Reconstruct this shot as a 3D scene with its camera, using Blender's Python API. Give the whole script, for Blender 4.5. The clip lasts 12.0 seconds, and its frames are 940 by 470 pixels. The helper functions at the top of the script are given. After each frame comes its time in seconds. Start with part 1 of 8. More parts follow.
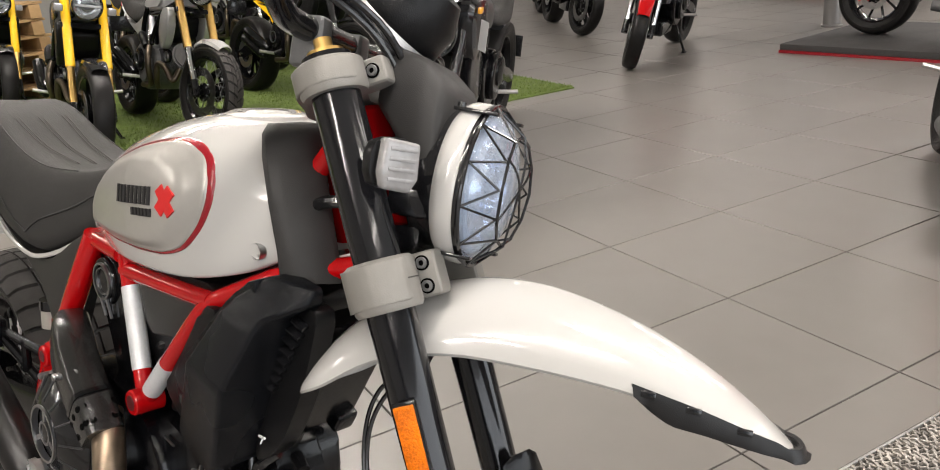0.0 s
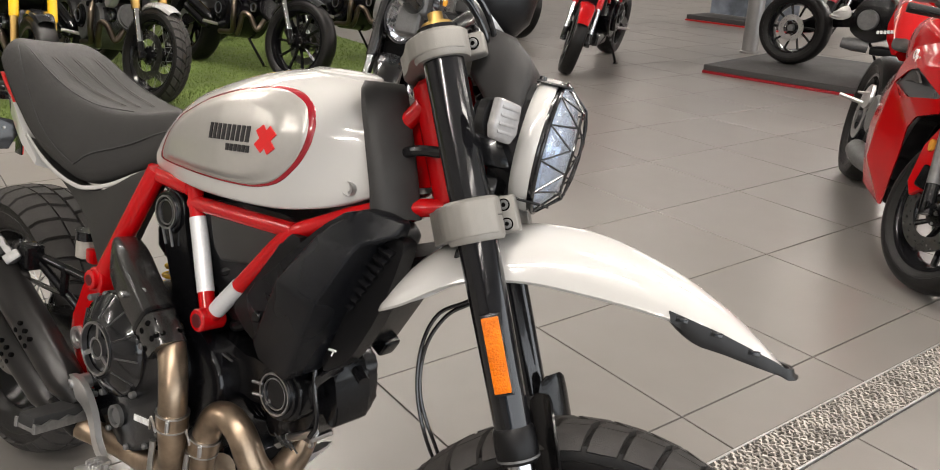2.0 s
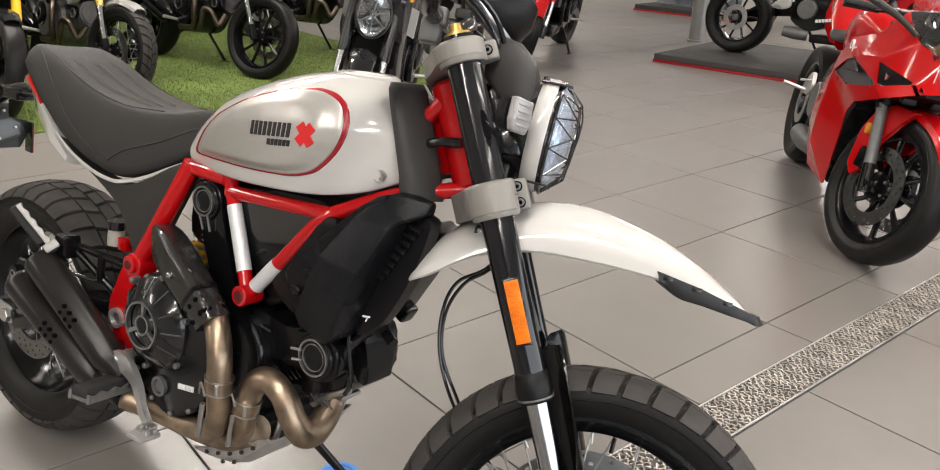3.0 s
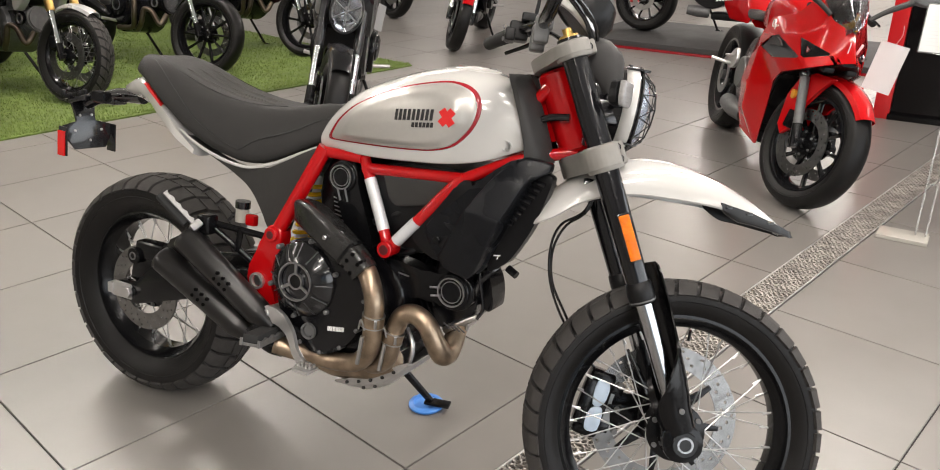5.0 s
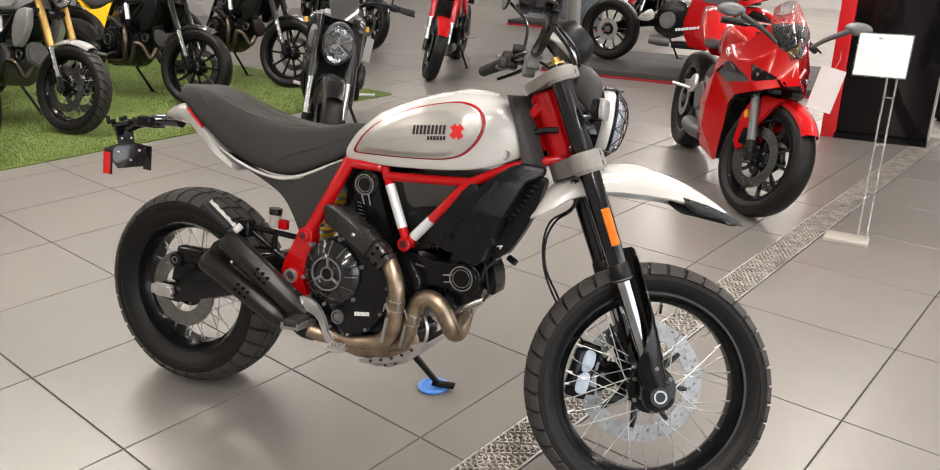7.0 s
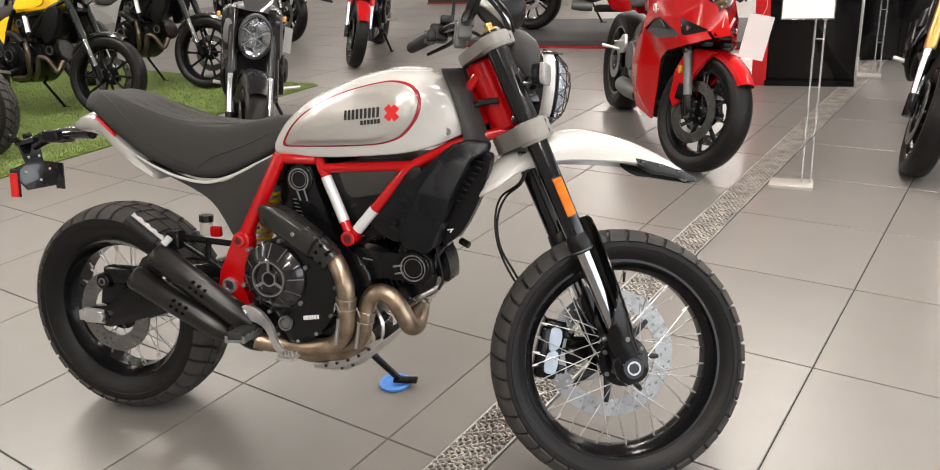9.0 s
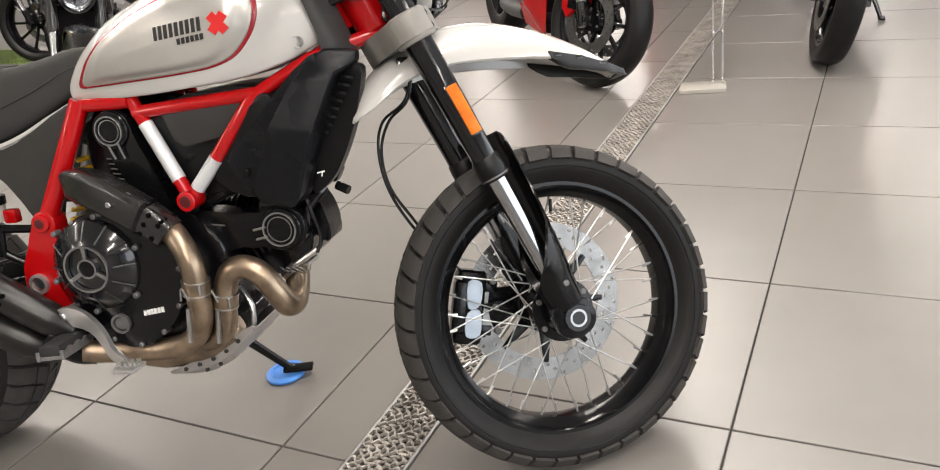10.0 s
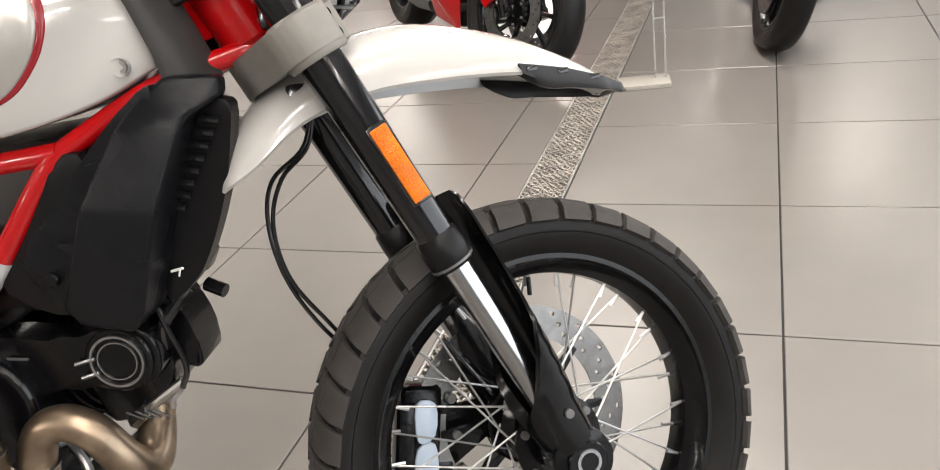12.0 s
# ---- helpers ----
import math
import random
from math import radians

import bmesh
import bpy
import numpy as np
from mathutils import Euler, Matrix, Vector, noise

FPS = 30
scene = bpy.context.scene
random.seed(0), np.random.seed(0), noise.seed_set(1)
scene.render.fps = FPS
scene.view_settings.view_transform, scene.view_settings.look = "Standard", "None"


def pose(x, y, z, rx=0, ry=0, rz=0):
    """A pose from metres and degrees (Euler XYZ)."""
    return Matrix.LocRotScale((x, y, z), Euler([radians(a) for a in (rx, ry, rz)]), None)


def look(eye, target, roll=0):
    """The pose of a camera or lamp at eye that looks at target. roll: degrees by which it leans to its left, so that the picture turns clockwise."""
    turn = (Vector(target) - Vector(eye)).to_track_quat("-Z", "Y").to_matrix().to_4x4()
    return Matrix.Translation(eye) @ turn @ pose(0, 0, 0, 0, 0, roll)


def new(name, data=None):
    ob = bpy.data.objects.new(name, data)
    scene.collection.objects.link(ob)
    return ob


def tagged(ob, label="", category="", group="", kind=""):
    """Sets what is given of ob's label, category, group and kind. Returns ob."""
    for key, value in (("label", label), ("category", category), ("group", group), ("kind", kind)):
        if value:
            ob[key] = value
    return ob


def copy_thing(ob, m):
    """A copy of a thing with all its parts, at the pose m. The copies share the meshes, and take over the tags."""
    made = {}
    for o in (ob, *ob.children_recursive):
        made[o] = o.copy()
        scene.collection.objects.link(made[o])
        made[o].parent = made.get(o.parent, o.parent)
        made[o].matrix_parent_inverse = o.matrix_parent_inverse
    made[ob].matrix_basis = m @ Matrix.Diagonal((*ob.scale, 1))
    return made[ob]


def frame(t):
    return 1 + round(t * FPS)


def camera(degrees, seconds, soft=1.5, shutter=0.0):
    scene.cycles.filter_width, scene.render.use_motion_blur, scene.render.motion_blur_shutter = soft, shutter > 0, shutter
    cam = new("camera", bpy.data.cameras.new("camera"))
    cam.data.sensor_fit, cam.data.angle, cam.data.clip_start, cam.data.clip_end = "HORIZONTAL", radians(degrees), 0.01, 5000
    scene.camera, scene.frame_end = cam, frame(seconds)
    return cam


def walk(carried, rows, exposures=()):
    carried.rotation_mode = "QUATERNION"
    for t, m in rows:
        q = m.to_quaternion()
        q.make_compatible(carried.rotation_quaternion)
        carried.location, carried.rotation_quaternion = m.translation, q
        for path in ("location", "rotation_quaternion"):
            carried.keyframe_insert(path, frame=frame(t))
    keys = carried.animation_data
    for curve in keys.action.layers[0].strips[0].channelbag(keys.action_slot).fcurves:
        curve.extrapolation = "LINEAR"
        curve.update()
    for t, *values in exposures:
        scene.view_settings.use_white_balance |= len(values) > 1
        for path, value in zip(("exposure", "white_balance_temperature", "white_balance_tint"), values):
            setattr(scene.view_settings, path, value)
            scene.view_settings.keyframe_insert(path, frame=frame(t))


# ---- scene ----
cam = camera(59.85, 12.0, soft=1.0)
PATH = [
    (0, (1.917, -0.404, 1.210), (0.596, 0.921, 0.502), -4.8),
    (0.5, (1.901, -0.447, 1.216), (0.609, 0.908, 0.510), -1.9),
    (1, (1.892, -0.503, 1.219), (0.646, 0.891, 0.509), 0.3),
    (1.5, (1.892, -0.588, 1.217), (0.701, 0.849, 0.499), 1.5),
    (2, (1.892, -0.686, 1.223), (0.750, 0.788, 0.501), 2.0),
    (2.5, (1.900, -0.775, 1.255), (0.809, 0.733, 0.521), 2.0),
    (3, (1.922, -0.891, 1.271), (0.880, 0.647, 0.529), 1.9),
    (3.5, (1.940, -1.046, 1.297), (0.933, 0.511, 0.549), 1.5),
    (3.7, (1.945, -1.099, 1.303), (0.952, 0.466, 0.553), 1.0),
    (5.3, (1.752, -1.527, 1.360), (0.962, 0.143, 0.595), 0.9),
    (5.5, (1.756, -1.570, 1.358), (0.977, 0.115, 0.612), 0.9),
    (6, (1.801, -1.661, 1.375), (1.035, 0.038, 0.649), 0.8),
    (6.5, (1.837, -1.767, 1.398), (1.069, -0.059, 0.694), 0.6),
    (8.5, (1.831, -1.845, 1.411), (1.124, -0.113, 0.704), -0.7),
    (9, (1.780, -1.713, 1.365), (1.150, 0.032, 0.618), -4.1),
    (9.5, (1.689, -1.508, 1.292), (1.194, 0.255, 0.488), -7.1),
    (10, (1.674, -1.322, 1.158), (1.273, 0.432, 0.282), -8.7),
    (10.5, (1.706, -1.103, 1.032), (1.370, 0.634, 0.097), -10.0),
    (11, (1.701, -0.963, 0.985), (1.424, 0.764, 0.014), -10.7),
    (11.5, (1.629, -0.876, 1.007), (1.402, 0.863, 0.046), -10.5),
    (12, (1.538, -0.803, 1.068), (1.357, 0.960, 0.142), -9.2),
]
walk(cam, [(t, look(eye, target, roll)) for t, eye, target, roll in PATH], [(0.0, -0.04), (1.5, 0.02), (3.5, 0.04), (6.0, 0.13), (9.5, 0.20), (11.0, 0.26), (12.0, 0.21)])

# ---------------------------------------------------------------- light
world = bpy.data.worlds.new("showroom_world")
scene.world = world
world.use_nodes = True
wn = world.node_tree.nodes
sky = wn.new("ShaderNodeTexSky")
sky.sky_type = "NISHITA"
sky.sun_disc = False
sky.sun_elevation, sky.sun_rotation = radians(38), radians(200)
world.node_tree.links.new(sky.outputs[0], wn["Background"].inputs[0])
wn["Background"].inputs[1].default_value = 0.08


def area_lamp(name, m, sx, sy, watts, colour):
    data = bpy.data.lights.new(name, "AREA")
    data.shape, data.size, data.size_y, data.energy, data.color = "RECTANGLE", sx, sy, watts, colour
    ob = new(name, data)
    ob.matrix_world = m
    return ob


CEILING = 3.6
WARM = (1.0, 0.925, 0.855)
# the y = -4.6 row is unseen fill, added to brighten sides facing south
LAMP_X, LAMP_Y = (-6.2, -3.1, 2.1, 5.3), (-4.6, -1.4, 1.8, 5.0, 8.2, 11.4, 14.4)
ROW_WATTS = {-4.6: 50, -1.4: 30, 1.8: 40, 5.0: 34, 8.2: 18, 11.4: 22, 14.4: 24}
STRONG = {(-3.1, -4.6): 100, (2.1, -4.6): 135, (-3.1, 1.8): 190, (2.1, 1.8): 110, (2.1, -1.4): 85, (-3.1, -1.4): 34, (2.1, 5.0): 62, (2.1, 8.2): 52, (2.1, 11.4): 110, (2.1, 14.4): 130, (5.3, 8.2): 50, (5.3, 11.4): 70, (5.3, 14.4): 80, (-6.2, -1.4): 18, (-0.5, 11.0): 60, (-0.5, 14.4): 170}
# the pair at x = -0.5 is unseen, added to brighten the far floor
LAMPS = [(lx, ly) for lx in LAMP_X for ly in LAMP_Y] + [(-0.5, 11.0), (-0.5, 14.4)]
for lx, ly in LAMPS:
    area_lamp("ceiling_lamp_light", pose(lx, ly, CEILING - 0.13, 0, 0, -16.1), 0.14, 2.6, STRONG[lx, ly] if (lx, ly) in STRONG else ROW_WATTS[ly], WARM)
# daylight through the shop window along the east side
area_lamp("window_light", pose(0, 0, 0, 0, 0, -16.1) @ look((7.65, 4.3, 1.7), (0.0, 4.3, 1.3)), 17.0, 2.4, 430, (0.95, 0.97, 1.0))


# ---------------------------------------------------------------- materials


def material(name, colour, rough=0.5, metal=0.0, coat=0.0, scale=40.0, vary=0.12, bump=0.0, bump_scale=None,
             rough_vary=0.1, random_vary=0.0, trans=0.0, ior=1.45, emit=0.0, spec=0.5, by_place=False):
    """A Principled surface whose colour, gloss and relief vary at two scales."""
    mat = bpy.data.materials.new(name)
    mat.use_nodes = True
    nt = mat.node_tree
    bsdf = nt.nodes["Principled BSDF"]
    bsdf.inputs["Metallic"].default_value = metal
    bsdf.inputs["Specular IOR Level"].default_value = spec
    bsdf.inputs["Coat Weight"].default_value = coat
    bsdf.inputs["Coat Roughness"].default_value = 0.04
    bsdf.inputs["Transmission Weight"].default_value = trans
    bsdf.inputs["IOR"].default_value = ior
    if emit:
        bsdf.inputs["Emission Color"].default_value = (*colour, 1)
        bsdf.inputs["Emission Strength"].default_value = emit
    coord = nt.nodes.new("ShaderNodeTexCoord")
    place = nt.nodes.new("ShaderNodeNewGeometry").outputs["Position"] if by_place else coord.outputs["Object"]
    fine, broad = nt.nodes.new("ShaderNodeTexNoise"), nt.nodes.new("ShaderNodeTexNoise")
    fine.inputs["Scale"].default_value, fine.inputs["Detail"].default_value = scale, 6
    broad.inputs["Scale"].default_value, broad.inputs["Detail"].default_value = scale / 11, 3
    for n in (fine, broad):
        nt.links.new(place, n.inputs["Vector"])
    both = nt.nodes.new("ShaderNodeMath")
    both.operation = "ADD"
    nt.links.new(fine.outputs["Fac"], both.inputs[0])
    nt.links.new(broad.outputs["Fac"], both.inputs[1])
    src = both.outputs[0]
    if random_vary:
        info = nt.nodes.new("ShaderNodeObjectInfo")
        mul = nt.nodes.new("ShaderNodeMath")
        mul.operation = "MULTIPLY_ADD"
        nt.links.new(info.outputs["Random"], mul.inputs[0])
        mul.inputs[1].default_value = random_vary
        nt.links.new(src, mul.inputs[2])
        src = mul.outputs[0]
    ramp = nt.nodes.new("ShaderNodeMapRange")
    ramp.inputs["From Min"].default_value, ramp.inputs["From Max"].default_value = 0.6, 1.4 + random_vary
    ramp.inputs["To Min"].default_value, ramp.inputs["To Max"].default_value = 1 - vary, 1 + vary
    ramp.interpolation_type = "SMOOTHSTEP"
    nt.links.new(src, ramp.inputs["Value"])
    mix = nt.nodes.new("ShaderNodeVectorMath")
    mix.operation = "SCALE"
    mix.inputs[0].default_value = colour
    nt.links.new(ramp.outputs[0], mix.inputs["Scale"])
    nt.links.new(mix.outputs[0], bsdf.inputs["Base Color"])
    rr = nt.nodes.new("ShaderNodeMapRange")
    rr.inputs["From Min"].default_value, rr.inputs["From Max"].default_value = 0.3, 0.7
    rr.inputs["To Min"].default_value, rr.inputs["To Max"].default_value = max(0.02, rough * (1 - rough_vary)), min(1, rough * (1 + rough_vary))
    rr.interpolation_type = "SMOOTHSTEP"
    nt.links.new(broad.outputs["Fac"], rr.inputs["Value"])
    nt.links.new(rr.outputs[0], bsdf.inputs["Roughness"])
    if bump:
        bn = nt.nodes.new("ShaderNodeBump")
        bn.inputs["Strength"].default_value, bn.inputs["Distance"].default_value = bump, 0.002
        grain = nt.nodes.new("ShaderNodeTexNoise")
        grain.inputs["Scale"].default_value, grain.inputs["Detail"].default_value = bump_scale or scale * 4, 4
        nt.links.new(place, grain.inputs["Vector"])
        nt.links.new(grain.outputs["Fac"], bn.inputs["Height"])
        nt.links.new(bn.outputs[0], bsdf.inputs["Normal"])
    return mat


WHITE = material("white_gloss_paint", (0.475, 0.465, 0.445), 0.16, coat=0.8, vary=0.015, scale=6)
SATIN = material("satin_silver_paint", (0.42, 0.405, 0.378), 0.34, metal=0.42, vary=0.03, scale=90)
RED = material("red_gloss_paint", (0.40, 0.0026, 0.0042), 0.13, spec=0.28, coat=0.5, vary=0.04, scale=12)
DEEP_RED = material("dark_red_line_paint", (0.25, 0.006, 0.013), 0.24, coat=0.5, vary=0.04)
ORANGE = material("orange_reflector_plastic", (0.66, 0.145, 0.0), 0.35, spec=0.25, coat=0.2, vary=0.35, scale=420, bump=0.8, bump_scale=420)
RED_LENS = material("red_reflector_plastic", (0.6, 0.01, 0.01), 0.2, coat=0.6, vary=0.08, scale=100)
BLACK = material("black_gloss_paint", (0.007, 0.007, 0.008), 0.20, spec=0.45, coat=0.5, vary=0.1)
TUBE_BLACK = material("black_anodised_tube", (0.006, 0.006, 0.007), 0.14, spec=0.35, coat=0.35, vary=0.1)
SATIN_BLACK = material("satin_black_metal", (0.004, 0.004, 0.0045), 0.16, spec=0.30, vary=0.15, bump=0.1)
PLASTIC = material("black_textured_plastic", (0.005, 0.005, 0.0055), 0.32, spec=0.27, vary=0.12, bump=0.22, bump_scale=900)
SHROUD = material("matt_black_shroud_plastic", (0.0055, 0.006, 0.0075), 0.27, spec=0.25, vary=0.12, bump=0.25, bump_scale=900)
DISC = material("drilled_disc_steel", (0.21, 0.207, 0.203), 0.28, metal=1.0, vary=0.18)
COWL_GREY = material("grey_cowl_plastic", (0.031, 0.030, 0.0295), 0.46, spec=0.3, vary=0.1, bump=0.25, bump_scale=900)
SHIELD = material("satin_brown_black_heat_shield", (0.016, 0.0155, 0.015), 0.27, spec=0.55, coat=0.15, vary=0.2, scale=20, bump=0.15)
SILENCER = material("satin_brown_black_silencer", (0.012, 0.0112, 0.0108), 0.28, spec=0.5, metal=0.2, vary=0.25, scale=20, bump=0.15)
# near-black that paints the shade in holes, recesses, grooves and gaps
RECESS_SHADE = material("dark_recess_shade", (0.002, 0.002, 0.002), 0.9, spec=0.05)
GREY_PLASTIC = material("dark_grey_plastic", (0.030, 0.029, 0.0275), 0.5, spec=0.35, vary=0.1, bump=0.25, bump_scale=900)
CAST_GREY = material("grey_cast_metal", (0.225, 0.215, 0.197), 0.5, metal=0.25, vary=0.06, bump=0.15, bump_scale=700)
STEEL = material("brushed_steel", (0.5, 0.5, 0.5), 0.3, metal=1.0, vary=0.1)
CHROME = material("chrome", (0.62, 0.63, 0.65), 0.14, metal=1.0, vary=0.06)
LIP = material("black_mudguard_lip_plastic", (0.012, 0.012, 0.0125), 0.34, spec=0.4, vary=0.1, bump=0.15, bump_scale=900)
MAROON = material("shaded_red_tube_end", (0.07, 0.003, 0.004), 0.5, vary=0.1)
SLIDER = material("satin_chromed_fork_leg", (0.40, 0.405, 0.415), 0.20, metal=1.0, vary=0.08, scale=30)
SPLIT = material("shaded_casting_joint", (0.06, 0.057, 0.052), 0.7, vary=0.1)
LAMP_GLASS = material("tinted_headlamp_glass", (0.82, 0.89, 1.0), 0.05, trans=0.8, vary=0.02, ior=1.4)
REFLECTOR = material("lamp_reflector_metal", (0.74, 0.80, 0.90), 0.20, metal=1.0, vary=0.2, scale=60)
ALLOY = material("aluminium", (0.56, 0.55, 0.54), 0.42, metal=0.9, vary=0.1, bump=0.1)
ENGINE = material("black_engine_casting", (0.0028, 0.0028, 0.0036), 0.14, spec=0.34, coat=0.2, vary=0.2, bump=0.2, bump_scale=500)
ENGINE_GREY = material("grey_engine_casting", (0.14, 0.14, 0.14), 0.45, metal=0.5, vary=0.2, bump=0.25, bump_scale=400)
PEG_METAL = material("worn_peg_metal", (0.24, 0.236, 0.232), 0.45, metal=0.7, vary=0.25, scale=80, bump=0.2)
EDGE = material("machined_edge", (0.36, 0.36, 0.37), 0.3, metal=1.0, vary=0.12)
DARK_PIPE = material("dark_tinted_steel", (0.10, 0.08, 0.06), 0.35, metal=0.9, vary=0.2, scale=14)
# dark grey for ribs and fin edges, paler than the black castings
RIB = material("dark_grey_casting_edge", (0.045, 0.045, 0.046), 0.35, metal=0.5, vary=0.3, scale=60)
SPOKE = material("bright_wire", (0.46, 0.46, 0.46), 0.34, metal=0.9, vary=0.08)
BRONZE = material("heat_tinted_steel", (0.32, 0.245, 0.175), 0.38, metal=0.92, vary=0.5, scale=26, rough_vary=0.3)
RUBBER = material("tyre_rubber", (0.0085, 0.008, 0.0078), 0.38, spec=0.22, vary=0.22, scale=25, bump=0.25, bump_scale=600)
TREAD = material("tread_rubber", (0.044, 0.041, 0.039), 0.68, spec=0.25, vary=0.22, scale=30, bump=0.35, bump_scale=500)
GRIP = material("handle_rubber", (0.016, 0.016, 0.016), 0.75, vary=0.1, bump=0.2)
SEAT = material("charcoal_seat_vinyl", (0.029, 0.028, 0.027), 0.55, spec=0.26, vary=0.08, scale=30, bump=0.35, bump_scale=1500)
SEAT_SIDE = material("black_seat_vinyl", (0.026, 0.026, 0.026), 0.5, vary=0.08, scale=30, bump=0.3, bump_scale=1500)
STITCH = material("grey_stitching", (0.085, 0.082, 0.078), 0.8, vary=0.1)
SLEEVE = material("silver_reflective_film", (0.62, 0.63, 0.64), 0.34, metal=0.3, vary=0.06, scale=200, bump=0.3, bump_scale=900)
GOLD = material("gold_anodised_metal", (0.55, 0.36, 0.12), 0.32, metal=1.0, vary=0.06)
YELLOW = material("yellow_gloss_paint", (0.86, 0.5, 0.015), 0.2, coat=0.7, vary=0.03, scale=10)
GUNMETAL = material("gunmetal_paint", (0.06, 0.062, 0.066), 0.3, metal=0.4, coat=0.5, vary=0.05)
SILVER_PAINT = material("silver_paint", (0.42, 0.42, 0.42), 0.3, metal=0.5, coat=0.4, vary=0.04)
PAPER = material("white_paper", (0.66, 0.66, 0.655), 0.7, vary=0.02, scale=8)
ACRYLIC = material("frosted_acrylic", (0.38, 0.36, 0.32), 0.3, vary=0.03, coat=0.3)
CLEAR = material("clear_acrylic", (0.9, 0.92, 0.92), 0.05, trans=0.85, vary=0.02, ior=1.3)
LENS = material("clear_lens", (0.95, 0.96, 0.97), 0.03, trans=1.0, vary=0.01, ior=1.35)
FROST_LENS = material("ribbed_clear_plastic", (0.24, 0.235, 0.235), 0.2, coat=0.7, vary=0.12, scale=150)
SMOKE = material("smoked_screen", (0.06, 0.06, 0.06), 0.06, coat=0.5, vary=0.02)
BLUE = material("blue_plastic", (0.06, 0.22, 0.62), 0.4, vary=0.06)
FILM = material("pale_blue_film", (0.46, 0.56, 0.68), 0.3, vary=0.1, coat=0.4)
AMBER = material("amber_plastic", (0.75, 0.36, 0.04), 0.25, coat=0.5)
WOOD = material("raw_pine", (0.42, 0.27, 0.13), 0.7, vary=0.25, scale=20, bump=0.3, random_vary=0.5)
TILE = material("grey_floor_tile", (0.165, 0.152, 0.140), 0.34, spec=1.0, vary=0.07, scale=7, by_place=True, rough_vary=0.10, random_vary=0.35, bump=0.05, bump_scale=260)
GROUT = material("dark_grout", (0.035, 0.032, 0.030), 0.85, vary=0.2, scale=30)
TURF = material("artificial_turf", (0.11, 0.155, 0.035), 0.9, vary=0.35, scale=25, bump=0.6, bump_scale=400)
BLADE = material("turf_blades", (0.125, 0.175, 0.038), 0.8, vary=0.16, scale=30)
CARPET = material("dark_platform_carpet", (0.042, 0.040, 0.040), 0.8, vary=0.2, scale=60, bump=0.4)
DARK_PANEL = material("black_laminate", (0.005, 0.0045, 0.005), 0.10, spec=0.32, vary=0.1, scale=3)
RED_PANEL = material("red_laminate", (0.5, 0.012, 0.015), 0.3, vary=0.04, scale=4)
WALL = material("grey_wall_paint", (0.34, 0.33, 0.32), 0.7, vary=0.04, scale=5, bump=0.1)
CEIL = material("white_ceiling_paint", (0.62, 0.615, 0.60), 0.8, vary=0.03, scale=3)
GRATE = material("galvanised_grate", (0.33, 0.305, 0.275), 0.5, metal=0.35, vary=0.55, scale=160, bump=0.5)
TROUGH = material("dark_trough", (0.03, 0.028, 0.026), 0.9)
POST = material("brushed_column", (0.32, 0.315, 0.31), 0.4, metal=0.7, vary=0.08, scale=10)
LAMP_WHITE = material("lamp_diffuser", (1.0, 0.96, 0.9), 0.5, emit=4.0)
PRINT = material("printed_poster", (0.24, 0.27, 0.32), 0.35, vary=0.6, scale=5)
INK = material("dark_ink", (0.015, 0.014, 0.015), 0.5)
FAINT_INK = material("faint_print", (0.6, 0.6, 0.6), 0.6)
INK_GREY = material("grey_ink", (0.3, 0.3, 0.3), 0.6)
X_RED = material("red_emblem", (0.52, 0.012, 0.012), 0.4, coat=0.1)
BADGE_WHITE = material("white_lettering", (0.75, 0.75, 0.74), 0.4)

# ---------------------------------------------------------------- mesh tools


def part(name, bm, mat, parent=None, label="", m=None, sharp=35, smooth=True):
    """Links a bmesh as one mesh object under parent."""
    if m is not None:
        bmesh.ops.transform(bm, matrix=m, verts=bm.verts)
    bmesh.ops.recalc_face_normals(bm, faces=bm.faces)
    for f in bm.faces:
        f.smooth = smooth
    for e in bm.edges:
        if len(e.link_faces) == 2 and e.calc_face_angle(0) > radians(sharp):
            e.smooth = False
    data = bpy.data.meshes.new(name)
    bm.to_mesh(data)
    bm.free()
    data.materials.append(mat)
    ob = new(name, data)
    ob.parent = parent
    if label:
        ob["label"] = label
    return ob


def placed(name, data, parent, m):
    """Another object on a mesh that is there already."""
    ob = new(name, data)
    ob.parent = parent
    ob.matrix_basis = m
    return ob


def base(name, m, label, category, group="", kind=""):
    """An Empty at a thing's base, which carries its parts."""
    ob = new(name)
    ob.empty_display_size = 0.1
    ob.matrix_world = m
    return tagged(ob, label, category, group, kind)


def join(*bms):
    out = bmesh.new()
    for b in bms:
        tmp = bpy.data.meshes.new("tmp")
        b.to_mesh(tmp)
        b.free()
        out.from_mesh(tmp)
        bpy.data.meshes.remove(tmp)
    return out


def moved(bm, m):
    bmesh.ops.transform(bm, matrix=m, verts=bm.verts)
    return bm


def mirrored(bm):
    """A copy of bm on the other side of the plane y = 0."""
    out = bm.copy()
    bmesh.ops.scale(out, vec=(1, -1, 1), verts=out.verts)
    bmesh.ops.reverse_faces(out, faces=out.faces)
    return out


def loft(rings, cap=True, closed=True):
    bm = bmesh.new()
    vs = [[bm.verts.new(p) for p in ring] for ring in rings]
    n = len(rings[0])
    for a, b in zip(vs, vs[1:]):
        for i in range(n if closed else n - 1):
            j = (i + 1) % n
            bm.faces.new((a[i], a[j], b[j], b[i]))
    if cap and closed:
        bm.faces.new(vs[0][::-1])
        bm.faces.new(vs[-1])
    return bm


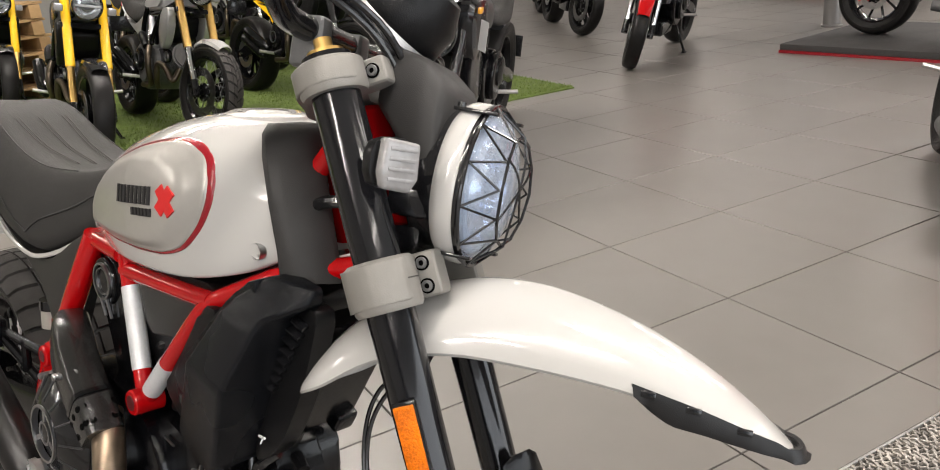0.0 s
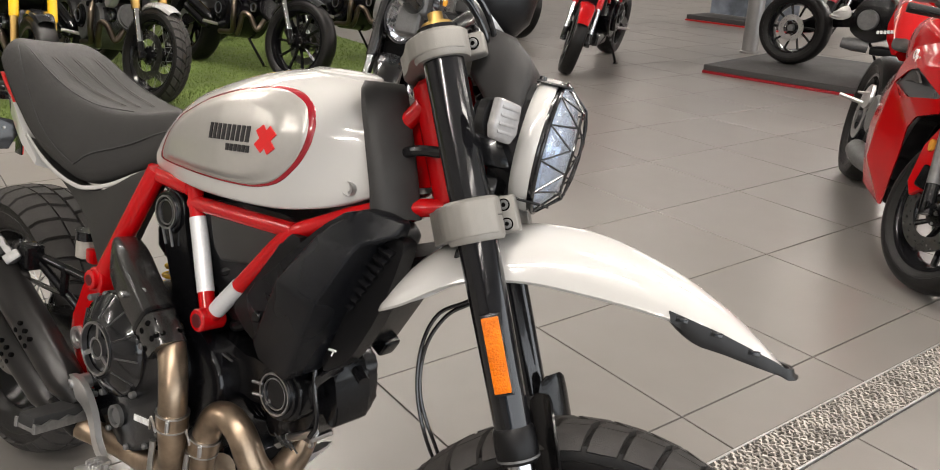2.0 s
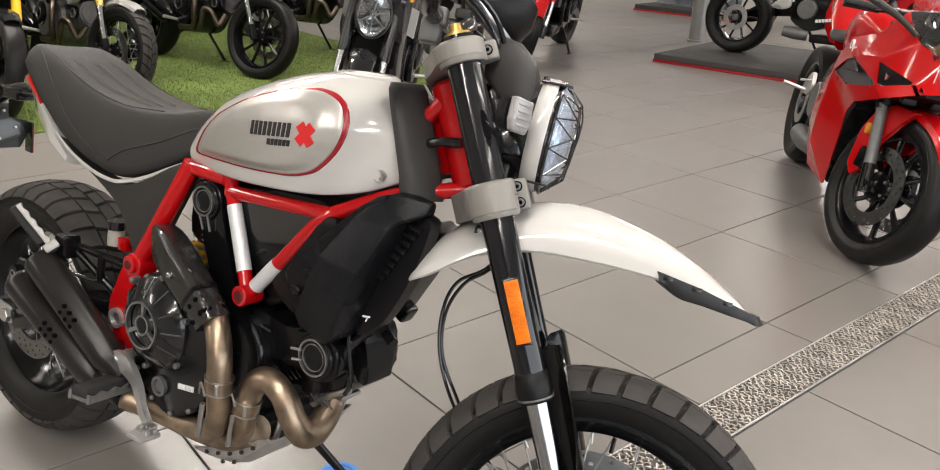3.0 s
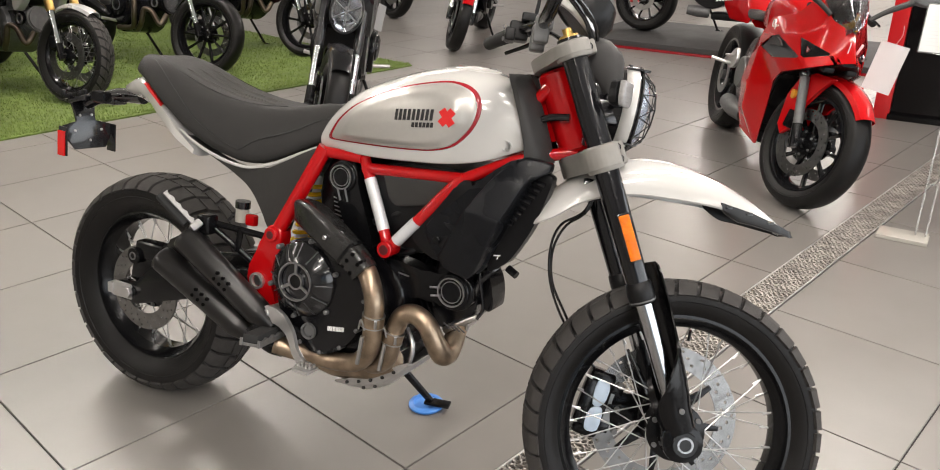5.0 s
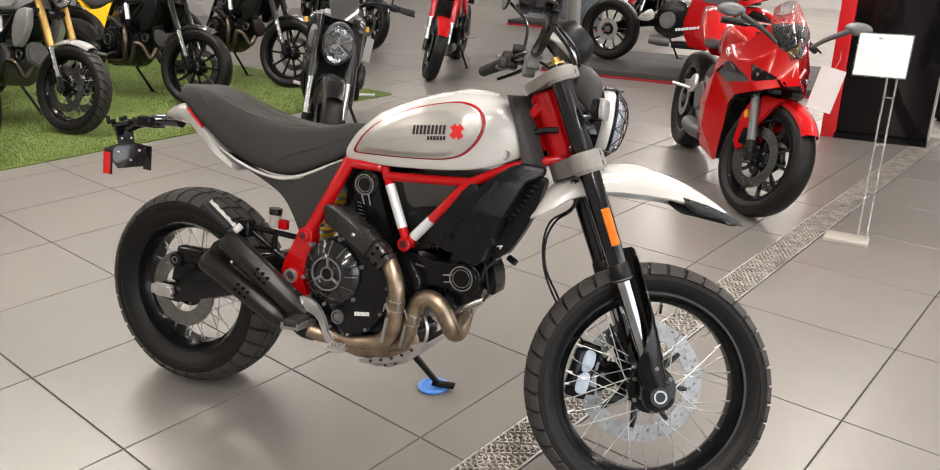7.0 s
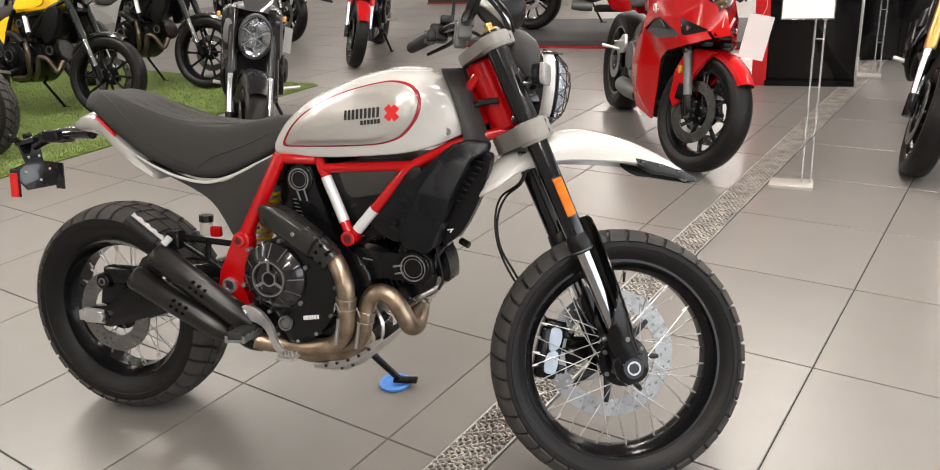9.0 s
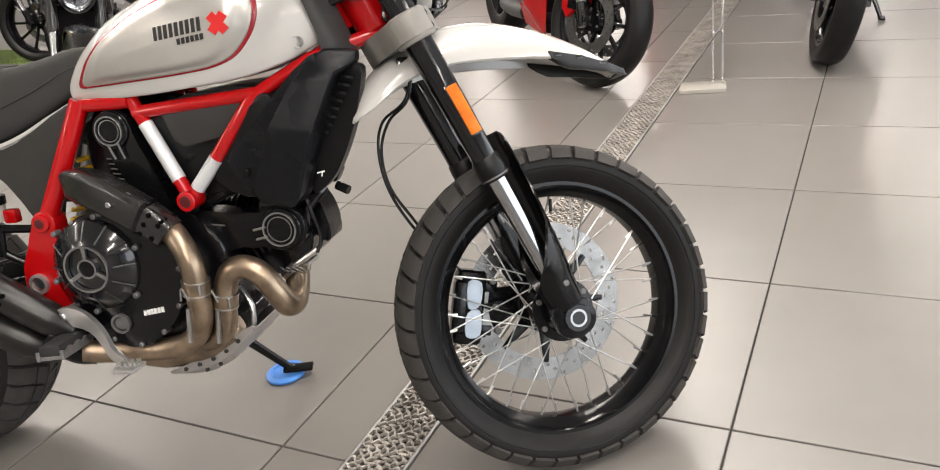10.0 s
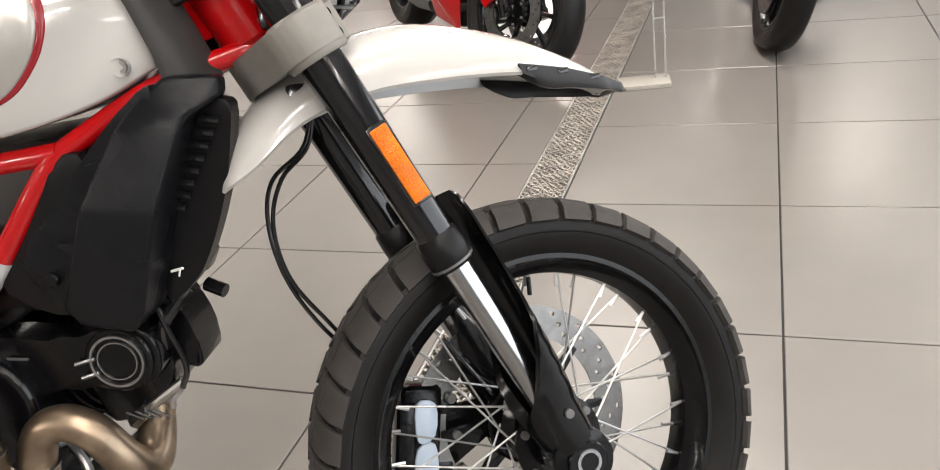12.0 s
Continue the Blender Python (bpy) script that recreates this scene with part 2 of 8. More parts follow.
def spline(pts, k=6):
    """Catmull-Rom through the points, k steps a span."""
    p = [Vector(q) for q in pts]
    p = [2 * p[0] - p[1]] + p + [2 * p[-1] - p[-2]]
    out = []
    for i in range(1, len(p) - 2):
        for s in range(k):
            t = s / k
            out.append(0.5 * (2 * p[i] + (p[i + 1] - p[i - 1]) * t + (2 * p[i - 1] - 5 * p[i] + 4 * p[i + 1] - p[i + 2]) * t * t
                              + (3 * p[i] - p[i - 1] - 3 * p[i + 1] + p[i + 2]) * t ** 3))
    return out + [p[-2]]


def tube(pts, r, n=12, squash=1.0):
    """A tube along the points; r is one radius or one a point."""
    pts = [Vector(p) for p in pts]
    rs = r if isinstance(r, (list, tuple)) else [r] * len(pts)
    rings, up = [], None
    for i, p in enumerate(pts):
        d = (pts[min(i + 1, len(pts) - 1)] - pts[max(i - 1, 0)]).normalized()
        if up is None:
            up = d.orthogonal().normalized() if abs(d.y) > 0.9 else Vector((0, 1, 0))
        up = (up - d * up.dot(d)).normalized()
        side = d.cross(up)
        rings.append([p + (up * math.cos(a) * squash + side * math.sin(a)) * rs[i] for a in (2 * math.pi * k / n for k in range(n))])
    return loft(rings)


def pipe(pts, r, n=12, k=6, squash=1.0):
    if isinstance(r, (list, tuple)):
        r = [r[min(i // k, len(r) - 2)] * (1 - (i % k) / k) + r[min(i // k + 1, len(r) - 1)] * (i % k) / k for i in range((len(pts) - 1) * k)] + [r[-1]]
    return tube(spline(pts, k), r, n, squash)


def lathe(profile, n=48, ring=False):
    """Turns (radius, y) points about the y axis."""
    bm = bmesh.new()
    cols = []
    for i in range(n):
        a = 2 * math.pi * i / n
        cols.append([bm.verts.new((r * math.cos(a), y, r * math.sin(a))) for r, y in profile])
    m = len(profile)
    for i in range(n):
        a, b = cols[i], cols[(i + 1) % n]
        for j in range(m if ring else m - 1):
            k = (j + 1) % m
            if profile[j][0] < 1e-6 and profile[k][0] < 1e-6:
                continue
            bm.faces.new((a[j], a[k], b[k], b[j]))
    bmesh.ops.remove_doubles(bm, verts=bm.verts, dist=1e-6)
    return bm


def slab(poly, y0, y1, bevel=0.004, segs=2):
    """A plate with the outline poly in x and z, between y0 and y1, its edges rounded."""
    bm = bmesh.new()
    a = [bm.verts.new((x, y0, z)) for x, z in poly]
    b = [bm.verts.new((x, y1, z)) for x, z in poly]
    bm.faces.new(a)
    bm.faces.new(b[::-1])
    for i in range(len(poly)):
        j = (i + 1) % len(poly)
        bm.faces.new((a[j], a[i], b[i], b[j]))
    if bevel:
        bmesh.ops.bevel(bm, geom=list(bm.edges), offset=bevel, segments=segs, affect="EDGES", profile=0.6, clamp_overlap=True)
    return bm


def box(c, s, bevel=0.004, segs=2):
    bm = bmesh.new()
    bmesh.ops.create_cube(bm, size=1, matrix=Matrix.Translation(c) @ Matrix.Diagonal((*s, 1)))
    if bevel:
        bmesh.ops.bevel(bm, geom=list(bm.edges), offset=bevel, segments=segs, affect="EDGES", profile=0.6, clamp_overlap=True)
    return bm


def disc_y(c, r, y0, y1, n=28, bevel=0.002):
    """A round plate or boss across y."""
    b = min(bevel, r * 0.4, abs(y1 - y0) * 0.4)
    s = 1 if y1 > y0 else -1
    return moved(lathe([(0, y0), (r - b, y0), (r, y0 + s * b), (r, y1 - s * b), (r - b, y1), (0, y1)], n), Matrix.Translation((c[0], 0, c[1])))


def ring_y(c, r, w, y0, y1, n=32):
    return moved(lathe([(r - w, y0), (r, y0), (r, y1), (r - w, y1)], n, ring=True), Matrix.Translation((c[0], 0, c[1])))


def smooth_poly(pts, k=5):
    """A closed, rounded outline through 2D points."""
    p = [Vector((x, 0, z)) for x, z in pts]
    p = [p[-1]] + p + [p[0], p[1]]
    out = []
    for i in range(1, len(p) - 2):
        for s in range(k):
            t = s / k
            v = 0.5 * (2 * p[i] + (p[i + 1] - p[i - 1]) * t + (2 * p[i - 1] - 5 * p[i] + 4 * p[i + 1] - p[i + 2]) * t * t
                       + (3 * p[i] - p[i - 1] - 3 * p[i + 1] + p[i + 2]) * t ** 3)
            out.append((v.x, v.z))
    return out


def lerp_table(xs, ys, x):
    return float(np.interp(x, xs, ys))

# ---------------------------------------------------------------- the showroom
GRID = -16.1
GM = pose(0, 0, 0, 0, 0, GRID)      # floor grid: x across the drain, y along it
V0, V1 = -10.2, 7.8                 # extent across and along, in the floor grid
U0, U1 = -7.0, 15.6
DRAIN0, DRAIN1 = 1.0134, 1.1563

sub = base("floor", GM, "large square matt grey porcelain tiles with thin dark joints", "floor", kind="structure")
part("grout", box(((V0 + V1) / 2, (U0 + U1) / 2, -0.055), (V1 - V0, U1 - U0, 0.10), 0), GROUT, sub, m=Matrix.Translation((0, 0, 0.0)))


def room_wall(name, c, s, mat=WALL, label="plain grey painted showroom wall"):
    tagged(part(name, moved(box(c, s, 0), GM), mat), label, "wall", kind="structure")


room_wall("wall_west", (V0 - 0.1, (U0 + U1) / 2, 1.8), (0.2, U1 - U0 + 0.4, 3.8))
room_wall("wall_east", (V1 + 0.1, (U0 + U1) / 2, 0.2), (0.2, U1 - U0 + 0.4, 0.6))
room_wall("wall_east_top", (V1 + 0.1, (U0 + U1) / 2, 3.35), (0.2, U1 - U0 + 0.4, 0.7))
room_wall("wall_north", ((V0 + V1) / 2, U1 + 0.1, 1.8), (V1 - V0, 0.2, 3.8))
room_wall("wall_south", ((V0 + V1) / 2, U0 - 0.1, 1.8), (V1 - V0, 0.2, 3.8))
glazing = base("window_1", GM @ pose(V1 + 0.1, (U0 + U1) / 2, 0.5, 0, 0, 90), "tall shop window in dark metal bars", "window", kind="structure")
for i in range(8):
    part("window_bar", box(((i - 3.5) * 3.2, 0, 1.25), (0.08, 0.08, 2.5), 0.004), SATIN_BLACK, glazing)
for i in range(7):
    g = part("pane", box(((i - 3) * 3.2, 0, 1.25), (3.11, 0.012, 2.48), 0), LENS, glazing)
    g.visible_shadow = False
tagged(part("ceiling", moved(box(((V0 + V1) / 2, (U0 + U1) / 2, CEILING + 0.1), (V1 - V0, U1 - U0, 0.2), 0), GM), CEIL), "plain white showroom ceiling", "ceiling", kind="structure")


def ceiling_light():
    t = base("ceiling_light", Matrix.Identity(4), "long thin white strip lamp under the ceiling", "ceiling light", "ceiling lights")
    part("housing", box((0, 0, -0.05), (0.20, 2.72, 0.1), 0.01), ALLOY, t)
    part("diffuser", box((0, 0, -0.105), (0.15, 2.64, 0.012), 0.002), LAMP_WHITE, t)
    return t


lamp = ceiling_light()
lamp.matrix_world = pose(*LAMPS[0], CEILING, 0, 0, GRID)
for lx, ly in LAMPS[1:]:
    copy_thing(lamp, pose(lx, ly, CEILING, 0, 0, GRID))

# drain channel with its steel grate
drain = base("drain_grate", GM, "long grey steel drain grate set flush in the tiles", "drain", kind="structure")
part("trough", box(((DRAIN0 + DRAIN1) / 2, 4.0, -0.015), (DRAIN1 - DRAIN0, 22.0, 0.008), 0), TROUGH, drain)
for vx in (DRAIN0 + 0.004, DRAIN1 - 0.004):
    part("edge_strip", box((vx, 4.0, -0.003), (0.006, 22.0, 0.014), 0.001, 1), ALLOY, drain)


def grate_net(y0, y1):
    """Woven wire links that cross the channel, each a little out of line, on ribs along it."""
    rng = np.random.default_rng(11)
    verts, faces = [], []
    pitch = 0.0112
    xs = np.linspace(DRAIN0 + 0.007, DRAIN1 - 0.007, 19)
    for k in range(int((y1 - y0) / pitch)):
        y = y0 + k * pitch
        s = len(verts)
        for i, x in enumerate(xs):
            jx, jy, jh = rng.normal(0, 1, 3)
            dy = (0.0040 if (i // 2 + k) % 2 else -0.0040) + 0.0012 * jy
            w = 0.0026 + 0.0007 * abs(jx)
            h = (0.0030 if (i + k) % 3 else -0.0030) + 0.0012 * jh
            verts += [(x + 0.0010 * jx, y + dy - w, h), (x + 0.0010 * jx, y + dy + w, h + 0.0008), (x, y + dy - w, h - 0.008), (x, y + dy + w, h - 0.008)]
        for i in range(len(xs) - 1):
            a, b = s + 4 * i, s + 4 * i + 4
            faces += [(a, a + 1, b + 1, b), (a + 1, a + 3, b + 3, b + 1), (a + 2, a, b, b + 2)]
    data = bpy.data.meshes.new("grate_net")
    data.from_pydata(verts, [], faces)
    data.materials.append(GRATE)
    return data


net = placed("net", grate_net(-4.2, 11.0), drain, Matrix.Identity(4))
net["kind"] = "stuff"

# artificial turf under the parked row
TURF_V, TURF_U = -2.98, 3.88
turf = base("artificial_grass", GM, "bright green artificial grass mat under the parked motorcycles", "grass mat", kind="structure")
part("mat", box(((V0 + TURF_V) / 2, (TURF_U - 5.0) / 2, 0.006), (TURF_V - V0, TURF_U + 5.0, 0.012), 0.003), TURF, turf)


def blades():
    rng = np.random.default_rng(5)
    n = 60000
    x = TURF_V - 0.01 - rng.random(n) ** 1.6 * 5.0
    y = -2.0 + rng.random(n) * (TURF_U + 2.0)
    a, h = rng.random(n) * 6.28, 0.010 + rng.random(n) * 0.012
    v = np.zeros((n, 3, 3))
    v[:, 0] = np.stack([x - 0.003 * np.cos(a), y - 0.003 * np.sin(a), np.full(n, 0.010)], 1)
    v[:, 1] = np.stack([x + 0.003 * np.cos(a), y + 0.003 * np.sin(a), np.full(n, 0.010)], 1)
    v[:, 2] = np.stack([x + (rng.random(n) - 0.5) * 0.018, y + (rng.random(n) - 0.5) * 0.018, 0.012 + h], 1)
    data = bpy.data.meshes.new("blades")
    data.from_pydata(v.reshape(-1, 3).tolist(), [], np.arange(3 * n).reshape(-1, 3).tolist())
    data.materials.append(BLADE)
    return data


pile = placed("blades", blades(), turf, Matrix.Identity(4))
pile["kind"] = "stuff"

# ---------------------------------------------------------------- shared motorcycle pieces


def tyre_profile(r0, r1, w):
    """Bead radius r0, crown radius r1, full width w."""
    h = w / 2
    d = r1 - r0
    half = [(r0 - 0.004, h * 0.62), (r0 - 0.002, h * 0.68), (r0 + 0.004, h * 0.735), (r0 + 0.16 * d, h * 0.845), (r0 + 0.36 * d, h * 0.95), (r0 + 0.58 * d, h), (r0 + 0.76 * d, h * 0.93),
            (r0 + 0.88 * d, h * 0.74), (r0 + 0.96 * d, h * 0.42), (r1, 0)]
    return half[:-1] + [half[-1]] + [(r, -y) for r, y in half[-2::-1]]


def flank_point(r0, r1, w, t):
    """A point of the tyre's profile, t from the crown (0) to the widest place (1), and its outward normal."""
    h, d = w / 2, r1 - r0
    at = lambda q: (lerp_table([0, 0.36, 0.64, 0.84, 1.0], [0, 0.42 * h, 0.74 * h, 0.93 * h, h], q),
                    lerp_table([0, 0.36, 0.64, 0.84, 1.0], [r1, r0 + 0.96 * d, r0 + 0.88 * d, r0 + 0.76 * d, r0 + 0.58 * d], q))
    (ya, ra), (yb, rb) = at(max(0, t - 0.12)), at(min(1, t + 0.12))
    y, r = at(t)
    n = Vector((yb - ya, ra - rb, 0))                  # along y, then the way inwards
    n.normalize()
    return y, r, n.x, n.y


def tread_blocks(r0, r1, w, pitches, rows, lift=0.007, skew=0.25):
    """Raised rubber blocks: rows of (from, to, share of the pitch, phase) along the profile."""
    bm = bmesh.new()
    step = 2 * math.pi / pitches
    for i in range(pitches):
        for ta, tb, share, phase in rows:
            for side in (1, -1):
                a0 = (i + phase + (0.5 if side < 0 else 0)) * step
                top, low = [], []
                for j in range(4):
                    f = j / 3
                    y, r, up, out_y = flank_point(r0, r1, w, ta + (tb - ta) * f)
                    mid = a0 + skew * step * f
                    for e in (-1, 1):
                        for k, (h, grow) in enumerate(((lift, 0.92), (-0.003, 1.0))):
                            a = mid + e * share * grow * step / 2
                            rr, yy = r + up * h, y + out_y * h
                            v = bm.verts.new((rr * math.cos(a), side * yy, rr * math.sin(a)))
                            (top, low)[k].append(v)
                for j in range(3):
                    a, b, c, d = 2 * j, 2 * j + 1, 2 * j + 3, 2 * j + 2
                    bm.faces.new((top[a], top[b], top[c], top[d]))
                    bm.faces.new((top[a], top[d], low[d], low[a]))
                    bm.faces.new((top[b], low[b], low[c], top[c]))
                bm.faces.new((top[0], low[0], low[1], top[1]))
                bm.faces.new((top[6], top[7], low[7], low[6]))
    return bm


def drilled_disc(r0, r1, th, n=120, holes=True):
    """A brake disc across y with rows of holes through it."""
    rows = 8
    bm = bmesh.new()
    rad = [r0 + (r1 - r0) * j / rows for j in range(rows + 1)]
    front, back = [], []
    for i in range(n):
        a = 2 * math.pi * i / n
        front.append([bm.verts.new((r * math.cos(a), th / 2, r * math.sin(a))) for r in rad])
        back.append([bm.verts.new((r * math.cos(a), -th / 2, r * math.sin(a))) for r in rad])
    open_cell = lambda i, j: holes and (j == 2 and i % 6 == 0 or j == 4 and i % 6 == 2 or j == 6 and i % 6 == 4)
    for i in range(n):
        k = (i + 1) % n
        for j in range(rows):
            f, b = (front[i][j], front[i][j + 1], front[k][j + 1], front[k][j]), (back[i][j], back[k][j], back[k][j + 1], back[i][j + 1])
            if open_cell(i, j):
                for x, y in ((0, 1), (1, 2), (2, 3), (3, 0)):
                    bb = (back[i][j], back[i][j + 1], back[k][j + 1], back[k][j])
                    bm.faces.new((f[x], f[y], bb[y], bb[x]))
            else:
                bm.faces.new(f)
                bm.faces.new(b)
        bm.faces.new((front[i][0], front[k][0], back[k][0], back[i][0]))
        bm.faces.new((front[i][-1], back[i][-1], back[k][-1], front[k][-1]))
    return bm


def spoked_wheel(thing, m, r1, r0, w, blocks, count=36, name="wheel"):
    """Tyre with tread, rim, hub and laced wire spokes as one wheel."""
    wheel = new(name)
    wheel.empty_display_size = 0.05
    wheel.parent, wheel.matrix_basis = thing, m
    part("tyre", lathe(tyre_profile(r0, r1 - 0.007, w), 96), RUBBER, wheel, "black knobbly dual-sport tyre")
    if blocks:
        part("tread", tread_blocks(r0, r1 - 0.007, w, *blocks), TREAD, wheel)
    for side in (-1, 1):
        for q in (0.18, 0.42):
            part("sidewall_line", moved(lathe([(r0 + q * (r1 - r0) - 0.0014, 0), (r0 + q * (r1 - r0), -0.0016), (r0 + q * (r1 - r0) + 0.0014, 0), (r0 + q * (r1 - r0), 0.002)], 72, ring=True),
                                        Matrix.Translation((0, side * w / 2 * (0.835 if q < 0.3 else 0.966), 0))), RUBBER, wheel)
        flange = part("hub_flange", lathe([(0.024, side * 0.046), (0.058, side * 0.046), (0.062, side * 0.049), (0.062, side * 0.054), (0.050, side * 0.057), (0.024, side * 0.058)], 40, ring=True), SATIN_BLACK, wheel)
        for k in range(6):
            part("flange_bolt", moved(lathe([(0, 0.0), (0.0055, 0.0), (0.0055, side * 0.006), (0, side * 0.007)], 12), pose(0, 0, 0, 0, k * 60 + 20, 0) @ Matrix.Translation((0.053, side * 0.055, 0))), ENGINE_GREY, flange)
    rw = w * 0.31
    part("rim", lathe([(r0 - 0.022, 0), (r0 - 0.022, rw * 0.45), (r0 - 0.010, rw * 0.75), (r0 - 0.004, rw * 0.95), (r0 + 0.006, rw), (r0 + 0.006, rw + 0.005),
                       (r0 - 0.006, rw + 0.005), (r0 - 0.012, rw * 0.82), (r0 - 0.028, rw * 0.5), (r0 - 0.030, 0), (r0 - 0.028, -rw * 0.5), (r0 - 0.012, -rw * 0.82),
                       (r0 - 0.006, -rw - 0.005), (r0 + 0.006, -rw - 0.005), (r0 + 0.006, -rw), (r0 - 0.004, -rw * 0.95), (r0 - 0.010, -rw * 0.75), (r0 - 0.022, -rw * 0.45)], 96, ring=True),
         SATIN_BLACK, wheel, "black spoked rim")
    part("hub", lathe([(0, -0.062), (0.022, -0.062), (0.024, -0.05), (0.046, -0.046), (0.047, -0.036), (0.03, -0.028), (0.026, 0), (0.03, 0.028), (0.047, 0.036),
                       (0.046, 0.046), (0.024, 0.05), (0.022, 0.062), (0, 0.062)], 40), SATIN_BLACK, wheel)
    made = {}
    for i in range(count):
        side, lead = (1 if i % 2 else -1), (1 if (i // 2) % 2 else -1)
        if (side, lead) not in made:
            a, h, rim_y = radians(58) * lead, 0.046, side * 0.010
            bm = join(tube([(h * math.cos(a), side * 0.041, h * math.sin(a)), ((r0 - 0.028), rim_y, 0)], 0.0015, 6),
                      tube([((r0 - 0.048), side * 0.012, 0.0), ((r0 - 0.026), rim_y, 0)], 0.0023, 6))
            made[side, lead] = part("spoke", bm, SPOKE, wheel)
            made[side, lead].matrix_basis = pose(0, 0, 0, 0, 360 * i / count, 0)
        else:
            placed("spoke", made[side, lead].data, wheel, pose(0, 0, 0, 0, 360 * i / count, 0))
    return wheel


def cast_wheel(thing, m, r1, r0, w, arms=10, mat=SATIN_BLACK, name="wheel"):
    wheel = new(name)
    wheel.empty_display_size = 0.05
    wheel.parent, wheel.matrix_basis = thing, m
    part("tyre", lathe(tyre_profile(r0, r1, w), 72), RUBBER, wheel)
    for side in (-1, 1):
        for q in (0.18, 0.42):
            part("sidewall_line", moved(lathe([(r0 + q * (r1 - r0) - 0.0014, 0), (r0 + q * (r1 - r0), -0.0016), (r0 + q * (r1 - r0) + 0.0014, 0), (r0 + q * (r1 - r0), 0.002)], 72, ring=True),
                                        Matrix.Translation((0, side * w / 2 * (0.835 if q < 0.3 else 0.966), 0))), RUBBER, wheel)
        flange = part("hub_flange", lathe([(0.024, side * 0.046), (0.058, side * 0.046), (0.062, side * 0.049), (0.062, side * 0.054), (0.050, side * 0.057), (0.024, side * 0.058)], 40, ring=True), SATIN_BLACK, wheel)
        for k in range(6):
            part("flange_bolt", moved(lathe([(0, 0.0), (0.0055, 0.0), (0.0055, side * 0.006), (0, side * 0.007)], 12), pose(0, 0, 0, 0, k * 60 + 20, 0) @ Matrix.Translation((0.053, side * 0.055, 0))), ENGINE_GREY, flange)
    rw = w * 0.36
    part("rim", lathe([(r0 - 0.018, 0), (r0 - 0.006, rw * 0.8), (r0 + 0.006, rw), (r0 + 0.006, rw + 0.005), (r0 - 0.008, rw + 0.004), (r0 - 0.022, rw * 0.6), (r0 - 0.028, 0),
                       (r0 - 0.022, -rw * 0.6), (r0 - 0.008, -rw - 0.004), (r0 + 0.006, -rw - 0.005), (r0 + 0.006, -rw), (r0 - 0.006, -rw * 0.8)], 72, ring=True), mat, wheel)
    part("hub", lathe([(0, -0.06), (0.02, -0.06), (0.045, -0.045), (0.05, 0), (0.045, 0.045), (0.02, 0.06), (0, 0.06)], 28), mat, wheel)
    first = None
    for i in range(arms):
        if first is None:
            first = part("wheel_spoke", pipe([(0.03, 0, 0.0), (0.1, 0, 0.006), (r0 - 0.02, 0, 0)], [0.013, 0.009, 0.011], 8, 3, 1.3), mat, wheel)
        else:
            placed("wheel_spoke", first.data, wheel, pose(0, 0, 0, 0, 360 * i / arms, 0))
    return wheel

# ---------------------------------------------------------------- the white scrambler
LEAN_LEFT, STEER, RAKE = 10.5, 27.0, 24.0
HERO = Matrix.Translation((0.0085, 0, 0)) @ pose(0, 0, 0, -LEAN_LEFT, 0, 0) @ Matrix.Scale(0.9925, 4)
A0 = Vector((1.617, 0, 0))
AXIS = Vector((-math.sin(radians(RAKE)), 0, math.cos(radians(RAKE))))
FORE = Vector((math.cos(radians(RAKE)), 0, math.sin(radians(RAKE))))
TURNED = Matrix.Translation(A0) @ Matrix.Rotation(radians(STEER), 4, AXIS) @ Matrix.Translation(-A0)
# fork space: x ahead of the steering axis, y left, z up along it
FORK = TURNED @ Matrix(((FORE.x, 0, AXIS.x, A0.x), (0, 1, 0, 0), (FORE.z, 0, AXIS.z, 0), (0, 0, 0, 1)))
LEG_F, LEG_Y, AXLE_S = 0.027, 0.105, 0.3215
AXLE_F = 0.026

hero = base("scrambler_motorcycle", HERO, "white scrambler motorcycle with red tube frame leaning on its side stand", "motorcycle")


def both_sides(name, bm, mat, thing, label="", **kw):
    other = mirrored(bm)
    part(name, bm, mat, thing, label, **kw)
    part(name, other, mat, thing, label, **kw)


# wheels
FRONT_HUB = TURNED @ Matrix.Translation((1.510, 0, 0.3075))
REAR_HUB = Matrix.Translation((0.032, 0, 0.318))
fw = spoked_wheel(hero, FRONT_HUB @ pose(0, 0, 0, 0, 4, 0), 0.322, 0.249, 0.120, (40, [(0.02, 0.30, 0.86, 0.0), (0.335, 0.93, 0.88, 0.2)], 0.008, 0.22), 36, "front_wheel")
rw = spoked_wheel(hero, REAR_HUB, 0.318, 0.218, 0.172, (36, [(0.02, 0.32, 0.86, 0.0), (0.36, 0.93, 0.88, 0.3)], 0.008, 0.22), 36, "rear_wheel")
part("brake_disc", drilled_disc(0.120, 0.166, 0.005), DISC, fw, "drilled steel brake disc", m=Matrix.Translation((0, 0.068, 0)))
part("disc_carrier", lathe([(0.035, 0.060), (0.062, 0.060), (0.062, 0.066), (0.035, 0.066)], 32, ring=True), SATIN_BLACK, fw)
for k in range(8):
    part("carrier_arm", moved(slab([(0.058, -0.014), (0.128, -0.005), (0.128, 0.005), (0.058, 0.012)], 0.061, 0.066, 0.001), pose(0, 0, 0, 0, k * 45, 0)), SATIN_BLACK, fw)
part("brake_disc", drilled_disc(0.075, 0.122, 0.005), DISC, rw, "drilled steel brake disc", m=Matrix.Translation((0, -0.078, 0)))
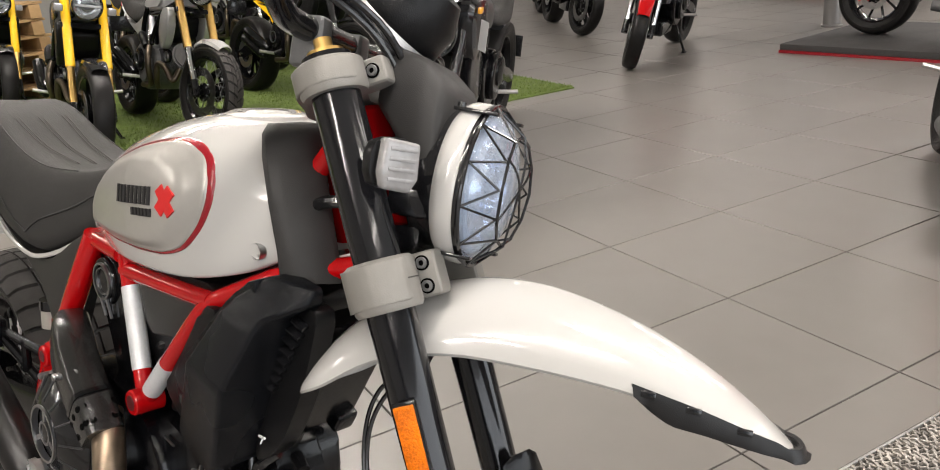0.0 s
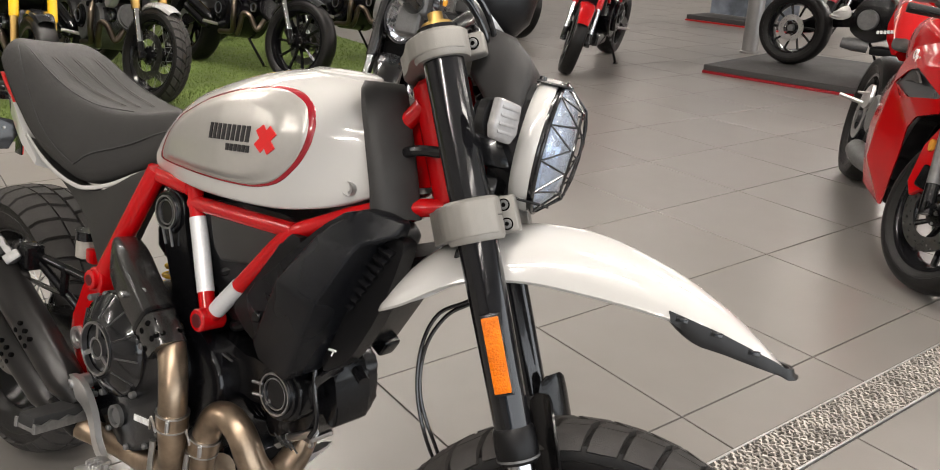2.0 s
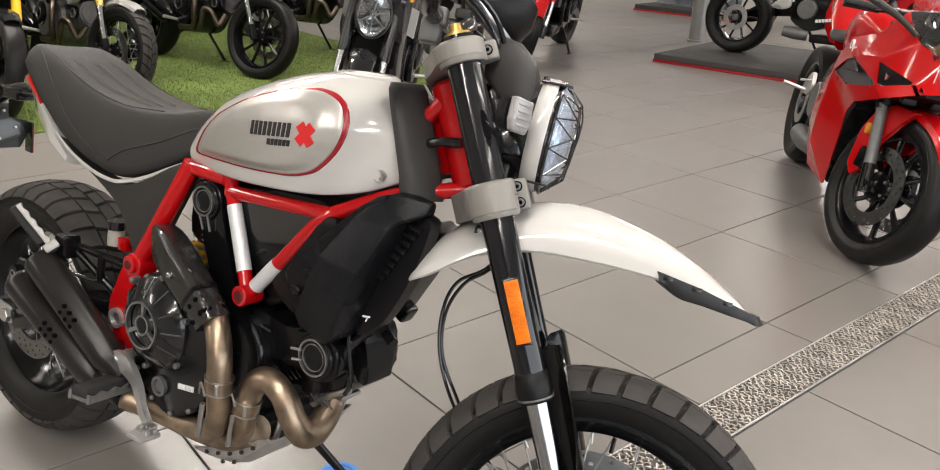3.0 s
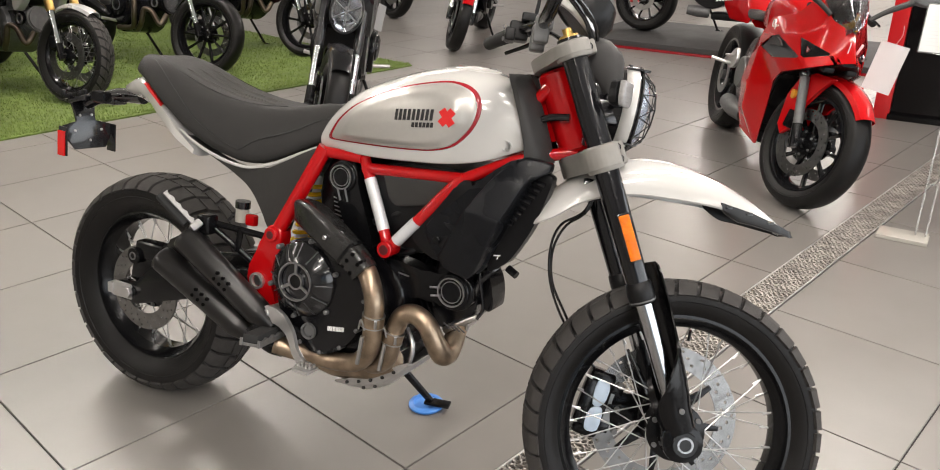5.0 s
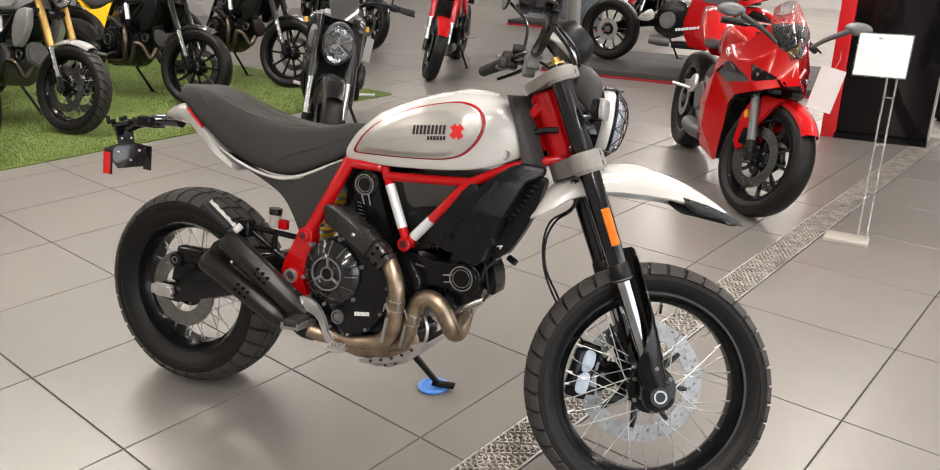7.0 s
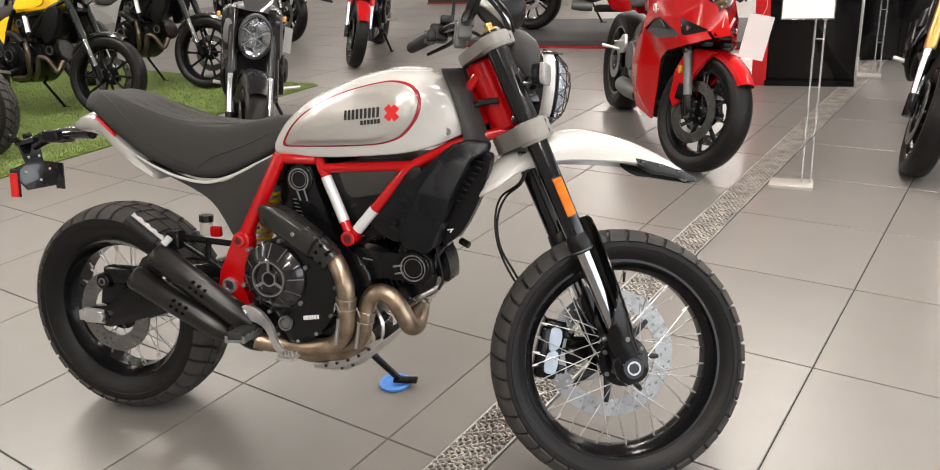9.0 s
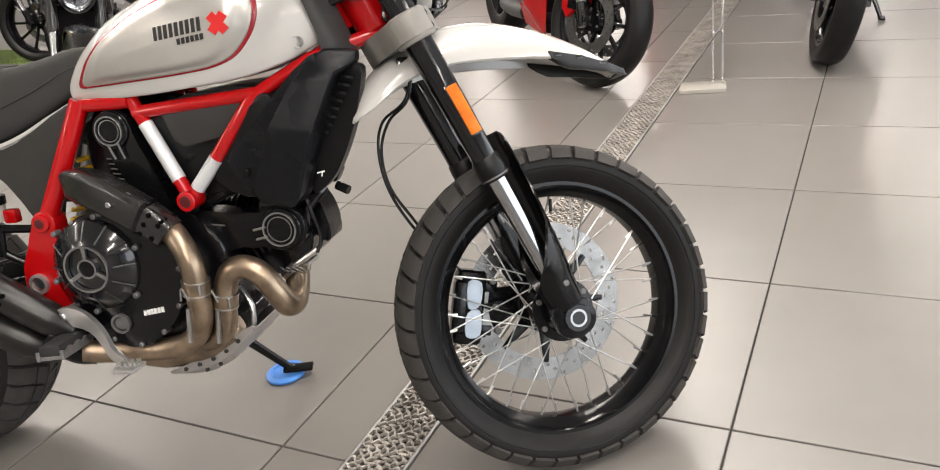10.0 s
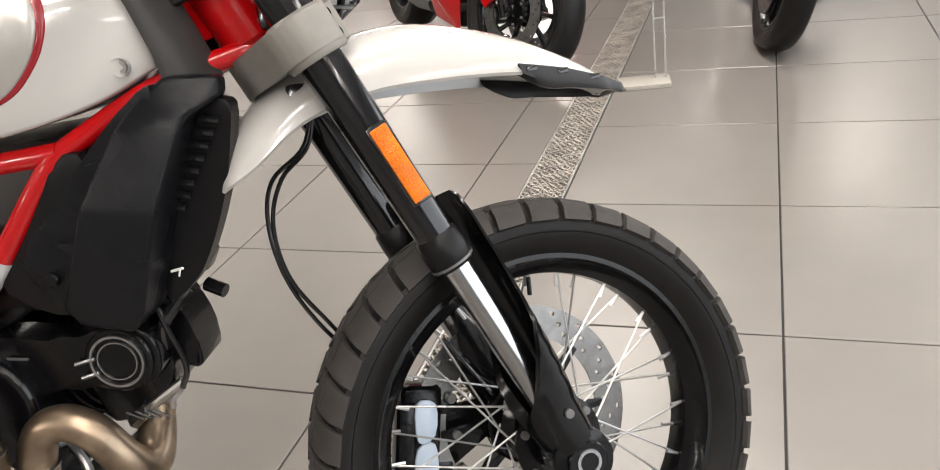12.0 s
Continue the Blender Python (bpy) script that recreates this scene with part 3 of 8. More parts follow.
part("valve_stem", tube([(0, 0.0, 0.215), (0, 0.0, 0.190)], 0.0035, 8), BLACK, fw)

# fork
for side in (-1, 1):
    y = side * LEG_Y
    leg = part("fork_tube", tube([(LEG_F, y, 0.655), (LEG_F, y, 0.74), (LEG_F, y, 0.88), (LEG_F, y, 1.176)], [0.0238, 0.0245, 0.0262, 0.0268], 32), TUBE_BLACK, hero, "glossy black upper fork tube", m=FORK)
    part("dust_seal", join(tube([(LEG_F, y, 0.618), (LEG_F, y, 0.626), (LEG_F, y, 0.640), (LEG_F, y, 0.660), (LEG_F, y, 0.664)], [0.024, 0.0272, 0.0278, 0.0265, 0.024], 32)),
         PLASTIC, hero, m=FORK)
    part("seal_clip", tube([(LEG_F, y, 0.6225), (LEG_F, y, 0.6255)], 0.0281, 32), ENGINE_GREY, hero, m=FORK)
    part("fork_slider", tube([(LEG_F, y, 0.36), (LEG_F, y, 0.63)], 0.0188, 28), SLIDER, hero, "chromed lower fork slider", m=FORK)
    part("fork_cap", join(tube([(LEG_F, y, 1.17), (LEG_F, y, 1.182)], 0.020, 24), tube([(LEG_F, y, 1.182), (LEG_F, y, 1.196)], 0.010, 20)), GOLD, hero, "gold fork cap nut", m=FORK)
    # leg guard: a shell round the front of the slider that thickens into the axle casting
    rings = []
    for s, q0, q1, r, th in ((0.692, -52, -22, 0.054, 0.003), (0.684, -66, -10, 0.055, 0.003), (0.66, -74, 0, 0.054, 0.003), (0.60, -80, 8, 0.052, 0.003), (0.54, -86, 20, 0.050, 0.004), (0.51, -92, 34, 0.049, 0.005),
                         (0.48, -110, 66, 0.047, 0.008), (0.45, -135, 96, 0.045, 0.012), (0.42, -165, 135, 0.042, 0.016), (0.385, -176, 176, 0.038, 0.016), (0.345, -176, 176, 0.034, 0.014)):
        out = [(LEG_F + r * math.cos(radians(q)), y + side * r * math.sin(radians(q)), s) for q in np.linspace(q0, q1, 15)]
        inn = [(LEG_F + (r - th) * math.cos(radians(q)), y + side * (r - th) * math.sin(radians(q)), s) for q in np.linspace(q1, q0, 15)]
        rings.append(out + inn)
    part("leg_guard", loft(rings), SATIN_BLACK, hero, "black fork leg guard and axle casting", m=FORK)
    part("guard_bolt", moved(disc_y((0, 0), 0.006, -0.003, 0.003, 14, 0.001), pose(LEG_F + 0.010, y + side * 0.0365, 0.392)), ENGINE_GREY, hero, m=FORK)
    part("axle_clamp", moved(join(slab(smooth_poly([(-0.042, -0.012), (-0.02, -0.034), (0.018, -0.034), (0.036, -0.012), (0.034, 0.022), (0.0, 0.044), (-0.036, 0.03)], 4), -0.026, 0.022, 0.004),
                                  disc_y((0, 0), 0.027, -0.032, -0.02)), Matrix.Translation((AXLE_F, y, AXLE_S)) @ (pose(0, 0, 0) if side < 0 else pose(0, 0, 0, 0, 0, 180))),
         SATIN_BLACK, hero, m=FORK)
    part("axle_ring", moved(lathe([(0.0125, -0.034), (0.0165, -0.034), (0.0175, -0.031), (0.0175, -0.024), (0.0125, -0.024)], 32, ring=True), Matrix.Translation((AXLE_F, y, AXLE_S)) @ (pose(0, 0, 0) if side < 0 else pose(0, 0, 0, 0, 0, 180))),
         EDGE, hero, "bright machined axle ring", m=FORK)
part("axle", tube([(AXLE_F, -0.128, AXLE_S), (AXLE_F, 0.128, AXLE_S)], 0.0125, 20), STEEL, hero, m=FORK)
part("reflector_bracket", box((0.030, -0.1365, 0.758), (0.026, 0.006, 0.102), 0.002), BLACK, hero, m=FORK)
part("side_reflector", box((0.030, -0.1405, 0.758), (0.0215, 0.006, 0.094), 0.0015), ORANGE, hero, "orange rectangular reflector", m=FORK)


def clamp_plate(s0, s1, bolts, name):
    """A triple clamp: a waisted plate with a split ring round each tube."""
    outline = smooth_poly([(0.058, -0.085), (0.060, -0.125), (0.028, -0.143), (-0.008, -0.126), (-0.03, -0.07), (-0.046, -0.03), (-0.046, 0.03), (-0.03, 0.07), (-0.008, 0.126),
                           (0.028, 0.143), (0.060, 0.125), (0.058, 0.085), (0.05, 0.06), (0.03, 0.03), (0.03, -0.03), (0.05, -0.06)], 4)
    bm = slab(outline, 0, s1 - s0, 0.006, 3)                    # outline in x, z; turn it so that z becomes y
    bm = moved(bm, Matrix(((1, 0, 0, 0), (0, 0, 1, 0), (0, 1, 0, s0), (0, 0, 0, 1))))
    ob = part(name, bm, CAST_GREY, hero, "grey cast fork clamp", m=FORK)
    rings = []
    for side in (-1, 1):
        part("clamp_ring", join(tube([(LEG_F, side * LEG_Y, s0 - 0.007), (LEG_F, side * LEG_Y, s0 - 0.003), (LEG_F, side * LEG_Y, s1), (LEG_F, side * LEG_Y, s1 + 0.003)], [0.0345, 0.0370, 0.0370, 0.033], 36),
                                box((0.060, side * 0.066, (s0 + s1) / 2), (0.040, 0.032, s1 - s0 + 0.004), 0.005, 3)), CAST_GREY, hero, m=FORK)
        if len(bolts) > 1:
            # a thin darker ring over the casting paints the shade in its split
            part("clamp_split", tube([(LEG_F, side * LEG_Y, (s0 + s1) / 2 - 0.0008), (LEG_F, side * LEG_Y, (s0 + s1) / 2 + 0.0008)], 0.0374, 36), SPLIT, ob, m=FORK)
        for b in bolts:
            recess = lathe([(0, 0.002), (0.0082, 0.002), (0.0082, -0.0008), (0, -0.0008)], 24)
            head = lathe([(0.0030, 0.0), (0.0030, -0.0030), (0.0056, -0.0030), (0.0063, -0.0022), (0.0063, 0.0)], 20, ring=True)
            spot = pose(0.0650, side * 0.0826, b, 0, 0, 0 if side < 0 else 180)
            part("bolt_recess", moved(recess, spot), RECESS_SHADE, ob, m=FORK)
            part("clamp_bolt", moved(head, spot), ENGINE_GREY, ob, "grey socket-head clamp bolt", m=FORK)
    return ob


clamp_plate(0.905, 0.95, (0.940, 0.915), "lower_clamp")
clamp_plate(1.140, 1.166, (1.153,), "upper_clamp")
part("steering_head", tube([(0, 0, 0.955), (0, 0, 0.962), (0, 0, 1.127), (0, 0, 1.134)], [0.038, 0.043, 0.043, 0.038], 28), RED, hero, "red steering head tube", m=FORK)

# front mudguard
GX = [1.143, 1.158, 1.19, 1.25, 1.33, 1.42, 1.52, 1.595, 1.65, 1.690]
GZ = [0.709, 0.742, 0.788, 0.838, 0.869, 0.875, 0.853, 0.822, 0.790, 0.760]
GW = [0.026, 0.050, 0.066, 0.071, 0.073, 0.071, 0.069, 0.062, 0.050, 0.030]
GD = [0.008, 0.032, 0.060, 0.069, 0.076, 0.078, 0.060, 0.042, 0.024, 0.005]
GUARD_SEC = [(-1, -1), (-0.985, -0.80), (-0.955, -0.68), (-0.80, -0.40), (-0.56, -0.185), (-0.30, -0.055), (-0.10, 0.0), (0, 0.018)]
GUARD_SEC = GUARD_SEC + [(-q, v) for q, v in GUARD_SEC[-2::-1]]


def guard_shell():
    """The tables made smooth by a spline through the stations, each a creased section with short skirts."""
    st = spline(list(zip(GX, GZ, GW)), 4)
    sd = spline([(d, 0, 0) for d in GD], 4)
    rings = []
    for p, d in zip(st, sd):
        top = [(p.x, p.z * a, p.y + d.x * v) for a, v in GUARD_SEC]
        low = [(p.x, (p.z - 0.0035) * a, p.y + d.x * v - 0.0035) for a, v in GUARD_SEC[::-1]]
        rings.append(top + low)
    return loft(rings)


part("front_mudguard", guard_shell(), WHITE, hero, "long glossy white high front mudguard", m=TURNED, sharp=32)


def guard_lip():
    """The black lip round the mudguard's front edge, deepest at its rear ends and thin at the tip."""
    path = []
    for x in np.linspace(1.528, 1.672, 16):
        z, w, d = (lerp_table(GX, t, x) for t in (GZ, GW, GD))
        path.append((x, w + 0.001, z - d + 0.004))
    for x, y in ((1.684, 0.037), (1.692, 0.028), (1.697, 0.015), (1.699, 0.0)):
        path.append((x, y, 0.759))
    full = [(x, -y, z) for x, y, z in path] + [(x, y, z) for x, y, z in path[-2::-1]]
    n = len(path) - 1
    rings = []
    for i, (x, y, z) in enumerate(full):
        s = min(i, len(full) - 1 - i) / n
        hang = 0.004 + 0.022 * min(1.0, (s + 0.03) / 0.22) ** 0.7 * (1 - s) ** 0.7
        ox, oy = (0.002 if s > 0.85 else 0.0), (0.002 if y > 0 else -0.002)
        rings.append([(x + ox, y + oy, z + 0.007 - 0.003 * s), (x + ox + 0.003, y + oy, z - hang * 0.6), (x + ox + 0.008, y * 0.94 + oy, z - hang), (x + 0.005, y * 0.86, z - hang), (x - 0.002, y * 0.84, z - hang * 0.5), (x - 0.003, y * 0.88, z + 0.003)])
    return loft(rings)


part("mudguard_lip", guard_lip(), LIP, hero, "black plastic lip at the mudguard's front", m=TURNED)
for x in (1.545, 1.590, 1.640):
    w, z, d = lerp_table(GX, GW, x), lerp_table(GX, GZ, x), lerp_table(GX, GD, x)
    both_sides("lip_clip", box((x, -w - 0.003, z - d + 0.006), (0.015, 0.004, 0.007), 0.001), BLACK, hero, m=TURNED)
part("mudguard_bracket", join(box((1.33, 0, 0.815), (0.13, 0.09, 0.02), 0.006), box((1.265, 0, 0.80), (0.05, 0.12, 0.03), 0.006)), BLACK, hero, m=TURNED)

# headlamp: its turned profile looks along x before the fork is turned
HL = TURNED @ pose(1.325, 0, 0.974, 0, 3, 0) @ pose(0, 0, 0, 0, 0, -90)
part("headlamp_ring", lathe([(0.080, -0.028), (0.086, -0.031), (0.091, -0.026), (0.0925, -0.020), (0.0925, -0.007), (0.091, -0.004), (0.084, -0.003), (0.080, -0.006)], 64, ring=True), WHITE, hero, "white painted headlamp ring", m=HL)
part("headlamp_shell", lathe([(0, -0.085), (0.04, -0.082), (0.07, -0.066), (0.084, -0.034), (0.084, -0.026), (0, -0.026)], 40), BLACK, hero, m=HL)
part("lamp_bezel", lathe([(0.080, -0.006), (0.0900, -0.005), (0.0900, 0.000), (0.088, 0.003), (0.083, 0.001)], 64, ring=True), BLACK, hero, "black bezel inside the lamp ring", m=HL)
part("lamp_reflector", lathe([(0.0, -0.022), (0.012, -0.022), (0.03, -0.012), (0.034, 0.006), (0.040, -0.012), (0.056, -0.004), (0.062, 0.010), (0.068, -0.006), (0.080, -0.003)], 48), REFLECTOR, hero, "chromed headlamp reflector", m=HL)
part("running_light", lathe([(0.070, -0.002), (0.076, 0.0), (0.076, 0.004), (0.070, 0.006)], 48, ring=True), FILM, hero, "pale daytime running light ring", m=HL)
part("headlamp_glass", lathe([(0, 0.034), (0.03, 0.032), (0.055, 0.026), (0.073, 0.017), (0.084, 0.003), (0.085, -0.002), (0.081, -0.002), (0.071, 0.014), (0.053, 0.023), (0.03, 0.029), (0, 0.031)], 48), LAMP_GLASS, hero, "domed clear headlamp glass", m=HL)


def lamp_grille():
    """A wire guard: an outer hoop, an inner hoop and a zigzag of rods between."""
    bms = []
    n = 40
    rim = [(0.091 * math.cos(a), 0.003, 0.091 * math.sin(a)) for a in np.linspace(0, 2 * math.pi, n + 1)]
    bms.append(tube(rim, 0.0028, 8))
    hoop = [(0.062 * math.cos(a), 0.036 + 0.003 * math.cos(2 * a), 0.062 * math.sin(a)) for a in np.linspace(0, 2 * math.pi, 13)]
    bms.append(tube(hoop, 0.0018, 6))
    for k in range(12):
        a, b = 2 * math.pi * k / 12, 2 * math.pi * (k + 0.5) / 12
        o = (0.091 * math.cos(b), 0.005, 0.091 * math.sin(b))
        i = (0.062 * math.cos(a), 0.036, 0.062 * math.sin(a))
        bms.append(tube([o, i], 0.0014, 6))
        j = 2 * math.pi * (k + 1) / 12
        bms.append(tube([o, (0.062 * math.cos(j), 0.036, 0.062 * math.sin(j))], 0.0014, 6))
    for a in (35, 90, 145):
        c, s = math.cos(radians(a)), math.sin(radians(a))
        bms.append(pipe([(0.062 * c, 0.036, 0.062 * s), (0.02 * c, 0.043, 0.025 * s), (-0.062 * c, 0.036, -0.062 * s)], 0.0014, 6, 4))
    return join(*bms)


part("lamp_grille", lamp_grille(), BLACK, hero, "black wire headlamp guard", m=HL)
for z in (-0.078, 0.078):
    for side in (-1, 1):
        part("grille_bracket", moved(box((side * 0.052, -0.008, z), (0.012, 0.05, 0.004), 0.001), Matrix.Identity(4)), BLACK, hero, m=HL)
        part("bracket_bolt", moved(lathe([(0, -0.002), (0.005, -0.002), (0.005, 0.003), (0, 0.004)], 12), pose(side * 0.052, -0.026, z + (0.004 if z > 0 else -0.004), 90 if z > 0 else -90, 0, 0)), BLACK, hero, m=HL)
# cowl and bracket between the clamps and the lamp
cowl = [[(x, w * a, z0 + (z1 - z0) * b) for a, b in ((-0.9, 0), (-1, 0.12), (-1, 0.70), (-0.9, 0.92), (-0.72, 1), (0.72, 1), (0.9, 0.92), (1, 0.70), (1, 0.12), (0.9, 0))]
        for x, w, z0, z1 in ((1.205, 0.052, 1.045, 1.100), (1.225, 0.060, 1.025, 1.112), (1.255, 0.068, 0.990, 1.104), (1.280, 0.076, 0.955, 1.082), (1.288, 0.072, 0.945, 1.068))]
part("lamp_cowl", loft(cowl), COWL_GREY, hero, "dark grey plastic cowl behind the headlamp", m=TURNED, sharp=60)
part("lamp_bracket", join(box((1.265, 0, 0.955), (0.05, 0.15, 0.05), 0.008), box((1.25, 0, 0.90), (0.05, 0.10, 0.04), 0.008), box((1.25, 0, 0.99), (0.06, 0.12, 0.05), 0.01)), BLACK, hero, m=TURNED)
for side in (-1, 1):
    at = TURNED @ pose(1.270, side * 0.146, 0.984, 0, 0, 90 + side * 34) @ Matrix.Scale(0.86, 4)
    ind = part("indicator", slab(smooth_poly([(-0.026, -0.026), (0.026, -0.022), (0.022, 0.026), (-0.028, 0.022)], 3), -0.010, 0.008, 0.003), PLASTIC, hero, "front turn signal with clear lens", m=at)
    part("lens", slab([(-0.022, -0.030), (0.014, -0.032), (0.024, -0.016), (0.022, 0.026), (-0.026, 0.028), (-0.028, -0.012)], -0.028, -0.012, 0.006, 3), FROST_LENS, ind, "ribbed clear lens", m=at)
    for k in range(4):
        part("lens_rib", box((-0.002, -0.0283, -0.018 + 0.0115 * k), (0.034, 0.0014, 0.0045), 0.0006), FROST_LENS, ind, m=at)
    part("indicator_stalk", pipe([(1.27, side * 0.07, 0.965), (1.275, side * 0.11, 0.975), (1.262, side * 0.140, 0.982)], 0.007, 10, 4), BLACK, hero, m=TURNED)
# gauge
GA = TURNED @ pose(1.190, 0.0, 1.152, 0, -50, 0) @ pose(0, 0, 0, 0, 0, -90) @ Matrix.Scale(1.12, 4)
part("instrument", lathe([(0, 0.012), (0.035, 0.016), (0.052, 0.012), (0.058, 0.0), (0.056, -0.030), (0.040, -0.055), (0, -0.060)], 40), PLASTIC, hero, "round black instrument", m=GA @ pose(0, 0, 0, 0, 0, 180))
part("gauge_rim", lathe([(0.050, 0.030), (0.056, 0.028), (0.060, 0.020), (0.058, 0.014), (0.052, 0.014)], 40, ring=True), ALLOY, hero, "grey band round the instrument", m=GA @ pose(0, 0, 0, 0, 0, 180) @ pose(0, -0.012, 0))
# handlebar
BAR = [(1.112, -0.09, 1.122), (1.116, -0.13, 1.130), (1.124, -0.20, 1.168), (1.100, -0.27, 1.180), (1.02, -0.43, 1.165)]
bar = pipe([(1.112, 0, 1.122)] + BAR, [0.015, 0.015, 0.0145, 0.0135, 0.0125, 0.0115], 16, 5)
part("handlebar", join(bar, mirrored(bar)), BLACK, hero, "wide tapered black handlebar", m=TURNED)
for side in (-1, 1):
    e = Vector((1.02, side * 0.43, 1.165))
    d = (e - Vector((1.100, side * 0.27, 1.180))).normalized()
    part("grip", tube([e - d * 0.085, e - d * 0.08, e + d * 0.045, e + d * 0.05], [0.0165, 0.019, 0.017, 0.015], 18), GRIP, hero, "ribbed black rubber grip", m=TURNED)
    part("switch_block", join(moved(box((0, 0, 0), (0.05, 0.045, 0.05), 0.01, 3), Matrix.Translation(e - d * 0.115)), moved(box((0.02, 0, 0.012), (0.03, 0.035, 0.03), 0.008), Matrix.Translation(e - d * 0.12)), moved(box((-0.022, 0, -0.012), (0.026, 0.050, 0.034), 0.007, 3), Matrix.Translation(e - d * 0.118)),
                               moved(box((0.006, 0, 0.030), (0.034, 0.030, 0.022), 0.006, 3), Matrix.Translation(e - d * 0.145)), moved(box((0.030, 0, -0.026), (0.018, 0.022, 0.036), 0.005, 3), Matrix.Translation(e - d * 0.165))), PLASTIC, hero, "black handlebar switch block", m=TURNED)
    part("switch_button", join(*[moved(box((-0.034, 0, -0.020 + 0.015 * k), (0.006, 0.014, 0.009), 0.002), Matrix.Translation(e - d * (0.108 + 0.012 * (k % 2)))) for k in range(3)]), ENGINE_GREY, hero, m=TURNED)
    part("lever", pipe([e - d * 0.13 + Vector((0.035, 0, -0.005)), e - d * 0.06 + Vector((0.065, 0, -0.01)), e + d * 0.05 + Vector((0.05, 0, -0.018))], [0.008, 0.006, 0.005], 10, 5, 0.6), SATIN_BLACK, hero, m=TURNED)
    part("lever_clamp", moved(box((0.026, 0, 0), (0.045, 0.028, 0.036), 0.008), Matrix.Translation(e - d * 0.15)), SATIN_BLACK, hero, m=TURNED)
    part("mirror_stem", pipe([e - d * 0.15 + Vector((0.02, 0, 0.02)), e - d * 0.13 + Vector((0.03, 0, 0.11)), e - d * 0.06 + Vector((0.01, 0, 0.19))], 0.005, 10, 5), BLACK, hero, m=TURNED)
    part("riser", join(box((1.108, side * 0.05, 1.098), (0.034, 0.026, 0.040), 0.008, 3), box((1.112, side * 0.05, 1.122), (0.038, 0.028, 0.032), 0.008, 3)), ENGINE_GREY, hero, "grey handlebar riser", m=TURNED)
    mir = part("mirror", moved(lathe([(0, -0.012), (0.03, -0.010), (0.048, -0.002), (0.05, 0.004), (0.046, 0.004), (0, 0.002)], 32), pose(*(e - d * 0.04 + Vector((0.005, 0, 0.225))), 0, 0, 100)), PLASTIC, hero, "round black mirror", m=TURNED)
    part("mirror_glass", moved(lathe([(0, 0.0045), (0.045, 0.0045), (0.045, 0.003), (0, 0.003)], 32), pose(*(e - d * 0.04 + Vector((0.005, 0, 0.225))), 0, 0, 100)), CHROME, mir, m=TURNED)
part("fluid_reservoir", moved(box((0, 0, 0), (0.05, 0.06, 0.035), 0.01, 3), pose(1.11, -0.28, 1.215)), BLACK, hero, m=TURNED)
# cables and hoses
for k, (dx, dz) in enumerate(((0, 0), (0.012, 0.006), (-0.008, 0.012))):
    part("cable", pipe([(1.09 + dx, -0.26, 1.19 + dz), (1.135 + dx, -0.16, 1.165 + dz), (1.205 + dx, -0.075, 1.115 + dz), (1.235, -0.02 + 0.02 * k, 1.03), (1.20, 0.03, 0.93)], 0.0042, 8, 6), BLACK, hero, m=TURNED)
part("cable", pipe([(1.09, 0.27, 1.18), (1.16, 0.16, 1.14), (1.21, 0.05, 1.06), (1.17, 0.01, 0.99), (1.12, 0.02, 0.95)], 0.005, 8, 6), BLACK, hero, m=TURNED)
for off in (0.0, 0.012):
    part("brake_hose", pipe([(1.29, 0.04, 0.84), (1.272 - off * 0.4, 0.048, 0.750), (1.229 - off, 0.05, 0.708), (1.208 - off * 0.5, 0.05, 0.652), (1.217 - off * 0.4, 0.052, 0.579), (1.260 - off, 0.056, 0.505), (1.30, 0.07, 0.44), (1.35, 0.085, 0.39)], 0.0030, 8, 6), BLACK, hero, m=TURNED)
# front brake
part("front_caliper", join(moved(join(box((0, 0.085, 0), (0.062, 0.05, 0.155), 0.014, 3), box((-0.022, 0.070, 0), (0.030, 0.03, 0.11), 0.01, 3), box((0.034, 0.080, 0.045), (0.04, 0.03, 0.03), 0.006), box((0.034, 0.080, -0.045), (0.04, 0.03, 0.03), 0.006)), pose(1.352, 0, 0.318, 0, 12, 0))), SATIN_BLACK, hero, "black brake caliper", m=TURNED)
part("caliper_film", slab(smooth_poly([(1.352, 0.372), (1.380, 0.366), (1.372, 0.322), (1.346, 0.318)], 3), 0.052, 0.060, 0.003), FILM, hero, "pale protective film on the caliper", m=TURNED)
part("caliper_film", slab(smooth_poly([(1.343, 0.308), (1.370, 0.310), (1.364, 0.260), (1.334, 0.262)], 3), 0.052, 0.060, 0.003), FILM, hero, "pale protective film on the caliper", m=TURNED)
for z in (0.366, 0.312, 0.262):
    part("caliper_bolt", disc_y((1.404, z), 0.007, 0.054, 0.068, 14, 0.001), ENGINE_GREY, hero, m=TURNED)
part("caliper_bracket", slab([(1.38, 0.35), (1.47, 0.345), (1.50, 0.31), (1.40, 0.26)], 0.082, 0.094, 0.004), SATIN_BLACK, hero, m=TURNED)
part("speed_sensor_wire", pipe([(1.41, 0.07, 0.45), (1.44, 0.06, 0.40), (1.47, 0.06, 0.35)], 0.0035, 8, 5), BLACK, hero, m=TURNED)

# red trellis frame
R = 0.0132


def red_tube(name, pts, r=R, k=5):
    bm = pipe(pts, r, 16, k) if len(pts) > 2 else tube(pts, r, 16)
    both_sides(name, bm, RED, hero)


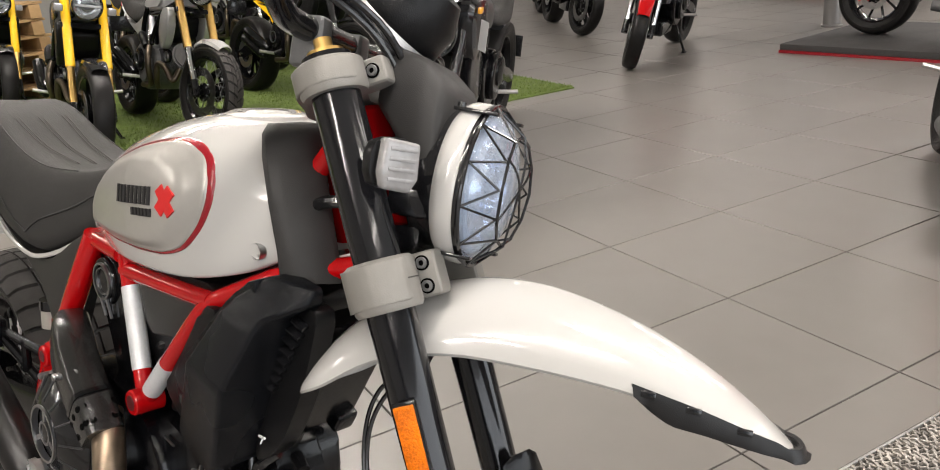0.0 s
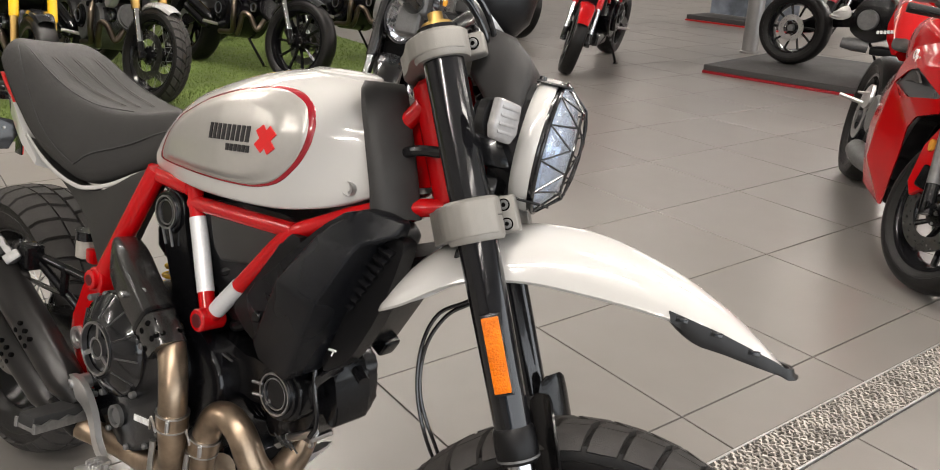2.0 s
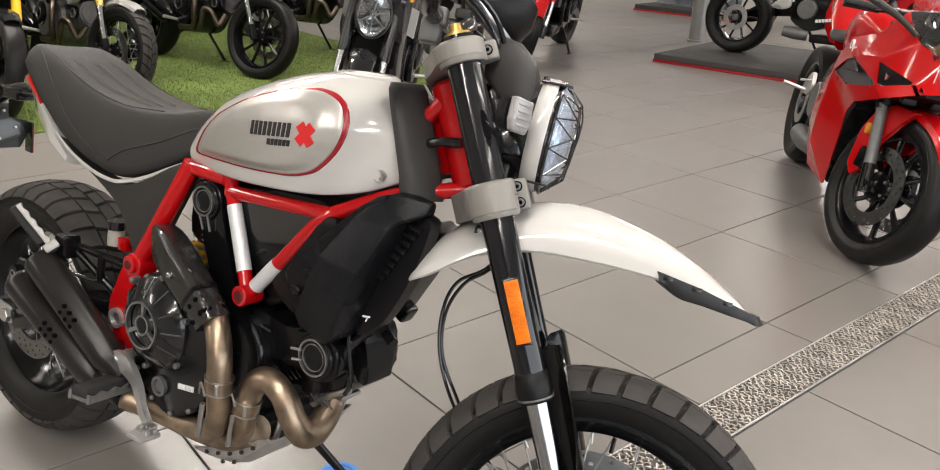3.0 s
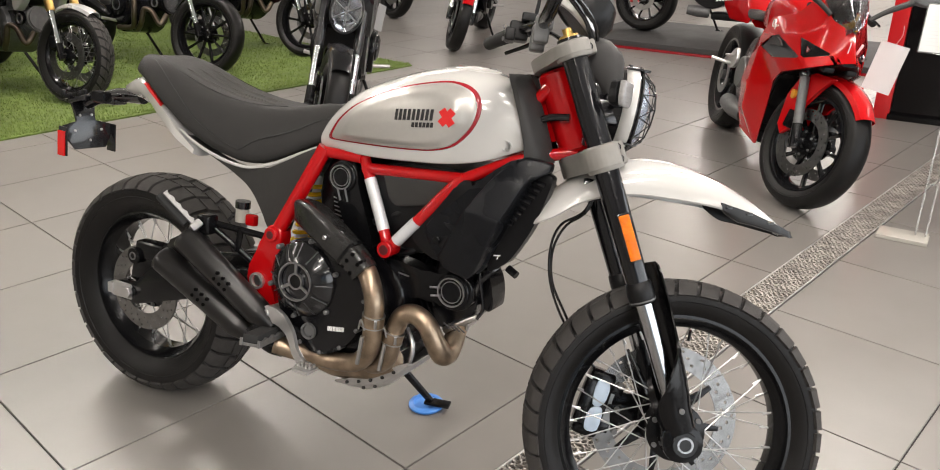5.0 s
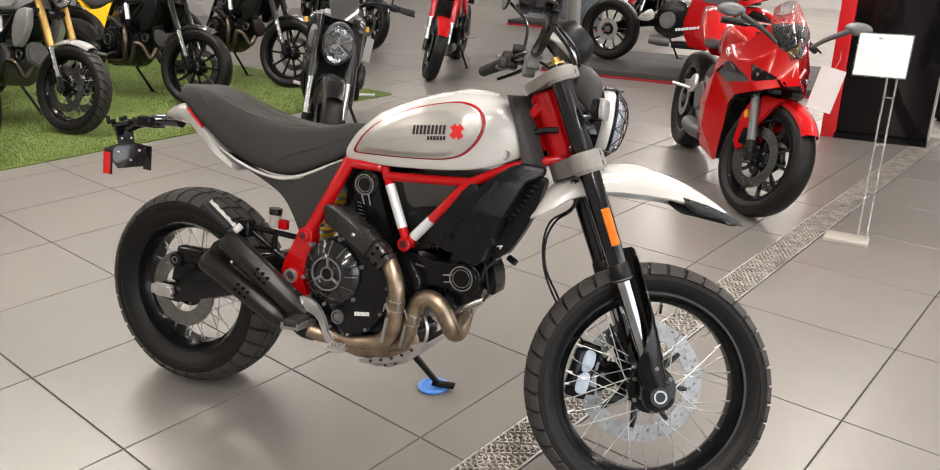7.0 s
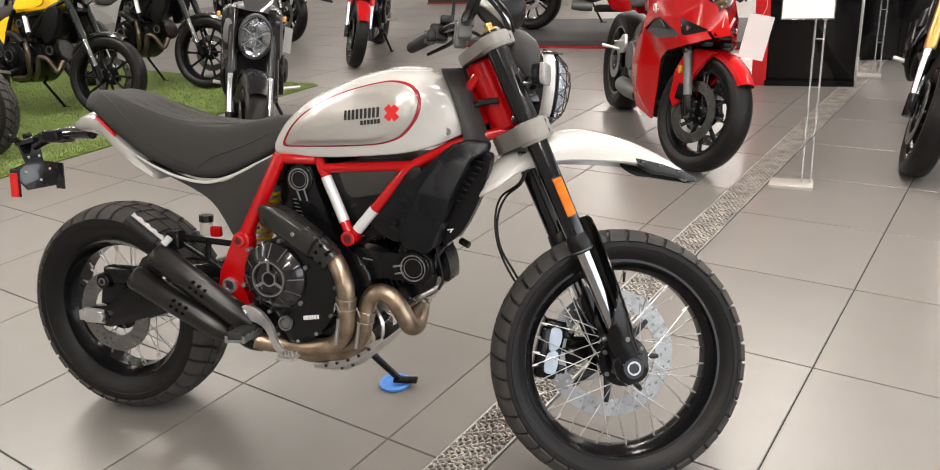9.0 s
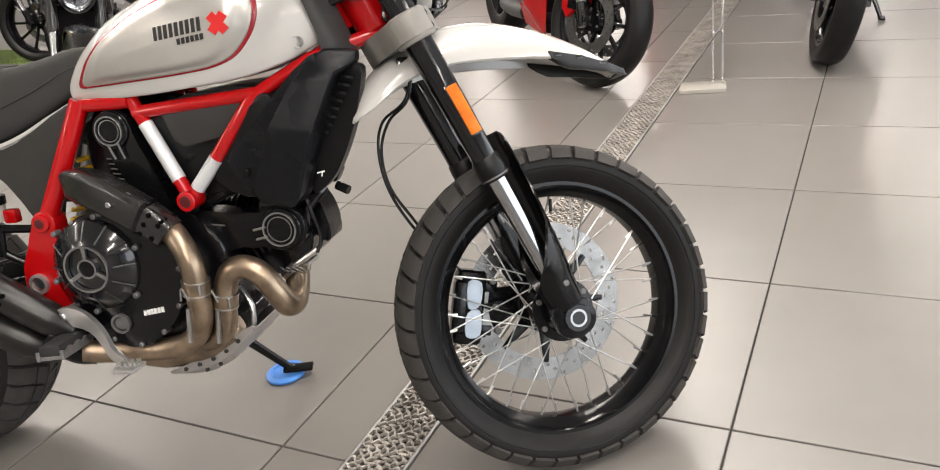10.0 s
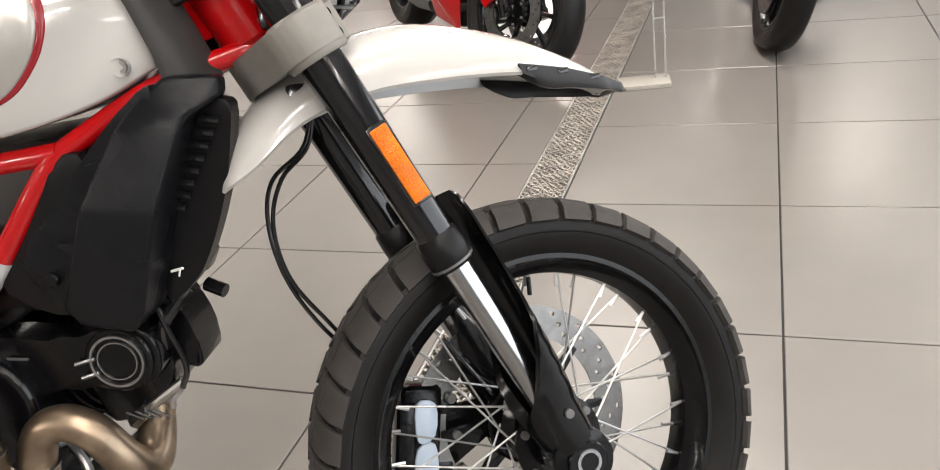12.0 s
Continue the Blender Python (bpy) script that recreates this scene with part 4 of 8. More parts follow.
red_tube("frame_tube", [(0.642, -0.104, 0.805), (0.602, -0.118, 0.718), (0.537, -0.134, 0.588)], 0.0185)
red_tube("frame_tube", [(0.752, -0.106, 0.800), (0.849, -0.130, 0.604)])
red_tube("frame_tube", [(0.757, -0.109, 0.774), (1.012, -0.112, 0.789)])
red_tube("frame_tube", [(0.849, -0.130, 0.604), (0.920, -0.126, 0.684), (0.985, -0.118, 0.762), (1.012, -0.112, 0.787), (1.046, -0.102, 0.806), (1.130, -0.074, 0.846), (1.232, -0.024, 0.872)], R, 4)
red_tube("frame_tube", [(1.05, -0.060, 0.86), (1.10, -0.045, 0.93), (1.155, -0.03, 1.00)], R)
part("frame_gusset", slab(smooth_poly([(1.06, 0.90), (1.10, 0.96), (1.155, 1.02), (1.165, 0.97), (1.20, 0.90), (1.13, 0.88)], 3), -0.020, 0.020, 0.006), RED, hero)
part("harness", pipe([(1.10, -0.060, 0.915), (1.135, -0.055, 0.925), (1.175, -0.055, 0.940), (1.215, -0.050, 0.945)], 0.008, 10, 5), BLACK, hero, "black cable harness across the steering head")
red_tube("frame_tube", [(0.640, -0.104, 0.795), (0.752, -0.112, 0.796)], R)
both_sides("frame_joint", tube([(0.849, -0.153, 0.604), (0.849, -0.151, 0.604), (0.849, -0.11, 0.604)], [0.0170, 0.0190, 0.0190], 24), RED, hero)
# dark red discs paint the shade inside the open tube ends
both_sides("joint_hole", disc_y((0.849, 0.604), 0.0115, -0.1545, -0.150, 20, 0.0005), MAROON, hero)
both_sides("joint_hole", disc_y((0.532, 0.580), 0.010, -0.1615, -0.158, 20, 0.0005), MAROON, hero)
both_sides("frame_joint", tube([(0.532, -0.160, 0.580), (0.532, -0.158, 0.580), (0.532, -0.11, 0.580)], [0.016, 0.0185, 0.0185], 24), RED, hero)
both_sides("pivot_plate", slab(smooth_poly([(0.520, 0.60), (0.558, 0.59), (0.552, 0.53), (0.538, 0.48), (0.540, 0.43), (0.566, 0.385), (0.545, 0.368), (0.500, 0.395), (0.466, 0.43), (0.460, 0.475), (0.486, 0.53)], 3), -0.152, -0.110, 0.008, 3), RED, hero, "red swingarm pivot plate")
both_sides("pivot_cap", ring_y((0.495, 0.456), 0.021, 0.006, -0.160, -0.13), ALLOY, hero, "bright pivot ring")
both_sides("pivot_bolt", disc_y((0.495, 0.456), 0.013, -0.156, -0.13), STEEL, hero)
for a, b in (((0.7755, -0.1118, 0.7525), (0.8300, -0.1253, 0.6424)), ((0.8668, -0.1290, 0.6240), (0.9150, -0.1263, 0.6784))):
    both_sides("reflective_sleeve", tube([a, b], 0.0140, 20), SLEEVE, hero, "silver protective film wrapped round the tube")

# tank
TX = [0.614, 0.622, 0.636, 0.660, 0.72, 0.80, 0.88, 0.95, 1.00, 1.04, 1.08, 1.115, 1.13]
T_TOP = [0.826, 0.850, 0.880, 0.911, 0.957, 0.990, 1.014, 1.024, 1.021, 1.012, 0.998, 0.975, 0.950]
T_LOW = [0.809, 0.807, 0.806, 0.805, 0.804, 0.806, 0.811, 0.816, 0.822, 0.830, 0.842, 0.859, 0.866]
T_WID = [0.084, 0.097, 0.101, 0.107, 0.124, 0.140, 0.148, 0.147, 0.141, 0.130, 0.113, 0.094, 0.085]
TANK_SEC = [(0, 1), (0.27, 0.988), (0.51, 0.955), (0.71, 0.90), (0.85, 0.82), (0.94, 0.715), (0.985, 0.59), (1.0, 0.44), (0.992, 0.27), (0.975, 0.12), (0.955, 0.02), (0.94, 0.0), (0.80, -0.005)]


def tank_mesh():
    st = spline(list(zip(TX, T_TOP, T_LOW)), 4)
    sw = spline([(w, 0, 0) for w in T_WID], 4)
    rings = []
    for p, w in zip(st, sw):
        half = [(p.x, -w.x * a, p.z + (p.y - p.z) * b) for a, b in TANK_SEC]
        rings.append(half + [(x, -y, z) for x, y, z in half[::-1]][:-1])
    bm = loft(rings)
    return bm


def tank_side(x, z):
    """How far the tank's flank stands out at x, z."""
    top, low, w = (lerp_table(TX, t, x) for t in (T_TOP, T_LOW, T_WID))
    b = (z - low) / (top - low)
    return w * lerp_table([s[1] for s in TANK_SEC[::-1]], [s[0] for s in TANK_SEC[::-1]], b)


part("fuel_tank", tank_mesh(), WHITE, hero, "glossy white teardrop fuel tank", sharp=70)
PANEL = smooth_poly([(0.650, 0.829), (0.662, 0.857), (0.684, 0.884), (0.716, 0.910), (0.758, 0.934), (0.805, 0.955), (0.852, 0.971), (0.897, 0.983), (0.936, 0.991), (0.970, 0.995), (1.001, 0.991), (1.025, 0.981), (1.040, 0.964), (1.046, 0.942), (1.042, 0.918), (1.031, 0.895), (1.012, 0.872), (0.994, 0.858), (0.972, 0.849), (0.942, 0.842), (0.901, 0.838), (0.838, 0.834), (0.770, 0.831), (0.697, 0.828)], 3)
PCX, PCZ = 0.880, 0.902


def flank(scales, lifts):
    rings = []
    for s, l in zip(scales, lifts):
        ring = []
        for x, z in PANEL:
            px, pz = PCX + (x - PCX) * s, PCZ + (z - PCZ) * s
            ring.append((px, -tank_side(px, pz) - l, pz))
        rings.append(ring)
    return rings


def capped(rings):
    bm = loft(rings, cap=False)
    bm.verts.ensure_lookup_table()
    n = len(rings[0])
    last = [v for v in bm.verts][-n:]
    c = bm.verts.new(sum((v.co for v in last), Vector()) / n)
    for i in range(n):
        bm.faces.new((last[i], last[(i + 1) % n], c))
    return bm


for side in (1, -1):
    border = loft(flank([1.0, 0.996, 0.988, 0.948, 0.94], [-0.004, 0.0012, 0.0028, 0.0028, 0.0]), cap=False)
    cover = capped(flank([0.952, 0.947, 0.93, 0.90, 0.86, 0.80, 0.74, 0.69, 0.64, 0.5, 0.35, 0.2, 0.1], [-0.002, 0.003, 0.0050, 0.0055, 0.0065, 0.0105, 0.0138, 0.0148, 0.015, 0.015, 0.015, 0.015, 0.015]))
    if side < 0:
        border, cover = mirrored(border), mirrored(cover)
    part("tank_line", border, DEEP_RED, hero, "dark red border line round the tank panel", sharp=80)
    part("tank_panel", cover, SATIN, hero, "satin silver tank side panel", sharp=80)


def on_flank(x, z):
    return -tank_side(x, z) - 0.0158


def emblem_strip(name, pts, mat, th=0.0012):
    """A flat mark on the tank panel: outline in x, z."""
    bm = bmesh.new()
    top = [bm.verts.new((x, on_flank(x, z) - th, z)) for x, z in pts]
    low = [bm.verts.new((x, on_flank(x, z) + 0.002, z)) for x, z in pts]
    bm.faces.new(top)
    for i in range(len(pts)):
        j = (i + 1) % len(pts)
        bm.faces.new((top[i], top[j], low[j], low[i]))
    part(name, bm, mat, hero, sharp=10)


WS = 0.105        # slope of the lettering line
for i in range(9):
    x = 0.858 + i * 0.0108
    z = 0.900 + (x - 0.858) * WS
    emblem_strip("lettering_bar", [(x, z), (x + 0.0062, z + 0.0006), (x + 0.0072, z + 0.0242), (x + 0.0012, z + 0.0236)], INK)
for i in range(6):
    x = 0.902 + i * 0.0090
    z = 0.8850 + (x - 0.858) * WS
    emblem_strip("lettering_bar", [(x, z), (x + 0.0058, z + 0.0006), (x + 0.0063, z + 0.0110), (x + 0.0006, z + 0.0104)], INK)
ex, ez = 0.982, 0.9195
for s in (1, -1):
    emblem_strip("red_cross_mark", [(ex + u * 0.0125 + v * 0.0062, ez + s * (u * 0.0150) - s * v * 0.0052) for u, v in ((-1, -1), (1, -1), (1, 1), (-1, 1))], X_RED, 0.0005 + (0.0003 if s > 0 else 0))
both_sides("tank_bolt", moved(lathe([(0, -0.003), (0.003, -0.003), (0.003, 0.0), (0.0065, 0.0), (0.0065, -0.004), (0.010, -0.005), (0.0105, 0.004)], 20), pose(1.100, -tank_side(1.1, 0.872) - 0.001, 0.872, 0, 0, 180)), STEEL, hero)
part("cap_surround", moved(lathe([(0.034, 0.004), (0.046, 0.006), (0.056, 0.002), (0.060, -0.012), (0.034, -0.012)], 44, ring=True), pose(0.968, 0, 1.0185, 90, 0, 0)), WHITE, hero, "raised white surround of the filler cap")
part("filler_cap", moved(lathe([(0, 0.010), (0.026, 0.009), (0.032, 0.005), (0.033, -0.008), (0, -0.008)], 36), pose(0.968, 0, 1.0165, 90, 0, 0)), WHITE, hero, "flush fuel filler cap")

# seat and tail
SX = [-0.012, 0.0, 0.03, 0.068, 0.123, 0.167, 0.21, 0.255, 0.30, 0.342, 0.40, 0.46, 0.54, 0.61, 0.665]
S_TOP = [0.938, 0.955, 0.966, 0.963, 0.949, 0.934, 0.918, 0.904, 0.894, 0.887, 0.881, 0.879, 0.888, 0.903, 0.902]
S_LOW = [0.926, 0.919, 0.914, 0.898, 0.856, 0.826, 0.798, 0.776, 0.759, 0.748, 0.737, 0.741, 0.773, 0.809, 0.826]
S_WID = [0.050, 0.076, 0.100, 0.113, 0.121, 0.124, 0.127, 0.129, 0.130, 0.130, 0.128, 0.120, 0.103, 0.085, 0.074]
SEAT_SEC = [(0, 0.97), (0.30, 0.98), (0.50, 0.995), (0.60, 1.0), (0.67, 0.985), (0.73, 0.94), (0.80, 0.84), (0.87, 0.69), (0.93, 0.52), (0.975, 0.34), (1.0, 0.18), (0.985, 0.06), (0.90, 0.0), (0.6, -0.03)]


def seat_point(x, a, b):
    top, low, w = (lerp_table(SX, t, x) for t in (S_TOP, S_LOW, S_WID))
    return Vector((x, -w * a, low + (top - low) * b))


def seat_mesh():
    st = spline(list(zip(SX, S_TOP, S_LOW)), 4)
    sw = spline([(w, 0, 0) for w in S_WID], 4)
    rings = []
    for p, w in zip(st, sw):
        half = [(p.x, -w.x * a, p.z + (p.y - p.z) * b) for a, b in SEAT_SEC]
        rings.append(half + [(x, -y, z) for x, y, z in half[::-1]][:-1])
    return loft(rings)


part("seat", seat_mesh(), SEAT, hero, "charcoal vinyl seat with stitched top", sharp=75)
for side in (1, -1):
    seam = pipe([seat_point(x, a, b) + Vector((0, -0.001, 0.0006)) for x, a, b in ((0.40, 1.0, 0.20), (0.44, 0.965, 0.38), (0.49, 0.955, 0.45), (0.545, 0.94, 0.50), (0.60, 0.90, 0.58), (0.645, 0.87, 0.66))], 0.0014, 6, 5)
    rise = pipe([seat_point(x, a, b) + Vector((0, -0.001, 0.0006)) for x, a, b in ((0.05, 0.70, 0.965), (0.10, 0.80, 0.84), (0.17, 0.90, 0.60), (0.25, 0.965, 0.38), (0.33, 0.99, 0.26), (0.40, 1.0, 0.20))], 0.0010, 6, 5)
    ridge = pipe([seat_point(x, a, b) + Vector((0, 0, 0.0004)) for x, a, b in ((0.02, 0.60, 0.99), (0.10, 0.66, 0.985), (0.2, 0.67, 0.985), (0.3, 0.67, 0.985), (0.4, 0.66, 0.985), (0.5, 0.62, 0.99))], 0.0012, 6, 5)
    both = join(seam, rise, ridge)
    part("seat_seam", both if side > 0 else mirrored(both), SEAT_SIDE, hero)
for a in (-0.40, -0.34, -0.03, 0.03, 0.34, 0.40):
    part("stitch_line", pipe([seat_point(x, a * s, 0.972 + 0.045 * abs(a)) + Vector((0, 0, 0.0005)) for x, s in ((0.06, 1.0), (0.16, 1.0), (0.28, 0.85), (0.40, 0.65))], 0.0010, 5, 6), STITCH, hero)
both_sides("seat_piping", pipe([(0.205, -0.124, 0.790), (0.25, -0.127, 0.768), (0.30, -0.130, 0.750), (0.35, -0.130, 0.736), (0.40, -0.128, 0.728), (0.44, -0.124, 0.729), (0.50, -0.113, 0.747), (0.56, -0.101, 0.776), (0.62, -0.088, 0.806)], [0.003, 0.0042, 0.0044, 0.0044, 0.0044, 0.0044, 0.0042, 0.004, 0.002], 8, 6, 0.7), WHITE, hero, "white trim strip under the seat")
both_sides("seat_side_panel", slab(smooth_poly([(0.205, 0.782), (0.30, 0.743), (0.40, 0.721), (0.49, 0.735), (0.62, 0.800), (0.640, 0.778), (0.560, 0.64), (0.525, 0.555), (0.490, 0.585), (0.470, 0.62), (0.432, 0.672), (0.375, 0.706), (0.30, 0.738)], 3), -0.118, -0.085, 0.010, 3), GREY_PLASTIC, hero, "dark grey side cover under the seat")
tail = []
for x, w, z0, z1 in ((0.250, 0.128, 0.726, 0.752), (0.19, 0.127, 0.748, 0.800), (0.16, 0.124, 0.764, 0.828), (0.116, 0.117, 0.796, 0.858), (0.06, 0.098, 0.834, 0.893), (0.0, 0.074, 0.846, 0.905), (-0.045, 0.056, 0.848, 0.895), (-0.085, 0.040, 0.850, 0.876), (-0.10, 0.028, 0.852, 0.868)):
    tail.append([(x, w * a, z0 + (z1 - z0) * b) for a, b in ((-0.8, 0), (-1, 0.35), (-0.98, 0.8), (-0.7, 1), (0.7, 1), (0.98, 0.8), (1, 0.35), (0.8, 0))])
part("tail_section", loft(tail), WHITE, hero, "glossy white tail section", sharp=60)
both_sides("tail_mark", slab([(0.062, 0.896), (0.085, 0.874), (0.125, 0.840), (0.118, 0.856), (0.078, 0.890)], -0.1165, -0.100, 0.001), X_RED, hero)
part("tail_arm", join(pipe([(-0.06, 0, 0.842), (-0.16, 0, 0.835), (-0.24, 0, 0.815), (-0.285, 0, 0.795)], [0.022, 0.020, 0.016, 0.016], 12, 4), box((-0.20, 0, 0.822), (0.10, 0.05, 0.03), 0.008)), BLACK, hero, "black plate holder arm")
for side in (-1, 1):
    part("rear_indicator", moved(box((0, 0, 0), (0.055, 0.030, 0.034), 0.010, 3), pose(-0.105, side * 0.105, 0.838)), SATIN_BLACK, hero, "small black rear turn signal")
    part("indicator_stalk", tube([(-0.12, side * 0.03, 0.838), (-0.11, side * 0.10, 0.838)], 0.007, 10), BLACK, hero)
PL = pose(-0.285, 0, 0.700, 0, -14, 0)
across = Matrix(((0, 1, 0, 0), (1, 0, 0, 0), (0, 0, 1, 0), (0, 0, 0, 1)))     # an outline in x, z laid over y, z
holder = moved(slab([(-0.040, 0.10), (-0.030, 0.060), (-0.030, 0.044), (-0.080, 0.036), (-0.080, 0.004), (-0.052, -0.036), (0.052, -0.036), (0.080, 0.004), (0.080, 0.036), (0.030, 0.044), (0.030, 0.060), (0.040, 0.10)], -0.004, 0.004, 0.002), across)
bmesh.ops.recalc_face_normals(holder, faces=holder.faces)
part("plate_holder", join(holder, box((0.02, 0, 0.108), (0.075, 0.070, 0.016), 0.005)), BLACK, hero, "tapered black number plate holder", m=PL)
for y in (-0.036, 0.036):
    part("holder_hook", join(box((-0.012, y, 0.120), (0.030, 0.012, 0.014), 0.003), box((-0.024, y, 0.131), (0.008, 0.012, 0.020), 0.002), box((0.028, y * 0.8, 0.122), (0.016, 0.010, 0.016), 0.003)), SATIN_BLACK, hero, m=PL)
for y, z in ((-0.020, 0.062), (0.020, 0.062), (-0.045, 0.018), (0.045, 0.018), (0.0, -0.012)):
    part("holder_bolt", moved(disc_y((0, 0), 0.004, -0.003, 0.003), PL @ pose(0.005, y, z, 0, 0, -90)), ALLOY, hero)
for side in (-1, 1):
    wing = part("side_wing", moved(box((0, 0, 0), (0.034, 0.005, 0.084), 0.002), pose(-0.004, side * 0.084, -0.008, 0, 16, 0)), BLACK, hero, m=PL)
    part("side_reflector", moved(box((-0.002, side * 0.0045, -0.006), (0.027, 0.005, 0.072), 0.001), pose(-0.004, side * 0.084, -0.008, 0, 16, 0)), RED_LENS, wing, "red side reflector", m=PL)
# engine and its covers
part("crankcase", join(slab(smooth_poly([(0.56, 0.40), (0.57, 0.52), (0.64, 0.60), (0.76, 0.60), (0.85, 0.57), (0.90, 0.50), (0.88, 0.40), (0.82, 0.32), (0.70, 0.28), (0.60, 0.31)], 4), -0.135, 0.135, 0.012, 3),
                       slab(smooth_poly([(0.60, 0.29), (0.63, 0.25), (0.80, 0.255), (0.86, 0.33), (0.70, 0.36)], 3), -0.09, 0.09, 0.012)), ENGINE, hero, "black engine crankcase")
COVER = smooth_poly([(0.60, 0.575), (0.66, 0.60), (0.73, 0.592), (0.79, 0.56), (0.822, 0.50), (0.815, 0.42), (0.775, 0.36), (0.72, 0.325), (0.66, 0.328), (0.605, 0.37), (0.575, 0.43), (0.572, 0.52)], 4)
part("engine_cover", slab(COVER, -0.172, -0.13, 0.014, 4), ENGINE, hero, "black engine side cover")
for k in range(11):
    x, z = COVER[k * 4 + 1]
    cx, cz = 0.70, 0.46
    part("cover_bolt", disc_y((x + (cx - x) * 0.03, z + (cz - z) * 0.03), 0.0055, -0.178, -0.15, 10), ENGINE_GREY, hero)
for i in range(6):
    part("lettering_bar", box((0.728 + i * 0.0078, -0.1735, 0.3925 + i * 0.0012), (0.006, 0.003, 0.011), 0.0005, 1), BADGE_WHITE, hero)
part("sight_glass", join(ring_y((0.672, 0.373), 0.020, 0.005, -0.180, -0.165), disc_y((0.672, 0.373), 0.014, -0.176, -0.165)), ENGINE_GREY, hero)
CL = (0.647, 0.497)
part("clutch_cover", moved(lathe([(0.094, -0.160), (0.093, -0.172), (0.086, -0.182), (0.058, -0.200), (0.046, -0.204), (0.046, -0.196), (0.0, -0.196)], 56), Matrix.Translation((CL[0], 0, CL[1]))), BLACK, hero, "black round clutch cover")
for k in range(12):
    a = 2 * math.pi * k / 12
    p, q = (CL[0] + 0.054 * math.cos(a), -0.2022, CL[1] + 0.054 * math.sin(a)), (CL[0] + 0.089 * math.cos(a), -0.1805, CL[1] + 0.089 * math.sin(a))
    part("cover_rib", tube([p, q], 0.0018, 6), RIB, hero)
part("clutch_ring", join(ring_y(CL, 0.047, 0.004, -0.2075, -0.198, 48), ring_y(CL, 0.020, 0.004, -0.2045, -0.196, 32),
                         *[moved(box((0.033, -0.201, 0), (0.026, 0.006, 0.008), 0.001), Matrix.Translation((CL[0], 0, CL[1])) @ pose(0, 0, 0, 0, 30 + k * 120, 0)) for k in range(3)]), EDGE, hero, "bright clutch cap ring")
part("clutch_centre", disc_y(CL, 0.017, -0.203, -0.19), SATIN_BLACK, hero)
for k in range(6):
    a = 2 * math.pi * (k + 0.3) / 6
    part("cover_bolt", disc_y((CL[0] + 0.098 * math.cos(a), CL[1] + 0.098 * math.sin(a)), 0.006, -0.182, -0.16, 10), ENGINE_GREY, hero)


def finned(a, b, r, n, mat, name):
    """A cylinder barrel with cooling fins from a to b."""
    a, b = Vector(a), Vector(b)
    d = b - a
    m = Matrix.Translation(a) @ Vector((0, 1, 0)).rotation_difference(d).to_matrix().to_4x4()
    h = d.length
    prof = [(0, 0)]
    for i in range(n):
        y = h * (i + 0.2) / n
        prof += [(r * 0.82, y), (r, y + 0.001), (r, y + h / n * 0.4), (r * 0.82, y + h / n * 0.45)]
    prof += [(r * 0.82, h), (0, h)]
    part(name, lathe(prof, 28), mat, hero, m=m)


finned((0.735, 0, 0.56), (0.705, 0, 0.70), 0.088, 9, ENGINE, "rear_cylinder")
finned((0.85, 0, 0.485), (0.98, 0, 0.520), 0.088, 9, ENGINE, "front_cylinder")
part("rear_cylinder_head", slab(smooth_poly([(0.62, 0.66), (0.64, 0.77), (0.70, 0.80), (0.78, 0.77), (0.80, 0.68), (0.72, 0.64)], 3), -0.085, 0.085, 0.012, 3), ENGINE, hero)
part("front_cylinder_head", slab(smooth_poly([(0.95, 0.44), (0.955, 0.58), (1.01, 0.600), (1.045, 0.570), (1.062, 0.52), (1.045, 0.46), (1.0, 0.435)], 3), -0.080, 0.060, 0.012, 3), ENGINE, hero, "black front cylinder head")
part("head_cap", join(slab(smooth_poly([(1.02, 0.605), (1.060, 0.595), (1.085, 0.545), (1.088, 0.49), (1.06, 0.50), (1.04, 0.57)], 3), -0.062, 0.01, 0.010, 3)), SATIN_BLACK, hero)


def belt_cover(name, c, tail_pts, r, y0):
    """A cam belt cover: a long plate with a machined ring at its end."""
    part(name, join(slab(smooth_poly(tail_pts, 4), y0, y0 + 0.05, 0.010, 3), disc_y(c, r + 0.008, y0 - 0.006, y0 + 0.02)), SATIN_BLACK, hero, "black cam belt cover")
    part("cover_ring", ring_y(c, r, 0.0030, y0 - 0.0105, y0 - 0.002, 40), EDGE, hero, "bright machined ring")
    part("cover_ring", ring_y(c, r * 0.74, 0.0016, y0 - 0.009, y0 - 0.002, 40), EDGE, hero)


belt_cover("belt_cover", (1.012, 0.532), [(0.80, 0.555), (0.86, 0.575), (0.95, 0.562), (1.02, 0.578), (1.056, 0.555), (1.058, 0.51), (1.02, 0.487), (0.95, 0.500), (0.87, 0.488), (0.82, 0.49)], 0.034, -0.112)
belt_cover("belt_cover", (0.702, 0.745), [(0.668, 0.755), (0.70, 0.785), (0.735, 0.77), (0.75, 0.72), (0.785, 0.63), (0.80, 0.56), (0.75, 0.55), (0.72, 0.62), (0.69, 0.69)], 0.029, -0.115)
for dx in (-0.010, 0.012):
    part("cover_ridge", tube([(0.704 + dx, -0.1235, 0.720), (0.712 + dx * 0.9, -0.1205, 0.690)], 0.0024, 6), EDGE, hero)
both = [((0.958, 0.5330), (0.984, 0.5375)), ((0.962, 0.5140), (0.986, 0.5190))]
for (xa, za), (xb, zb) in both:
    part("cover_ridge", tube([(xa, -0.1195, za), (xb, -0.1195, zb)], 0.0026, 6), EDGE, hero)
